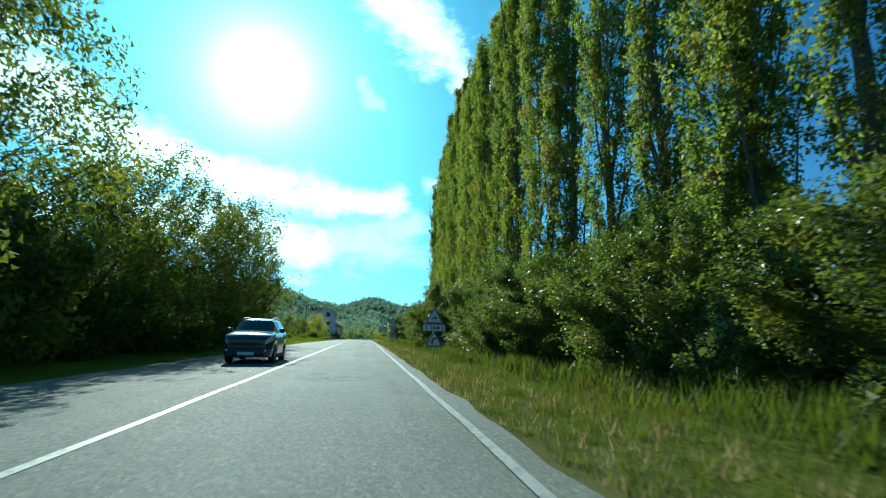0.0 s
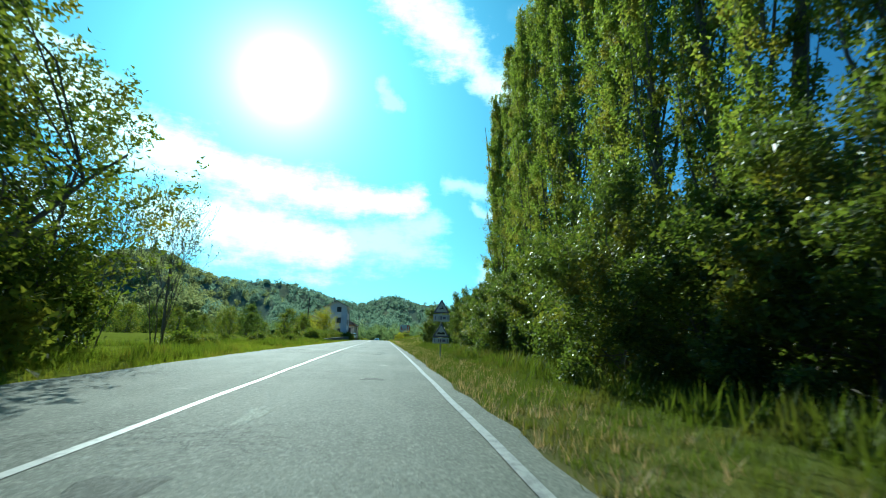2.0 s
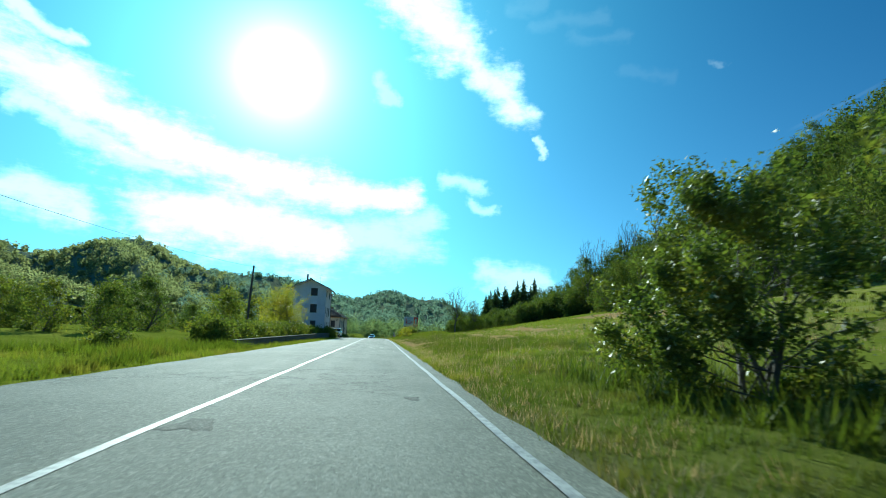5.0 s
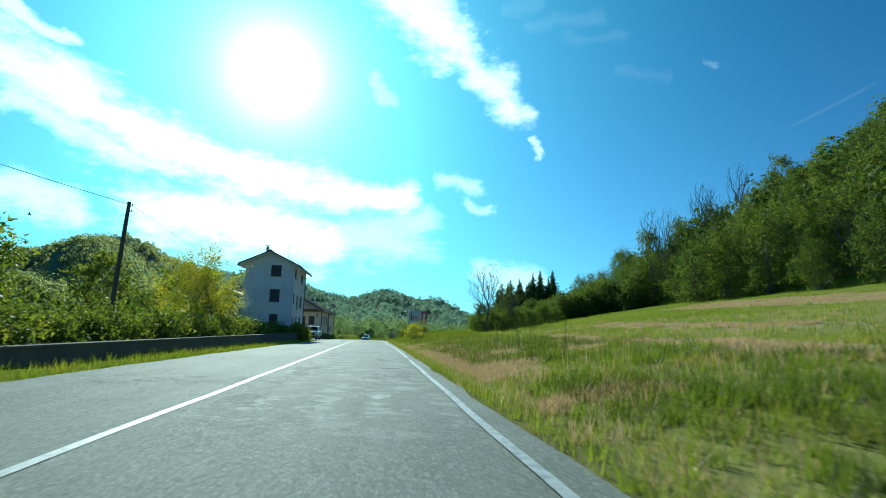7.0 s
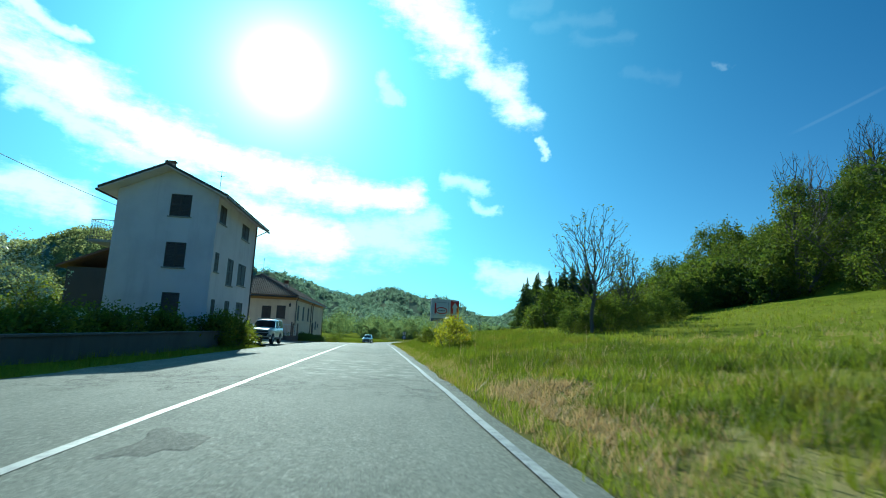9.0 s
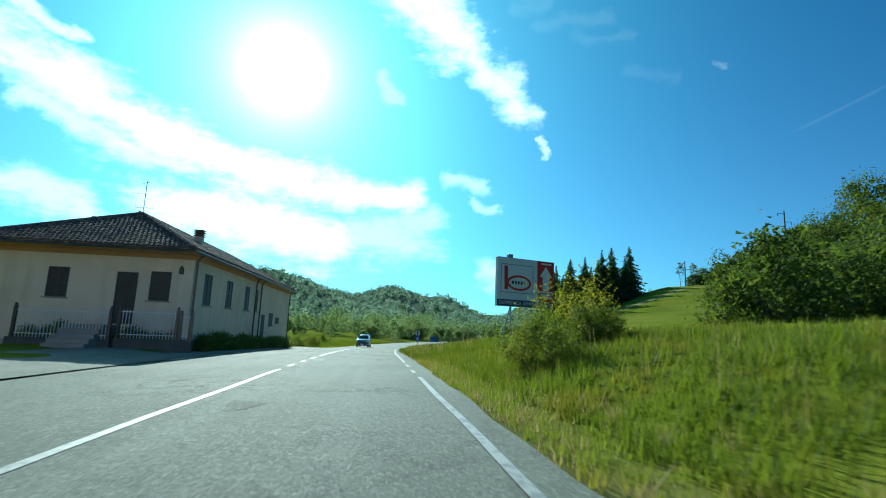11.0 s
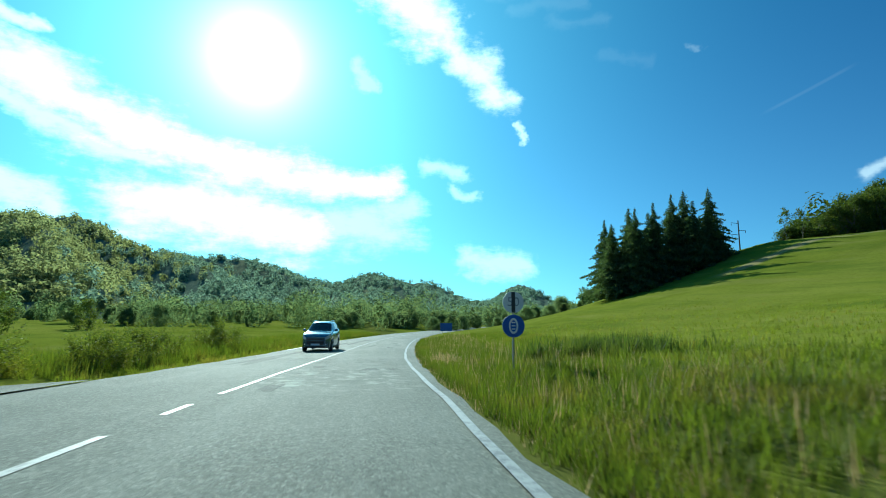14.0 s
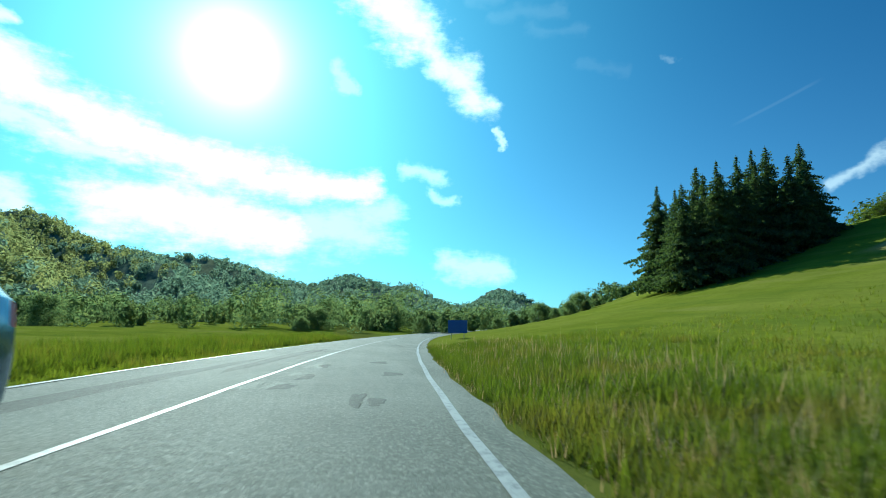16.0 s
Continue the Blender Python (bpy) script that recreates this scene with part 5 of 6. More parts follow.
def shed():
    root = thing("shed", (-19.5, 168.0, -0.6), "low dark boarded shed with tiled roof", "shed")
    bm = boxes((0, 0, -0.4, 5.6, 4.5, 4.6))
    part("wall", bm, M_SHUTTER, root)
    for s in (-1, 1):
        v = [(2.8, -0.5, 5.9), (2.8 + s * 3.3, -0.5, 4.5), (2.8 + s * 3.3, 5.0, 4.5), (2.8, 5.0, 5.9)]
        part("roof", (v + [(x, y, z + 0.15) for x, y, z in v], [(0, 1, 2, 3), (7, 6, 5, 4), (0, 4, 5, 1), (1, 5, 6, 2), (2, 6, 7, 3), (3, 7, 4, 0)]), M_TILE, root)


def long_building():
    gx, gy, gz = -15.35, 183.4, -1.25
    root = thing("long_building", (gx, gy, gz), "long cream plastered farm building with hipped tile roof", "building")
    W_, D_, E_ = 9.0, 24.2, 4.78
    side = [(1.5, 2.65, 2.36, 3.9), (5.1, 6.25, 2.36, 3.9), (8.95, 10.1, 2.36, 3.9), (11.7, 12.4, 2.36, 3.85), (13.8, 15.0, 0.5, 2.2), (16.3, 17.8, 1.37, 2.4), (18.7, 20.3, 1.6, 2.1)]
    front = [(7.15, 8.05, 2.41, 3.75), (5.7, 6.62, 1.3, 3.66), (2.8, 3.7, 2.4, 3.75)]
    bm = bmesh.new()
    wall_with_openings(bm, (0, 0), (1, 0), W_, -0.9, E_, 0.35, front)
    wall_with_openings(bm, (W_, 0.35), (0, 1), D_ - 0.7, -0.9, E_, 0.35, [(a - 0.35, b - 0.35, c, d) for a, b, c, d in side])
    wall_with_openings(bm, (W_, D_), (-1, 0), W_, -0.9, E_, 0.35, [])
    wall_with_openings(bm, (0, D_ - 0.35), (0, -1), D_ - 0.7, -0.9, E_, 0.35, [])
    part("wall", bm, M_BARN, root)
    # added darker bands paint in the shade along the wall's foot
    part("plinth", boxes((-0.02, -0.025, -0.9, W_ + 0.02, -0.003, 0.5), (W_ + 0.003, -0.02, -0.9, W_ + 0.025, D_, 0.5)), M_FOOT_SHADE, root, "thin band painted as shade along the wall foot")
    for k, (a, b, c, d) in enumerate(front):
        shuttered_window(root, (0, 0), (1, 0), a, b, c, d, k != 1)
    for k, (a, b, c, d) in enumerate(side):
        shuttered_window(root, (W_, 0), (0, 1), a, b, c, d, k != 4)
    # hipped roof: slopes meet at the ridge
    half, rise, ox, front_o, back_o = W_ / 2, 2.27, 0.34, 1.2, 0.62
    pitch = rise / half
    low, peak = E_ - pitch * ox, E_ + rise
    ridge_a, ridge_b = (half, 4.1, peak), (half, D_ - half, peak)
    c = [(-ox, -front_o, low), (W_ + ox, -front_o, low), (W_ + ox, D_ + back_o, low), (-ox, D_ + back_o, low)]
    planes = {"front": [c[0], c[1], ridge_a], "side": [c[1], c[2], ridge_b, ridge_a], "back": [c[2], c[3], ridge_b], "left": [c[3], c[0], ridge_a, ridge_b]}
    for pts in planes.values():
        n = len(pts)
        v = pts + [(x, y, z + 0.12) for x, y, z in pts]
        f = [tuple(range(n))[::-1], tuple(range(n, 2 * n))] + [(k, (k + 1) % n, (k + 1) % n + n, k + n) for k in range(n)]
        part("roof", (v, f), M_TRIM, root, "boarded roof with reddish eaves")
    part("soffit", boxes((-ox, -front_o, low - 0.03, W_ + ox, -0.003, low - 0.006), (W_ + 0.003, -0.003, low - 0.03, W_ + ox, D_ + back_o, low - 0.006)), M_TRIM, root, "orange-brown painted eaves")
    part("frieze", boxes((-0.01, -0.03, E_ - 0.42, W_ + 0.01, -0.004, low - 0.035), (W_ + 0.004, -0.03, E_ - 0.42, W_ + 0.03, D_, low - 0.035)), M_TRIM, root, "orange-brown painted band under the eaves")
    # tiles: half-round pieces in courses on the two slopes that face the road
    tile_v, tile_f = [], []
    for q, (u, h) in enumerate(((-0.10, 0.0), (-0.06, 0.05), (0.0, 0.07), (0.06, 0.05), (0.10, 0.0))):
        tile_v += [(u, 0.0, h + 0.02), (u * 0.86, 0.40, h * 0.9)]
    tile_f = [(2 * k, 2 * k + 2, 2 * k + 3, 2 * k + 1) for k in range(4)] + [(0, 2, 4, 6, 8)]
    shared = mesh_of("tile", tile_v, tile_f, M_TILE)
    tr = np.random.default_rng(17)
    bulk, single = [], 0
    angle = math.degrees(math.atan(pitch))
    front_pitch = (peak - low) / (4.1 + front_o)
    front_angle = math.degrees(math.atan(front_pitch))
    run = (half + ox) / math.cos(math.radians(angle))
    back_pitch = (peak - low) / (half + back_o)
    for course in range(int(run / 0.36) + 1):
        s = course * 0.36 * math.cos(math.radians(angle))
        z = low + 0.125 + pitch * s
        y0, y1 = -front_o + pitch * s / front_pitch, D_ + back_o - pitch * s / back_pitch
        for k in range(int((y1 - y0) / 0.215)):
            y = y0 + 0.1 + k * 0.215
            m = pose(W_ + ox + 0.05 - s, y, z + tr.normal() * 0.006, angle, 0, 90 + tr.normal() * 1.2)
            if course < 4 and y < 11.5 and single < 230:
                ob = new("tile", shared)
                ob.parent, ob.matrix_basis = root, m
                single += 1
            else:
                bulk.append(m)
    for course in range(int((4.1 + front_o) / math.cos(math.radians(front_angle)) / 0.36) + 1):
        s = course * 0.36 * math.cos(math.radians(front_angle))
        z = low + 0.125 + front_pitch * s
        inset = front_pitch * s / pitch
        for k in range(int((W_ + 2 * ox - 2 * inset) / 0.215)):
            x = -ox + inset + 0.1 + k * 0.215
            bulk.append(pose(x, -front_o - 0.05 + s, z + tr.normal() * 0.006, front_angle, 0, tr.normal() * 1.2))
    vs, fs = [], []
    for m in bulk:
        b = len(vs)
        vs += [tuple(m @ Vector(v)) for v in tile_v]
        fs += [tuple(i + b for i in f) for f in tile_f]
    tagged(part("roof_tiles", (vs, fs), M_TILE, root, "weathered brown half-round roof tiles"), kind="stuff")
    up = lambda p, h: (p[0], p[1], p[2] + h)
    part("ridge_tiles", joined([rod([up(ridge_a, 0.15), up(ridge_b, 0.15)], 0.12, 8)] + [rod([up(c[k], 0.17), up(r_, 0.17)], 0.11, 8) for k, r_ in ((0, ridge_a), (1, ridge_a), (2, ridge_b))]), M_TILE, root)
    part("gutter", joined([rod([(W_ + ox + 0.07, -front_o, low + 0.02), (W_ + ox + 0.07, D_ + back_o, low + 0.02)], 0.075, 8), rod([(-ox, -front_o - 0.07, low + 0.02), (W_ + ox, -front_o - 0.07, low + 0.02)], 0.075, 8)]), M_GUTTER, root)
    for y in (0.12, 11.4, 12.9, D_ - 0.12):
        part("downpipe", rod([(W_ + ox, y, low), (W_ + 0.2, y, low - 0.12), (W_ + 0.09, y, low - 0.35), (W_ + 0.09, y, -0.4)], 0.05, 8), M_GUTTER, root)
    ch = part("chimney", boxes((6.52, 6.2, 5.3, 6.94, 6.62, 6.5), bevel=0.01), M_BARN, root)
    part("chimney_cap", boxes(*[(6.47, 6.15, 6.5 + 0.11 * k, 6.99, 6.67, 6.55 + 0.11 * k) for k in range(4)], (6.57, 6.25, 6.5, 6.89, 6.57, 6.85)), M_TILE, ch)
    part("chimney", boxes((2.0, 4.0, 5.2, 2.5, 4.5, 6.9), bevel=0.01), M_BARN, root)
    part("antenna", joined([rod([(half, 4.1, peak), (half, 4.1, peak + 2.0)], 0.022, 5), rod([(half - 0.45, 4.1, peak + 0.5), (half + 0.45, 4.1, peak + 0.5)], 0.012, 4), rod([(half - 0.7, 4.1, peak + 1.3), (half + 0.1, 4.1, peak + 1.25)], 0.01, 4),
                            *[rod([(half + k, 4.1, peak + 0.4), (half + k, 4.1, peak + 0.75)], 0.01, 4) for k in (-0.45, 0.45)], rod([(half - 0.25, 4.1, peak + 1.85), (half + 0.15, 4.1, peak + 1.95)], 0.01, 4)]), M_METAL, root)
    part("niche", boxes((8.36, -0.05, 3.66, 8.56, -0.003, 3.98), (8.41, -0.045, 3.98, 8.51, -0.003, 4.06), bevel=0.01), M_SHUTTER, root, "small dark wall shrine")
    part("step", boxes(*[(4.5 - 0.0 * k, -1.6 - 0.3 * k, -0.9, 6.1, -1.3 - 0.3 * k, 1.25 - 0.19 * (k + 1)) for k in range(6)], (4.5, -1.3, -0.9, 6.1, -0.03, 1.25)), M_CONCRETE, root, "grey concrete outside stair")


def picket_fence(x0, x1, y, z, h):
    root = thing("fence", (x0, y, z), "white-painted iron railing before the farm building", "fence")
    n = int((x1 - x0) / 0.13)
    pick = rod([(0, 0, 0), (0, 0, h)], 0.016, 5)
    me = mesh_of("picket", *pick, M_WHITE)
    for k in range(n + 1):
        ob = new("picket", me)
        ob.parent, ob.matrix_basis = root, pose((x1 - x0) * k / n, 0, 0)
    for zz in (0.14, h - 0.1):
        part("rail", boxes((-0.05, -0.012, zz, x1 - x0 + 0.05, 0.012, zz + 0.04)), M_WHITE, root)
    for k in (0, 1):
        x = (x1 - x0) * k
        post_ = part("post", boxes((x - 0.06, -0.06, -0.4, x + 0.06, 0.06, h + 0.08), bevel=0.008), M_GUTTER, root)
        part("knob", joined([rod([(x, 0, h + 0.08), (x, 0, h + 0.11), (x, 0, h + 0.16), (x, 0, h + 0.20)], [0.03, 0.065, 0.06, 0.02], 8)]), M_GUTTER, post_)


house()
shed()
long_building()
picket_fence(-12.6, -8.9, 181.9, -0.6, 1.2)
picket_fence(-8.7, -6.35, 182.2, -0.52, 1.2)
picket_fence(-6.2, -5.75, 182.2, -0.5, 1.05)
kerb = thing("low_wall", (-12.8, 182.0, -1.3), "low dark concrete wall under the railing", "wall")
part("base", boxes((0, -0.2, -0.2, 4.0, 0.0, 0.70), (4.0, 0.1, -0.2, 7.15, 0.3, 0.78), bevel=0.01), M_WALL_DARK, kerb)
wall = thing("garden_wall", (-6.0, 104.0, -0.35), "low dark grey concrete wall along the garden", "wall")
for k in range(20):
    part("coping", boxes((-0.16, 3.0 * k + 0.01, 0.40, 0.16, 3.0 * k + 2.99, 0.47), bevel=0.01), M_WALL_DARK, wall)
    part("panel", boxes((-0.11, 3.0 * k, -0.7, 0.11, 3.0 * k + 2.995, 0.396)), M_WALL_DARK, wall)


# ---- signs ----
def lettering(root, text, size, m, mat, name="lettering"):
    cu = bpy.data.curves.new(name, "FONT")
    cu.body, cu.size, cu.align_x, cu.align_y, cu.extrude = text, size, "CENTER", "CENTER", 0.002
    tmp = new(name, cu)
    me = bpy.data.meshes.new_from_object(tmp)
    bpy.data.objects.remove(tmp)
    me.materials.append(mat)
    ob = new(name, me)
    ob.parent, ob.matrix_basis = root, m
    return ob


def flat(points, y0, y1):
    """A plate with the outline (x, z), from depth y0 to y1."""
    n = len(points)
    v = [(x, y0, z) for x, z in points] + [(x, y1, z) for x, z in points]
    return v, [tuple(range(n)), tuple(range(n, 2 * n))[::-1]] + [((k + 1) % n, k, k + n, (k + 1) % n + n) for k in range(n)]


def rounded_triangle(cx, base, side, r):
    pts = []
    for k, (x, z) in enumerate(((cx - side / 2 + r * 1.6, base + r), (cx + side / 2 - r * 1.6, base + r), (cx, base + side * 0.866 - 2 * r))):
        start = (-210, -90, 30)[k]
        for s in range(5):
            w = math.radians(start + 30 * s)
            pts.append((x + r * math.cos(w), z + r * math.sin(w)))
    return pts


def circle(cx, cz, r, n=28):
    return [(cx + r * math.cos(2 * math.pi * k / n), cz + r * math.sin(2 * math.pi * k / n)) for k in range(n)]


def warning_plate(root, base, side, symbol, cx=0.0):
    plate = part("warning_plate", flat(rounded_triangle(cx, base, side, 0.04), -0.05, -0.035), M_BORDER, root, "triangular warning plate with dark faded border")
    part("field", flat(rounded_triangle(cx, base + side * 0.085, side * 0.72, 0.03), -0.054, -0.0505), M_WHITE, plate)
    c = base + side * 0.30
    if symbol == "bend":
        pts = [(cx - 0.05, c - 0.14), (cx - 0.05, c + 0.02), (cx - 0.01, c + 0.09), (cx + 0.12, c + 0.09), (cx + 0.12, c + 0.15), (cx - 0.04, c + 0.15), (cx - 0.12, c + 0.05), (cx - 0.12, c - 0.14)]
        part("symbol", flat(pts, -0.058, -0.0545), M_BLACK, plate)
    elif symbol == "humps":
        pts = [(cx - 0.2, c - 0.12), (cx + 0.2, c - 0.12), (cx + 0.2, c - 0.05), (cx + 0.15, c), (cx + 0.08, c), (cx + 0.03, c - 0.04), (cx - 0.03, c - 0.04), (cx - 0.08, c), (cx - 0.15, c), (cx - 0.2, c - 0.05)]
        part("symbol", flat(pts, -0.058, -0.0545), M_BLACK, plate)
    else:
        pts = [(cx - 0.14, c - 0.02), (cx + 0.02, c + 0.02), (cx + 0.04, c + 0.14), (cx + 0.07, c + 0.03), (cx + 0.16, c - 0.08), (cx + 0.06, c - 0.03), (cx - 0.12, c - 0.06)]
        part("symbol", flat(pts, -0.058, -0.0545), M_BLACK, plate)
    part("bracket", boxes((cx - 0.25, -0.034, base + 0.15, cx + 0.25, -0.005, base + 0.19)), M_METAL, root)


def notice_plate(root, z0, z1, width, marks, cx=0.0):
    plate = part("notice_plate", boxes((cx - width / 2, -0.05, z0, cx + width / 2, -0.035, z1), bevel=0.004), M_WHITE, root, "white notice plate with dark marks")
    for a, b, h in marks:
        part("mark", boxes((cx + a, -0.055, (z0 + z1) / 2 - h / 2, cx + b, -0.0505, (z0 + z1) / 2 + h / 2)), M_BORDER, plate)


def post(root, h, r=0.03):
    part("post", rod([(0, 0, -0.5), (0, 0, h)], r, 10), M_METAL, root)


def warning_sign(x, y, z, plates, label, turn=0.0):
    root = thing("road_sign", (x, y, z), label, "road sign", "", turn)
    post(root, max(p[1] for p in plates) + 0.1)
    for p in plates:
        if p[0] == "tri":
            warning_plate(root, p[1], p[2], p[3])
        else:
            notice_plate(root, p[1], p[2], p[3], p[4])


MARKS = [(-0.38, -0.34, 0.2), (-0.16, -0.12, 0.18), (-0.06, 0.02, 0.18), (0.08, 0.26, 0.12), (0.36, 0.40, 0.2)]
warning_sign(5.66, 22.8, -0.12, [("tri", 1.70, 0.92, "beast"), ("note", 1.38, 1.66, 1.02, MARKS), ("tri", 0.66, 0.86, "bend")], "two faded triangular warning signs on one post", 4)
warning_sign(5.58, 55.5, -0.12, [("tri", 2.32, 0.86, "beast"), ("note", 1.90, 2.26, 0.86, [(a * 0.9, b * 0.9, h) for a, b, h in MARKS]), ("tri", 1.10, 0.86, "humps"), ("note", 0.78, 1.06, 0.86, [(a * 0.9, b * 0.9, h) for a, b, h in MARKS])], "tall post with two weathered warning triangles and notices", 3)


def limit_sign():
    root = thing("road_sign", (6.50, 215.2, -1.95), "round end-of-limit sign over a blue round sign", "road sign", "", -4)
    post(root, 2.1)
    up = part("disc", flat(circle(0, 1.86, 0.285), -0.05, -0.035), M_WHITE, root, "white disc with a black bar")
    lettering(up, "50", 0.34, pose(0, -0.0525, 1.86, 90, 0, 0), M_SIGN_BACK)
    part("bar", flat([(-0.05, 1.585), (0.05, 1.585), (0.05, 2.135), (-0.05, 2.135)], -0.060, -0.056), M_BLACK, up)
    lo = part("disc", flat(circle(0, 1.235, 0.30), -0.05, -0.035), M_BLUE, root, "blue disc with a white tyre")
    ring = circle(0, 1.235, 0.19, 24)
    v = [(x * 0.66, -0.054, 1.235 + (z - 1.235) * 1.1) for x, z in ring] + [(x * 0.42, -0.054, 1.235 + (z - 1.235) * 0.78) for x, z in ring]
    part("symbol", (v, [(k, (k + 1) % 24, (k + 1) % 24 + 24, k + 24) for k in range(24)]), M_WHITE, lo)
    for k in range(3):
        part("symbol", boxes((-0.05, -0.056, 1.14 + 0.085 * k, 0.05, -0.0505, 1.17 + 0.085 * k)), M_WHITE, lo)


limit_sign()
blue = thing("road_sign", (14.95, 277.0, -3.15), "blue rectangular direction sign on two posts", "road sign", "", -12)
part("panel", boxes((-0.9, -0.03, 0.65, 0.9, 0.0, 1.85), bevel=0.005), M_BLUE, blue)
for s in (-0.6, 0.6):
    part("post", rod([(s, 0.03, -0.5), (s, 0.03, 1.8)], 0.035, 8), M_METAL, blue)


def billboard():
    root = thing("billboard", (9.02, 181.75, 0.05), "large advertising board in white and red on steel legs", "billboard", "", 19.5)
    w, z0, z1 = 1.62, 1.50, 3.75
    part("panel", boxes((-w, 0.0, z0, w, 0.16, z1), bevel=0.01), M_WHITE, root, "white board with metal edge")
    part("red_field", boxes((0.62, -0.008, z0 + 0.32, w - 0.02, -0.001, z1 - 0.02)), M_RED, root)
    strip = part("strip", boxes((-w + 0.01, -0.008, z0 + 0.01, w - 0.01, -0.001, z0 + 0.31)), M_NAVY, root)
    lettering(strip, "DOMENICA SEMPRE APERTO", 0.235, pose(0, -0.0125, z0 + 0.16, 90, 0, 0), M_WHITE)
    f = part("frame_line", boxes((-1.42, -0.008, 2.13, 0.38, -0.002, 2.155), (-1.42, -0.008, 3.42, 0.38, -0.002, 3.445), (-1.42, -0.008, 2.155, -1.395, -0.002, 3.42), (0.355, -0.008, 2.155, 0.38, -0.002, 3.42)), M_BORDER, root)
    part("logo_stem", flat([(-1.22, 2.28), (-1.02, 2.26), (-1.06, 3.35), (-1.24, 3.36)], -0.009, -0.002), M_RED, root)
    ring = circle(0, 0, 1.0, 30)
    v = [(-0.42 + x * 0.68, -0.010, 2.60 + z * 0.36) for x, z in ring] + [(-0.42 + x * 0.56, -0.010, 2.60 + z * 0.26) for x, z in ring]
    part("logo_ring", (v, [(k, (k + 1) % 30, (k + 1) % 30 + 30, k + 30) for k in range(30)]), M_RED, root)
    part("logo_mark", boxes(*[(-0.82 + 0.165 * k, -0.011, 2.54, -0.72 + 0.165 * k, -0.004, 2.68) for k in range(5)]), M_BLACK, root)
    part("arrow", flat([(0.93, 2.36), (1.31, 2.36), (1.31, 3.0), (1.48, 3.0), (1.12, 3.5), (0.76, 3.0), (0.93, 3.0)], -0.014, -0.009), M_WHITE, root)
    part("caption", boxes((0.85, -0.014, 3.58, 1.45, -0.009, 3.65)), M_WHITE, root)
    for k, (a, b) in enumerate(((0.74, 1.5), (0.82, 1.42), (0.78, 1.46))):
        part("caption", boxes((a, -0.014, 2.24 - 0.13 * k, b, -0.009, 2.32 - 0.13 * k)), M_WHITE, root)
    part("lamp", boxes((-1.0, 0.02, z1 + 0.0, -0.75, 0.2, z1 + 0.16), bevel=0.01), M_SIGN_BACK, root)
    for s in (-0.72, 0.78):
        part("leg", rod([(s, 0.20, -0.6), (s, 0.20, z1 - 0.2)], 0.035, 8), M_METAL, root)
        part("stay", rod([(s - 0.55, 0.40, -0.75), (s - 0.03, 0.20, z0 + 0.02)], 0.03, 8), M_METAL, root)


billboard()


# ---- poles and wires ----
def pole(x, y, top, lean=0.0):
    z = float(land_z(x, y))
    root = thing("utility_pole", (x, y, z), "dark wooden utility pole", "utility pole")
    h = top - z
    part("shaft", rod([(0, 0, -0.8), (lean * 0.5, 0, h * 0.5), (lean, 0, h)], [0.15, 0.125, 0.1], 10), M_POLE, root)
    for k in (0.25, 0.6):
        part("insulator", rod([(lean + 0.1, 0, h - k), (lean + 0.2, 0, h - k), (lean + 0.2, 0, h - k + 0.14)], 0.035, 6), M_WHITE, root)
    return (x + lean + 0.2, y, top - 0.2)


def wire(a, b, sag):
    pts = []
    for k in range(17):
        t = k / 16
        p = Vector(a).lerp(Vector(b), t)
        p.z -= sag * 4 * t * (1 - t)
        pts.append(p)
    root = new("overhead_wire", mesh_of("overhead_wire", *rod(pts, 0.014, 4), M_RUBBER))
    tagged(root, "thin dark overhead wire between poles", "wire")


def power_pole(x, y, top, scale=1.0):
    """Tall pole of a power line with staggered arms."""
    z = float(land_z(x, y))
    root = thing("power_pole", (x, y, z), "tall slim grey power pole with three staggered arms", "power pole")
    h = top - z
    part("shaft", rod([(0, 0, -0.8), (0, 0, h * 0.5), (0, 0, h)], [0.26, 0.22, 0.16], 10), M_POLE, root)
    for side, drop in ((-1, 1.0), (1, 3.4), (-1, 4.8)):
        reach = side * 2.1 * scale
        arm = part("arm", rod([(0, 0, h - drop), (reach, 0, h - drop + 0.15)], [0.10, 0.07], 6), M_POLE, root)
        part("insulator", rod([(reach, 0, h - drop + 0.1), (reach, 0, h - drop - 0.7)], 0.09, 6), M_POLE, arm, "hanging insulator string")
    return root


power_pole(122.9, 344.6, 31.8, 1.2)
power_pole(118.0, 288.0, 39.0)
p0 = (-40.0, 30.0, 9.6)
p1, p2 = pole(-23.0, 91.5, 9.1), pole(-12.9, 133.2, 7.9, 0.25)
wire(p1, p2, 0.7)
wire(p2, (-12.25, 160.5, 6.7), 0.5)
wire(p0, p1, 0.9)


def pylon(x, y, h):
    z = float(land_z(x, y))
    root = thing("power_pylon", (x, y, z), "steel power pylon on the wooded ridge", "pylon")
    for s in (-2.2, 2.2):
        part("leg", rod([(s, 0, -1), (s * 0.8, 0, h)], [0.45, 0.25], 6), M_GUTTER, root)
    for k, w in ((0.97, 5.5), (0.8, 4.5)):
        part("arm", rod([(-w, 0, h * k), (w, 0, h * k)], 0.22, 5), M_GUTTER, root)


pylon(245.6, 363.3, 33.0)
pylon(150.0, 300.0, 14.0)


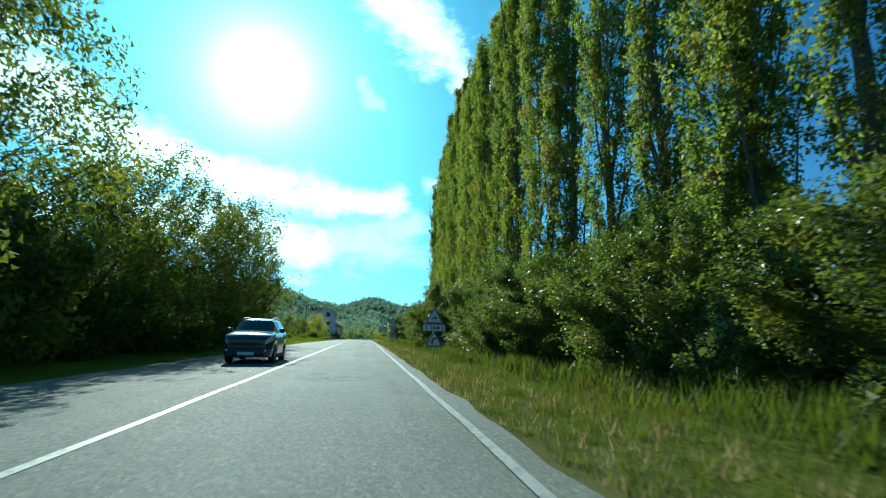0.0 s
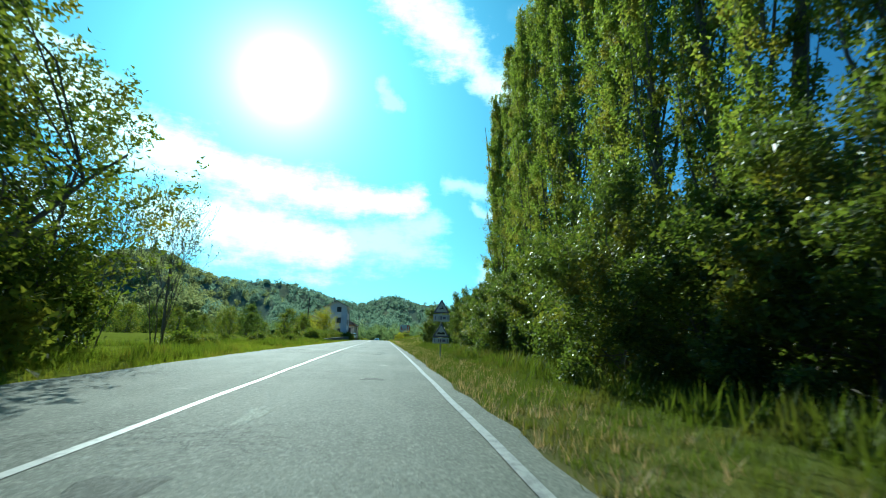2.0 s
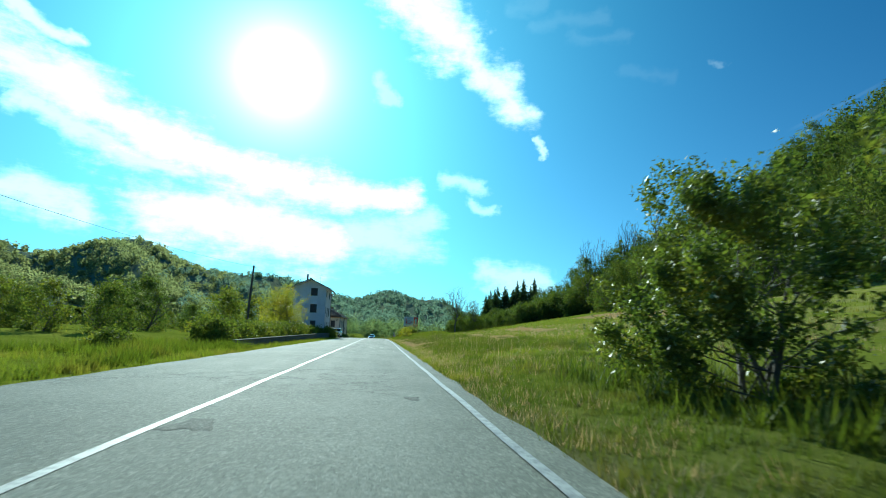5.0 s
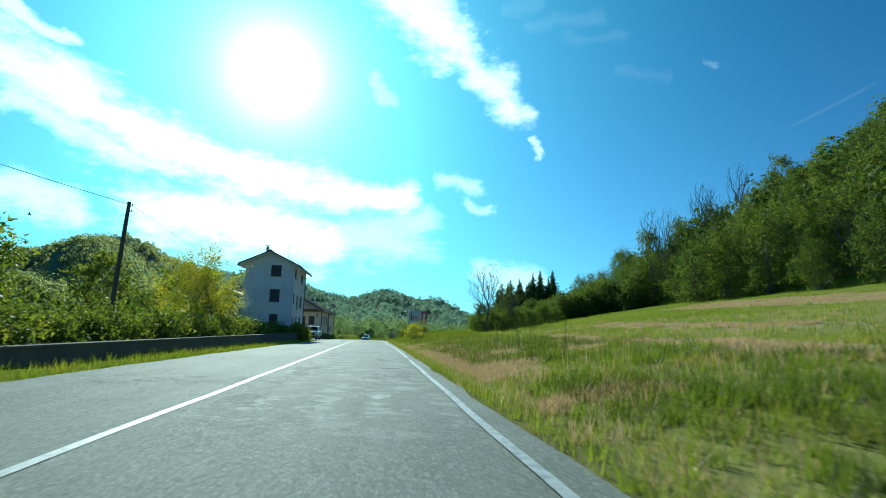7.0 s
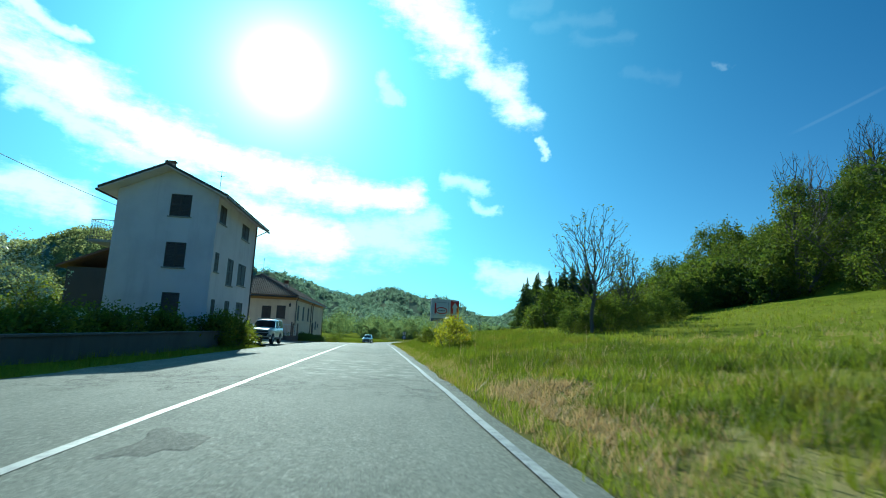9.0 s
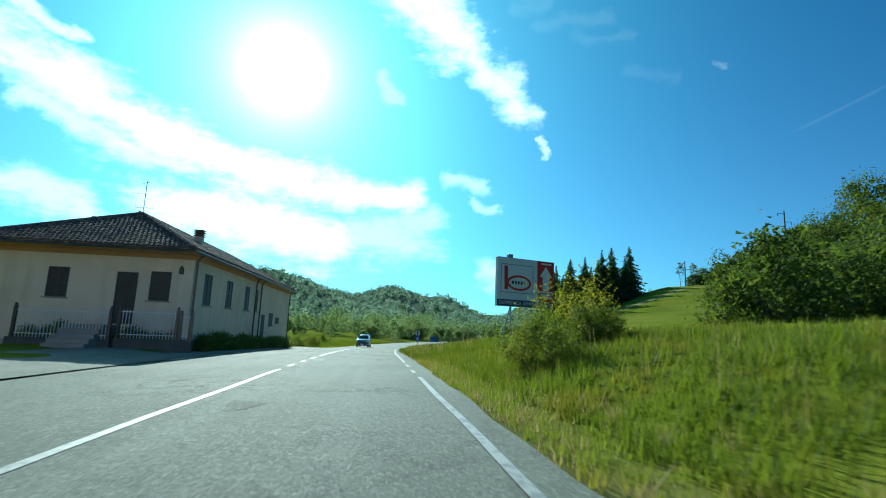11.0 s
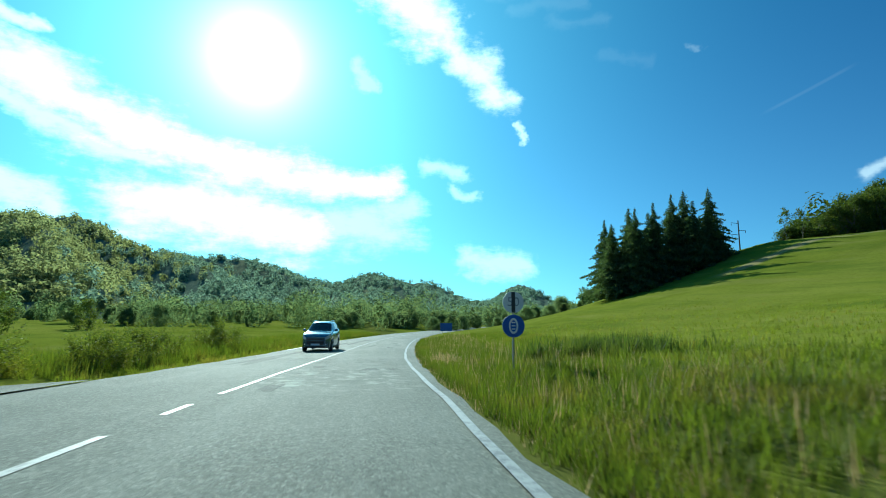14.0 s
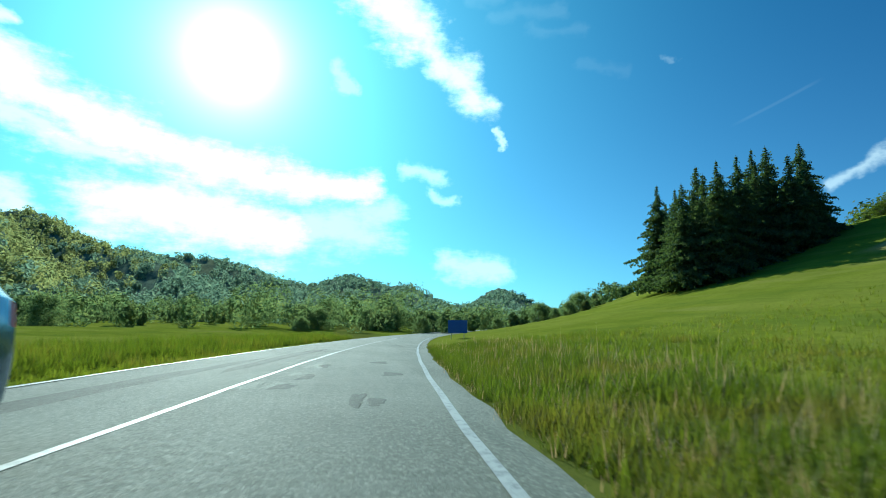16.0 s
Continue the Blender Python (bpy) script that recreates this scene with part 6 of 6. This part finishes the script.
# ---- cars ----
def car(name, x, y, z, turn, label, paint, keys, cabin, r=0.33, bars=True, rack=False):
    """A car facing -y. keys: rows of (y, bottom, belt, top, half, roof_half), nose first. cabin: where the windscreen begins and ends, the pillar between the doors, where the roof ends and the rear window ends."""
    root = thing(name, (x, y, z), label, "car", "", turn)
    table = np.array(keys)
    y0, y1 = table[0, 0], table[-1, 0]
    axles = (y0 + 0.80, y1 - 0.78)
    cuts = {y0, y1, *cabin, *np.arange(y0, y1, 0.11), *[a + (r + 0.07) * math.cos(w) for a in axles for w in np.linspace(0, math.pi, 13)]}
    ys_ = np.array(sorted(cuts))
    ys_ = ys_[np.concatenate([[True], np.diff(ys_) > 0.008])]

    def key(col, v):
        return np.mean([np.interp(v + d, table[:, 0], table[:, col]) for d in (-0.06, 0.0, 0.06)], 0)

    low, belt, top, half, roof = (key(c, ys_) for c in range(1, 6))
    ring = []
    for k, v in enumerate(ys_):
        arch = max([r + math.sqrt(max((r + 0.07) ** 2 - (v - a) ** 2, 0.0)) if abs(v - a) < r + 0.07 else 0.0 for a in axles])
        zb, zs, zr, hw, hr = max(low[k], arch), belt[k], top[k], half[k], roof[k]
        h = zr - zs
        side = [(hw * 0.95, zb), (hw * 0.99, zb + 0.25 * (zs - zb)), (hw, zb + 0.5 * (zs - zb)), (hw * 0.985, zs - 0.25 * (zs - zb)), (hw * 0.955, zs),
                (hw * 0.93, zs + min(0.03, 0.3 * h)), (hr + 0.02, zr - min(0.10, 0.45 * h)), (hr - 0.05, zr - min(0.035, 0.2 * h)), (hr * 0.6, zr), (0.0, zr + 0.015)]
        ring.append([(-a, v, b) for a, b in side] + [(a, v, b) for a, b in side[-2::-1]])
    verts = [p for one in ring for p in one]
    n = len(ring[0])
    lots = {}
    for k in range(len(ys_) - 1):
        mid = (ys_[k] + ys_[k + 1]) / 2
        for m in range(n - 1):
            s = min(m, n - 2 - m)
            lot = "body"
            if cabin[0] < mid < cabin[1] and s >= 6:
                lot = "windscreen"
            elif cabin[3] < mid < cabin[4] and s >= 6:
                lot = "rear_window"
            elif s == 5 and cabin[0] + 0.35 < mid < cabin[3] + 0.06 and abs(mid - cabin[2]) > 0.06:
                lot = ("side_window", m < n / 2, mid < cabin[2])
            elif s == 3 and y0 + 0.05 < mid < y0 + 0.48:
                lot = ("headlight", m < n / 2)
            elif s == 3 and mid > y1 - 0.26:
                lot = ("tail_light", m < n / 2)
            lots.setdefault(lot, []).append((k * n + m, (k + 1) * n + m, (k + 1) * n + m + 1, k * n + m + 1))
    lots["body"] += [tuple(range(n))[::-1], tuple(range((len(ys_) - 1) * n, len(ys_) * n))]
    for lot, faces in lots.items():
        kind = lot if isinstance(lot, str) else lot[0]
        used = sorted({i for f in faces for i in f})
        back = {i: q for q, i in enumerate(used)}
        mat = {"body": paint, "headlight": M_LAMP, "tail_light": M_RED}.get(kind, M_WINDOW)
        ob = part(kind, ([verts[i] for i in used], [tuple(back[i] for i in f) for f in faces]), mat, root, smooth=True)
        if kind == "body":
            ob.data.set_sharp_from_angle(angle=radians(38))
    hw, zb, zs = float(half[1:].max()), float(table[1, 1]), float(table[0, 2])
    face = table[0, 4]
    part("grille", flat([(-face * 0.86, zs - 0.02), (-face * 0.95, zs - 0.12), (face * 0.95, zs - 0.12), (face * 0.86, zs - 0.02)], y0 - 0.02, y0 + 0.02), M_TRIM_BLACK, root, "slim dark upper grille")
    part("lower_grille", flat([(-face * 0.98, zs - 0.17), (-face * 0.80, zs - 0.40), (face * 0.80, zs - 0.40), (face * 0.98, zs - 0.17)], y0 - 0.025, y0 + 0.02), M_TRIM_BLACK, root, "wide dark trapezoid grille")
    if bars:
        for k in range(3):
            part("grille_bar", boxes((-face * 0.8, y0 - 0.04, zs - 0.23 - 0.06 * k, face * 0.8, y0 - 0.027, zs - 0.215 - 0.06 * k)), M_GUTTER, root)
    part("number_plate", boxes((-0.26, y0 - 0.052, zs - 0.43, 0.26, y0 - 0.042, zs - 0.32)), M_WHITE, root)
    part("bumper", boxes((-face * 1.08, y0 - 0.035, zb - 0.02, face * 1.08, y0 + 0.16, zb + 0.10), bevel=0.03), M_TRIM_BLACK, root)
    my = cabin[0] + 0.42
    zm = float(np.interp(my, ys_, belt))
    for s in (-1, 1):
        lamp = part("fog_light", rod([(s * face * 1.12, y0 - 0.005, zb + 0.20), (s * face * 1.12, y0 + 0.1, zb + 0.20)], 0.075, 14), M_TRIM_BLACK, root)
        part("lens", rod([(s * face * 1.12, y0 - 0.012, zb + 0.20), (s * face * 1.12, y0 + 0.05, zb + 0.20)], 0.042, 12), M_LAMP, lamp)
        mirror = bmesh.new()
        bmesh.ops.create_icosphere(mirror, subdivisions=2, radius=1.0, matrix=Matrix.Translation((s * (hw + 0.10), my, zm + 0.12)) @ Matrix.Diagonal((0.12, 0.08, 0.085, 1)))
        part("mirror", mirror, paint, root, smooth=True)
        ra, rb = cabin[1] + 0.12, cabin[3] - 0.05
        rail = [(s * (float(np.interp(v, ys_, roof)) - 0.07), v, float(np.interp(v, ys_, top)) + up) for v, up in ((ra, -0.01), (ra + 0.15, 0.045), ((ra + rb) / 2, 0.055), (rb - 0.15, 0.045), (rb, -0.01))]
        part("roof_rail", rod(rail, 0.018, 6), M_CHROME, root)
        part("sill", boxes((s * (hw - 0.05), axles[0] + r + 0.08, low[len(low) // 2] - 0.03, s * (hw + 0.006), axles[1] - r - 0.08, low[len(low) // 2] + 0.10), bevel=0.015), M_TRIM_BLACK, root)
        part("door_handle", boxes((s * (hw - 0.02), cabin[2] - 0.28, zm - 0.13, s * (hw + 0.02), cabin[2] - 0.10, zm - 0.10), bevel=0.008), M_CHROME, root)
    part("underbody", boxes((-hw + 0.12, y0 + 0.12, zb - 0.02, hw - 0.12, y1 - 0.12, zs - 0.3)), M_TRIM_BLACK, root)
    if rack:
        for v in np.linspace(cabin[1] + 0.15, cabin[3] - 0.15, 4):
            part("rack_bar", boxes((-0.62, v - 0.02, float(np.interp(v, ys_, top)) + 0.05, 0.62, v + 0.02, float(np.interp(v, ys_, top)) + 0.08)), M_METAL, root)
    for sy in axles:
        for s in (-1, 1):
            turned = [(0.0, r * 0.6), (0.015, r * 0.93), (0.05, r), (0.16, r), (0.195, r * 0.93), (0.205, r * 0.66)]
            vs, fs, nn = [], [], 26
            for u, rr in turned:
                vs += [(s * (hw - 0.21 + u), sy + rr * math.cos(2 * math.pi * k / nn), r + rr * math.sin(2 * math.pi * k / nn)) for k in range(nn)]
            for q in range(len(turned) - 1):
                fs += [(q * nn + k, q * nn + (k + 1) % nn, (q + 1) * nn + (k + 1) % nn, (q + 1) * nn + k) for k in range(nn)]
            fs.append(tuple(range(nn)))
            wheel = part("wheel", (vs, fs), M_RUBBER, root, smooth=True)
            wheel.data.set_sharp_from_angle(angle=radians(50))
            hub = [rod([(s * (hw - 0.10), sy, r), (s * (hw - 0.012), sy, r)], 0.06, 10)]
            for k in range(5):
                w = k * math.pi * 0.4 + 0.3
                hub.append(rod([(s * (hw - 0.025), sy, r), (s * (hw - 0.03), sy + r * 0.64 * math.cos(w), r + r * 0.64 * math.sin(w))], [0.045, 0.03], 6))
            hub.append(rod([(s * (hw - 0.05), sy + r * 0.65 * math.cos(2 * math.pi * k / 18), r + r * 0.65 * math.sin(2 * math.pi * k / 18)) for k in range(19)], 0.018, 5, False))
            part("rim", joined(hub), M_METAL, wheel)


SUV = [(-2.04, 0.378, 0.844, 0.861, 0.56, 0.5), (-1.97, 0.284, 0.955, 0.981, 0.72, 0.58), (-1.8, 0.242, 1.043, 1.079, 0.83, 0.68), (-1.45, 0.231, 1.11, 1.155, 0.875, 0.74), (-1.02, 0.231, 1.143, 1.221, 0.885, 0.74),
       (-0.28, 0.231, 1.177, 1.744, 0.885, 0.6), (0.25, 0.231, 1.199, 1.815, 0.885, 0.63), (1.05, 0.231, 1.243, 1.804, 0.88, 0.63), (1.6, 0.252, 1.288, 1.744, 0.865, 0.6), (1.92, 0.294, 1.265, 1.308, 0.83, 0.68),
       (2.0, 0.357, 1.11, 1.155, 0.78, 0.62), (2.04, 0.441, 0.944, 0.981, 0.7, 0.55)]
SUV_CABIN = (-1.0, -0.30, 0.35, 1.60, 1.90)
HATCH = [(-1.80, 0.32, 0.72, 0.75, 0.56, 0.46), (-1.74, 0.25, 0.84, 0.88, 0.70, 0.55), (-1.60, 0.22, 0.92, 0.97, 0.78, 0.64), (-1.30, 0.21, 0.96, 1.02, 0.815, 0.68), (-0.95, 0.21, 0.98, 1.06, 0.82, 0.68),
         (-0.35, 0.21, 1.00, 1.50, 0.82, 0.57), (0.25, 0.21, 1.01, 1.55, 0.82, 0.60), (1.0, 0.21, 1.03, 1.52, 0.815, 0.59), (1.40, 0.23, 1.05, 1.44, 0.80, 0.55), (1.70, 0.28, 1.02, 1.08, 0.76, 0.60), (1.76, 0.36, 0.85, 0.90, 0.68, 0.5)]
HATCH_CABIN = (-0.93, -0.37, 0.2, 1.38, 1.68)
OFFROAD = [(-1.80, 0.46, 0.96, 1.00, 0.64, 0.56), (-1.76, 0.40, 1.02, 1.06, 0.72, 0.62), (-1.3, 0.38, 1.05, 1.10, 0.76, 0.68), (-0.72, 0.38, 1.06, 1.12, 0.77, 0.70), (-0.42, 0.38, 1.07, 1.66, 0.77, 0.64),
           (0.4, 0.38, 1.07, 1.72, 0.77, 0.66), (1.50, 0.38, 1.07, 1.70, 0.77, 0.65), (1.68, 0.40, 1.06, 1.14, 0.76, 0.64), (1.74, 0.46, 0.95, 1.00, 0.72, 0.58)]
OFFROAD_CABIN = (-0.72, -0.44, 0.35, 1.50, 1.68)


def on_road(x, y):
    return float(road_z(y)) + 0.02 - 0.012 * abs(x - float(road_x(y)))


car("car", -1.35, 19.4, on_road(-1.35, 19.4), 0, "small dark hatchback driving on the other lane", M_CAR_DARK, HATCH, HATCH_CABIN, r=0.29)
car("car", 0.0, 235.2, on_road(0.0, 235.2), -6, "blue-grey compact crossover with roof rails on the other lane", M_CAR_GREY, SUV, SUV_CABIN, r=0.36)
car("offroad_car", -5.45, 167.2, float(land_z(-5.45, 167.2)) + 0.06, -3, "white boxy off-road car parked by the house", M_CAR_WHITE, OFFROAD, OFFROAD_CABIN, r=0.36, rack=True)


# ---- grass ----
def tufts(name, xy, h, blades, rng, mat, label, lean=0.35, width=0.014):
    n = len(xy)
    base = np.repeat(np.column_stack([xy, land_z(xy[:, 0], xy[:, 1])]), blades, 0)
    m = len(base)
    base[:, :2] += rng.normal(size=(m, 2)) * 0.07
    turn = rng.uniform(0, 2 * math.pi, m)
    tall = h * rng.uniform(0.45, 1.25, m) * np.repeat(rng.uniform(0.6, 1.25, n), blades)
    out = tall * lean * rng.uniform(0.2, 1.6, m)
    d = np.column_stack([np.cos(turn), np.sin(turn), np.zeros(m)])
    s = np.column_stack([-np.sin(turn), np.cos(turn), np.zeros(m)]) * (width * (0.7 + tall / h * 0.5))[:, None]
    up = np.array([0, 0, 1.0])
    tip = base + d * out[:, None] + up * tall[:, None]
    base = base - up * 0.04
    v = np.stack([base - s, base + s, tip], 1).reshape(-1, 3)
    o = np.arange(m)[:, None] * 3
    faces = o + np.array([0, 1, 2])
    ob = new(name, mesh_of(name, v, faces, mat))
    return tagged(ob, label, "grass", kind="stuff")


def strip_points(n, y0, y1, a, b, rng, power=1.6):
    """Random places beside the road, thicker towards a."""
    y = rng.uniform(y0, y1, n)
    u = a + (b - a) * rng.random(n) ** power
    return np.column_stack([road_x(y) + u, y])


def thin(xy, keep):
    return xy[[keep(x, y) for x, y in xy]]


g = np.random.default_rng(23)
clear = lambda x, y: not (162 < y < 216 and -10 < x < -4)
tufts("grass", strip_points(20000, -4, 92, 4.3, 9.8, g, 1.0), 0.15, 9, g, M_VERGE, "short brownish-green grass on the verge", 0.6, 0.007)
def hay(x, y):
    """Where the meadow lies mown and dry."""
    strip = x < 6.9 + 0.8 * math.sin(y * 0.35) + 0.4 * math.sin(y * 1.9) and 109 < y < 142 and x > 5.0 and math.sin(y * 0.83) + math.sin(y * 0.31 + 1) > -0.9
    wide = 118.5 < y < 127.5 and 6.0 < x < 10.5 + math.sin(y * 0.9) and math.sin(y * 1.7 + x * 1.3) + math.sin(x * 2.3 - y * 0.6) > -0.7
    return strip or wide or (abs(x - 19 - 0.12 * (y - 128) - 0.4 * math.sin(y)) < 1.2 and 118 < y < 142) or (abs(x - 12.3 - 0.6 * math.sin(y * 0.5)) < 1.0 and 108 < y < 132) or (abs(x - 33 - (y - 128) * 0.2) < 3.5 and 118 < y < 156)


tufts("grass", thin(strip_points(24000, 86, 250, 4.35, 14.0, g, 1.4), lambda x, y: not hay(x, y) and (y < 184 or x - road_x(y) > 6.5)), 0.17, 9, g, M_GRASS, "green grass on the verge", 0.6, 0.008)
tufts("grass", thin(strip_points(12000, 92, 260, 12.0, 40.0, g, 1.3), lambda x, y: not hay(x, y)), 0.22, 6, g, M_GRASS, "long green meadow grass", 0.5, 0.014)
tufts("dry_grass", thin(strip_points(52000, 95, 156, 4.6, 40.0, g, 1.8), hay), 0.12, 8, g, M_STRAW, "straw-coloured mown hay in the meadow", 1.6, 0.011)
tufts("dry_grass", strip_points(3000, 86, 150, 4.6, 24.0, g, 1.5), 0.22, 9, g, M_STRAW, "straw-coloured dry grass in the meadow", 0.9, 0.007)
tufts("dry_grass", strip_points(3500, 0, 250, 4.3, 6.0, g, 1.2), 0.17, 8, g, M_STRAW, "dry grass stalks along the verge", 0.8, 0.006)
tufts("grass", thin(strip_points(12000, 30, 260, -4.5, -9.5, g, 1.3), clear), 0.22, 8, g, M_GRASS, "green grass along the far verge", 0.5, 0.009)
tufts("weeds", thin(strip_points(5200, 212, 290, -5.2, -11.0, g, 1.0), clear), 0.5, 10, g, M_RANK, "tall green weeds along the far verge", 0.4, 0.013)
rough = strip_points(9000, 42, 104, -5.0, -13.0, g, 1.2)
tufts("weeds", thin(rough, lambda x, y: math.sin(x * 0.9 + y * 0.35) + math.sin(y * 0.23 - x * 0.5) > -0.1), 0.42, 9, g, M_RANK, "rough uneven grass along the far field", 0.5, 0.012)
tufts("weeds", strip_points(260, 90, 250, 5.5, 10.0, g, 1.0), 0.8, 3, g, M_STRAW, "tall thin seed stalks", 0.12, 0.005)
for k, (x, y, h) in enumerate(((7.6, 122.7, 1.05), (8.0, 121.2, 1.5), (7.95, 122.2, 0.7), (8.4, 122.3, 0.8), (9.8, 125.0, 0.9), (9.3, 119.4, 1.2))):
    weed = thing("weed_stalk", (x, y, float(land_z(x, y))), "tall thin dead weed stalk in the meadow", "weed", "dead stalks in the meadow")
    bend = 0.10 * math.sin(3.1 * k)
    shoots = [rod([(0, 0, -0.1), (bend * h, 0.02, h * 0.55), (bend * 1.6 * h, 0.05, h)], [0.012, 0.010, 0.006], 4)]
    shoots += [rod([(bend * h * f * 1.5, 0.03, h * f), (bend * h * f * 1.5 + 0.05 * (-1) ** j, 0.04, h * f + 0.12)], [0.004, 0.002], 3) for j, f in enumerate((0.62, 0.74, 0.86))]
    part("stem", joined(shoots), M_BARK, weed)


tufts("weeds", strip_points(13000, 182, 262, 4.6, 15.0, g, 1.9), 0.27, 9, g, M_RANK, "rank deep green grass on the verge", 0.5, 0.010)
tufts("weeds", strip_points(9000, 184, 262, 4.4, 9.0, g, 1.3), 0.24, 9, g, M_VERGE, "brownish grass along the asphalt's edge", 0.5, 0.009)
tufts("weeds", np.column_stack([10.9 + g.normal(size=420) * 1.15, 218.9 + g.normal(size=420) * 0.9]), 0.62, 10, g, M_L_WOOD, "dark patch of tall nettles in the meadow", 0.5, 0.022)
tufts("weeds", strip_points(1300, 186, 262, 4.6, 9.5, g, 1.0), 0.42, 3, g, M_STRAW, "pale seed heads over the verge", 0.4, 0.007)
tufts("dry_grass", np.column_stack([5.9 + g.normal(size=90) * 0.28, 222.6 + g.normal(size=90) * 1.1]), 0.34, 10, g, M_STRAW, "clump of bleached dry grass at the road's edge", 0.9, 0.012)
tufts("weeds", thin(strip_points(4500, 96, 158, 5.2, 13.0, g, 0.9), lambda x, y: not hay(x, y)), 0.24, 9, g, M_RANK, "rank deep green grass on the verge", 0.5, 0.010)
tufts("weeds", thin(strip_points(9000, 92, 150, 5.6, 12.0, g, 1.0), lambda x, y: math.sin(y * 0.7 + x) + math.sin(y * 0.26) > -0.2), 0.26, 8, g, M_VERGE, "dull olive grass in the rough meadow edge", 0.6, 0.010)
tufts("weeds", strip_points(5500, 154, 186, 5.2, 14.0, g, 1.0), 0.30, 9, g, M_RANK, "rank uncut grass below the board", 0.5, 0.011)
tufts("weeds", strip_points(3800, -4, 86, 9.6, 6.6, g, 1.8), 0.42, 10, g, M_VERGE, "rank dark green weeds at the foot of the hedge", 0.6, 0.02)

# stakes beside the road
stake = thing("stake", (0, 0, 0), "short weathered wooden stake in the grass", "stake", "stakes along the verge")
part("shaft", rod([(0, 0, -0.3), (0.01, 0, 0.25), (0.0, 0.01, 0.45)], [0.014, 0.013, 0.01], 6), M_BARK, stake)
for k, (x, y) in enumerate(((5.75, 201.0), (5.6, 198.9), (6.1, 197.9), (7.1, 203.5))):
    ob = stake if k == 0 else copy_thing(stake, Matrix.Identity(4))
    ob.matrix_world = pose(x, y, float(land_z(x, y)), 3 * k, 4, 40 * k)
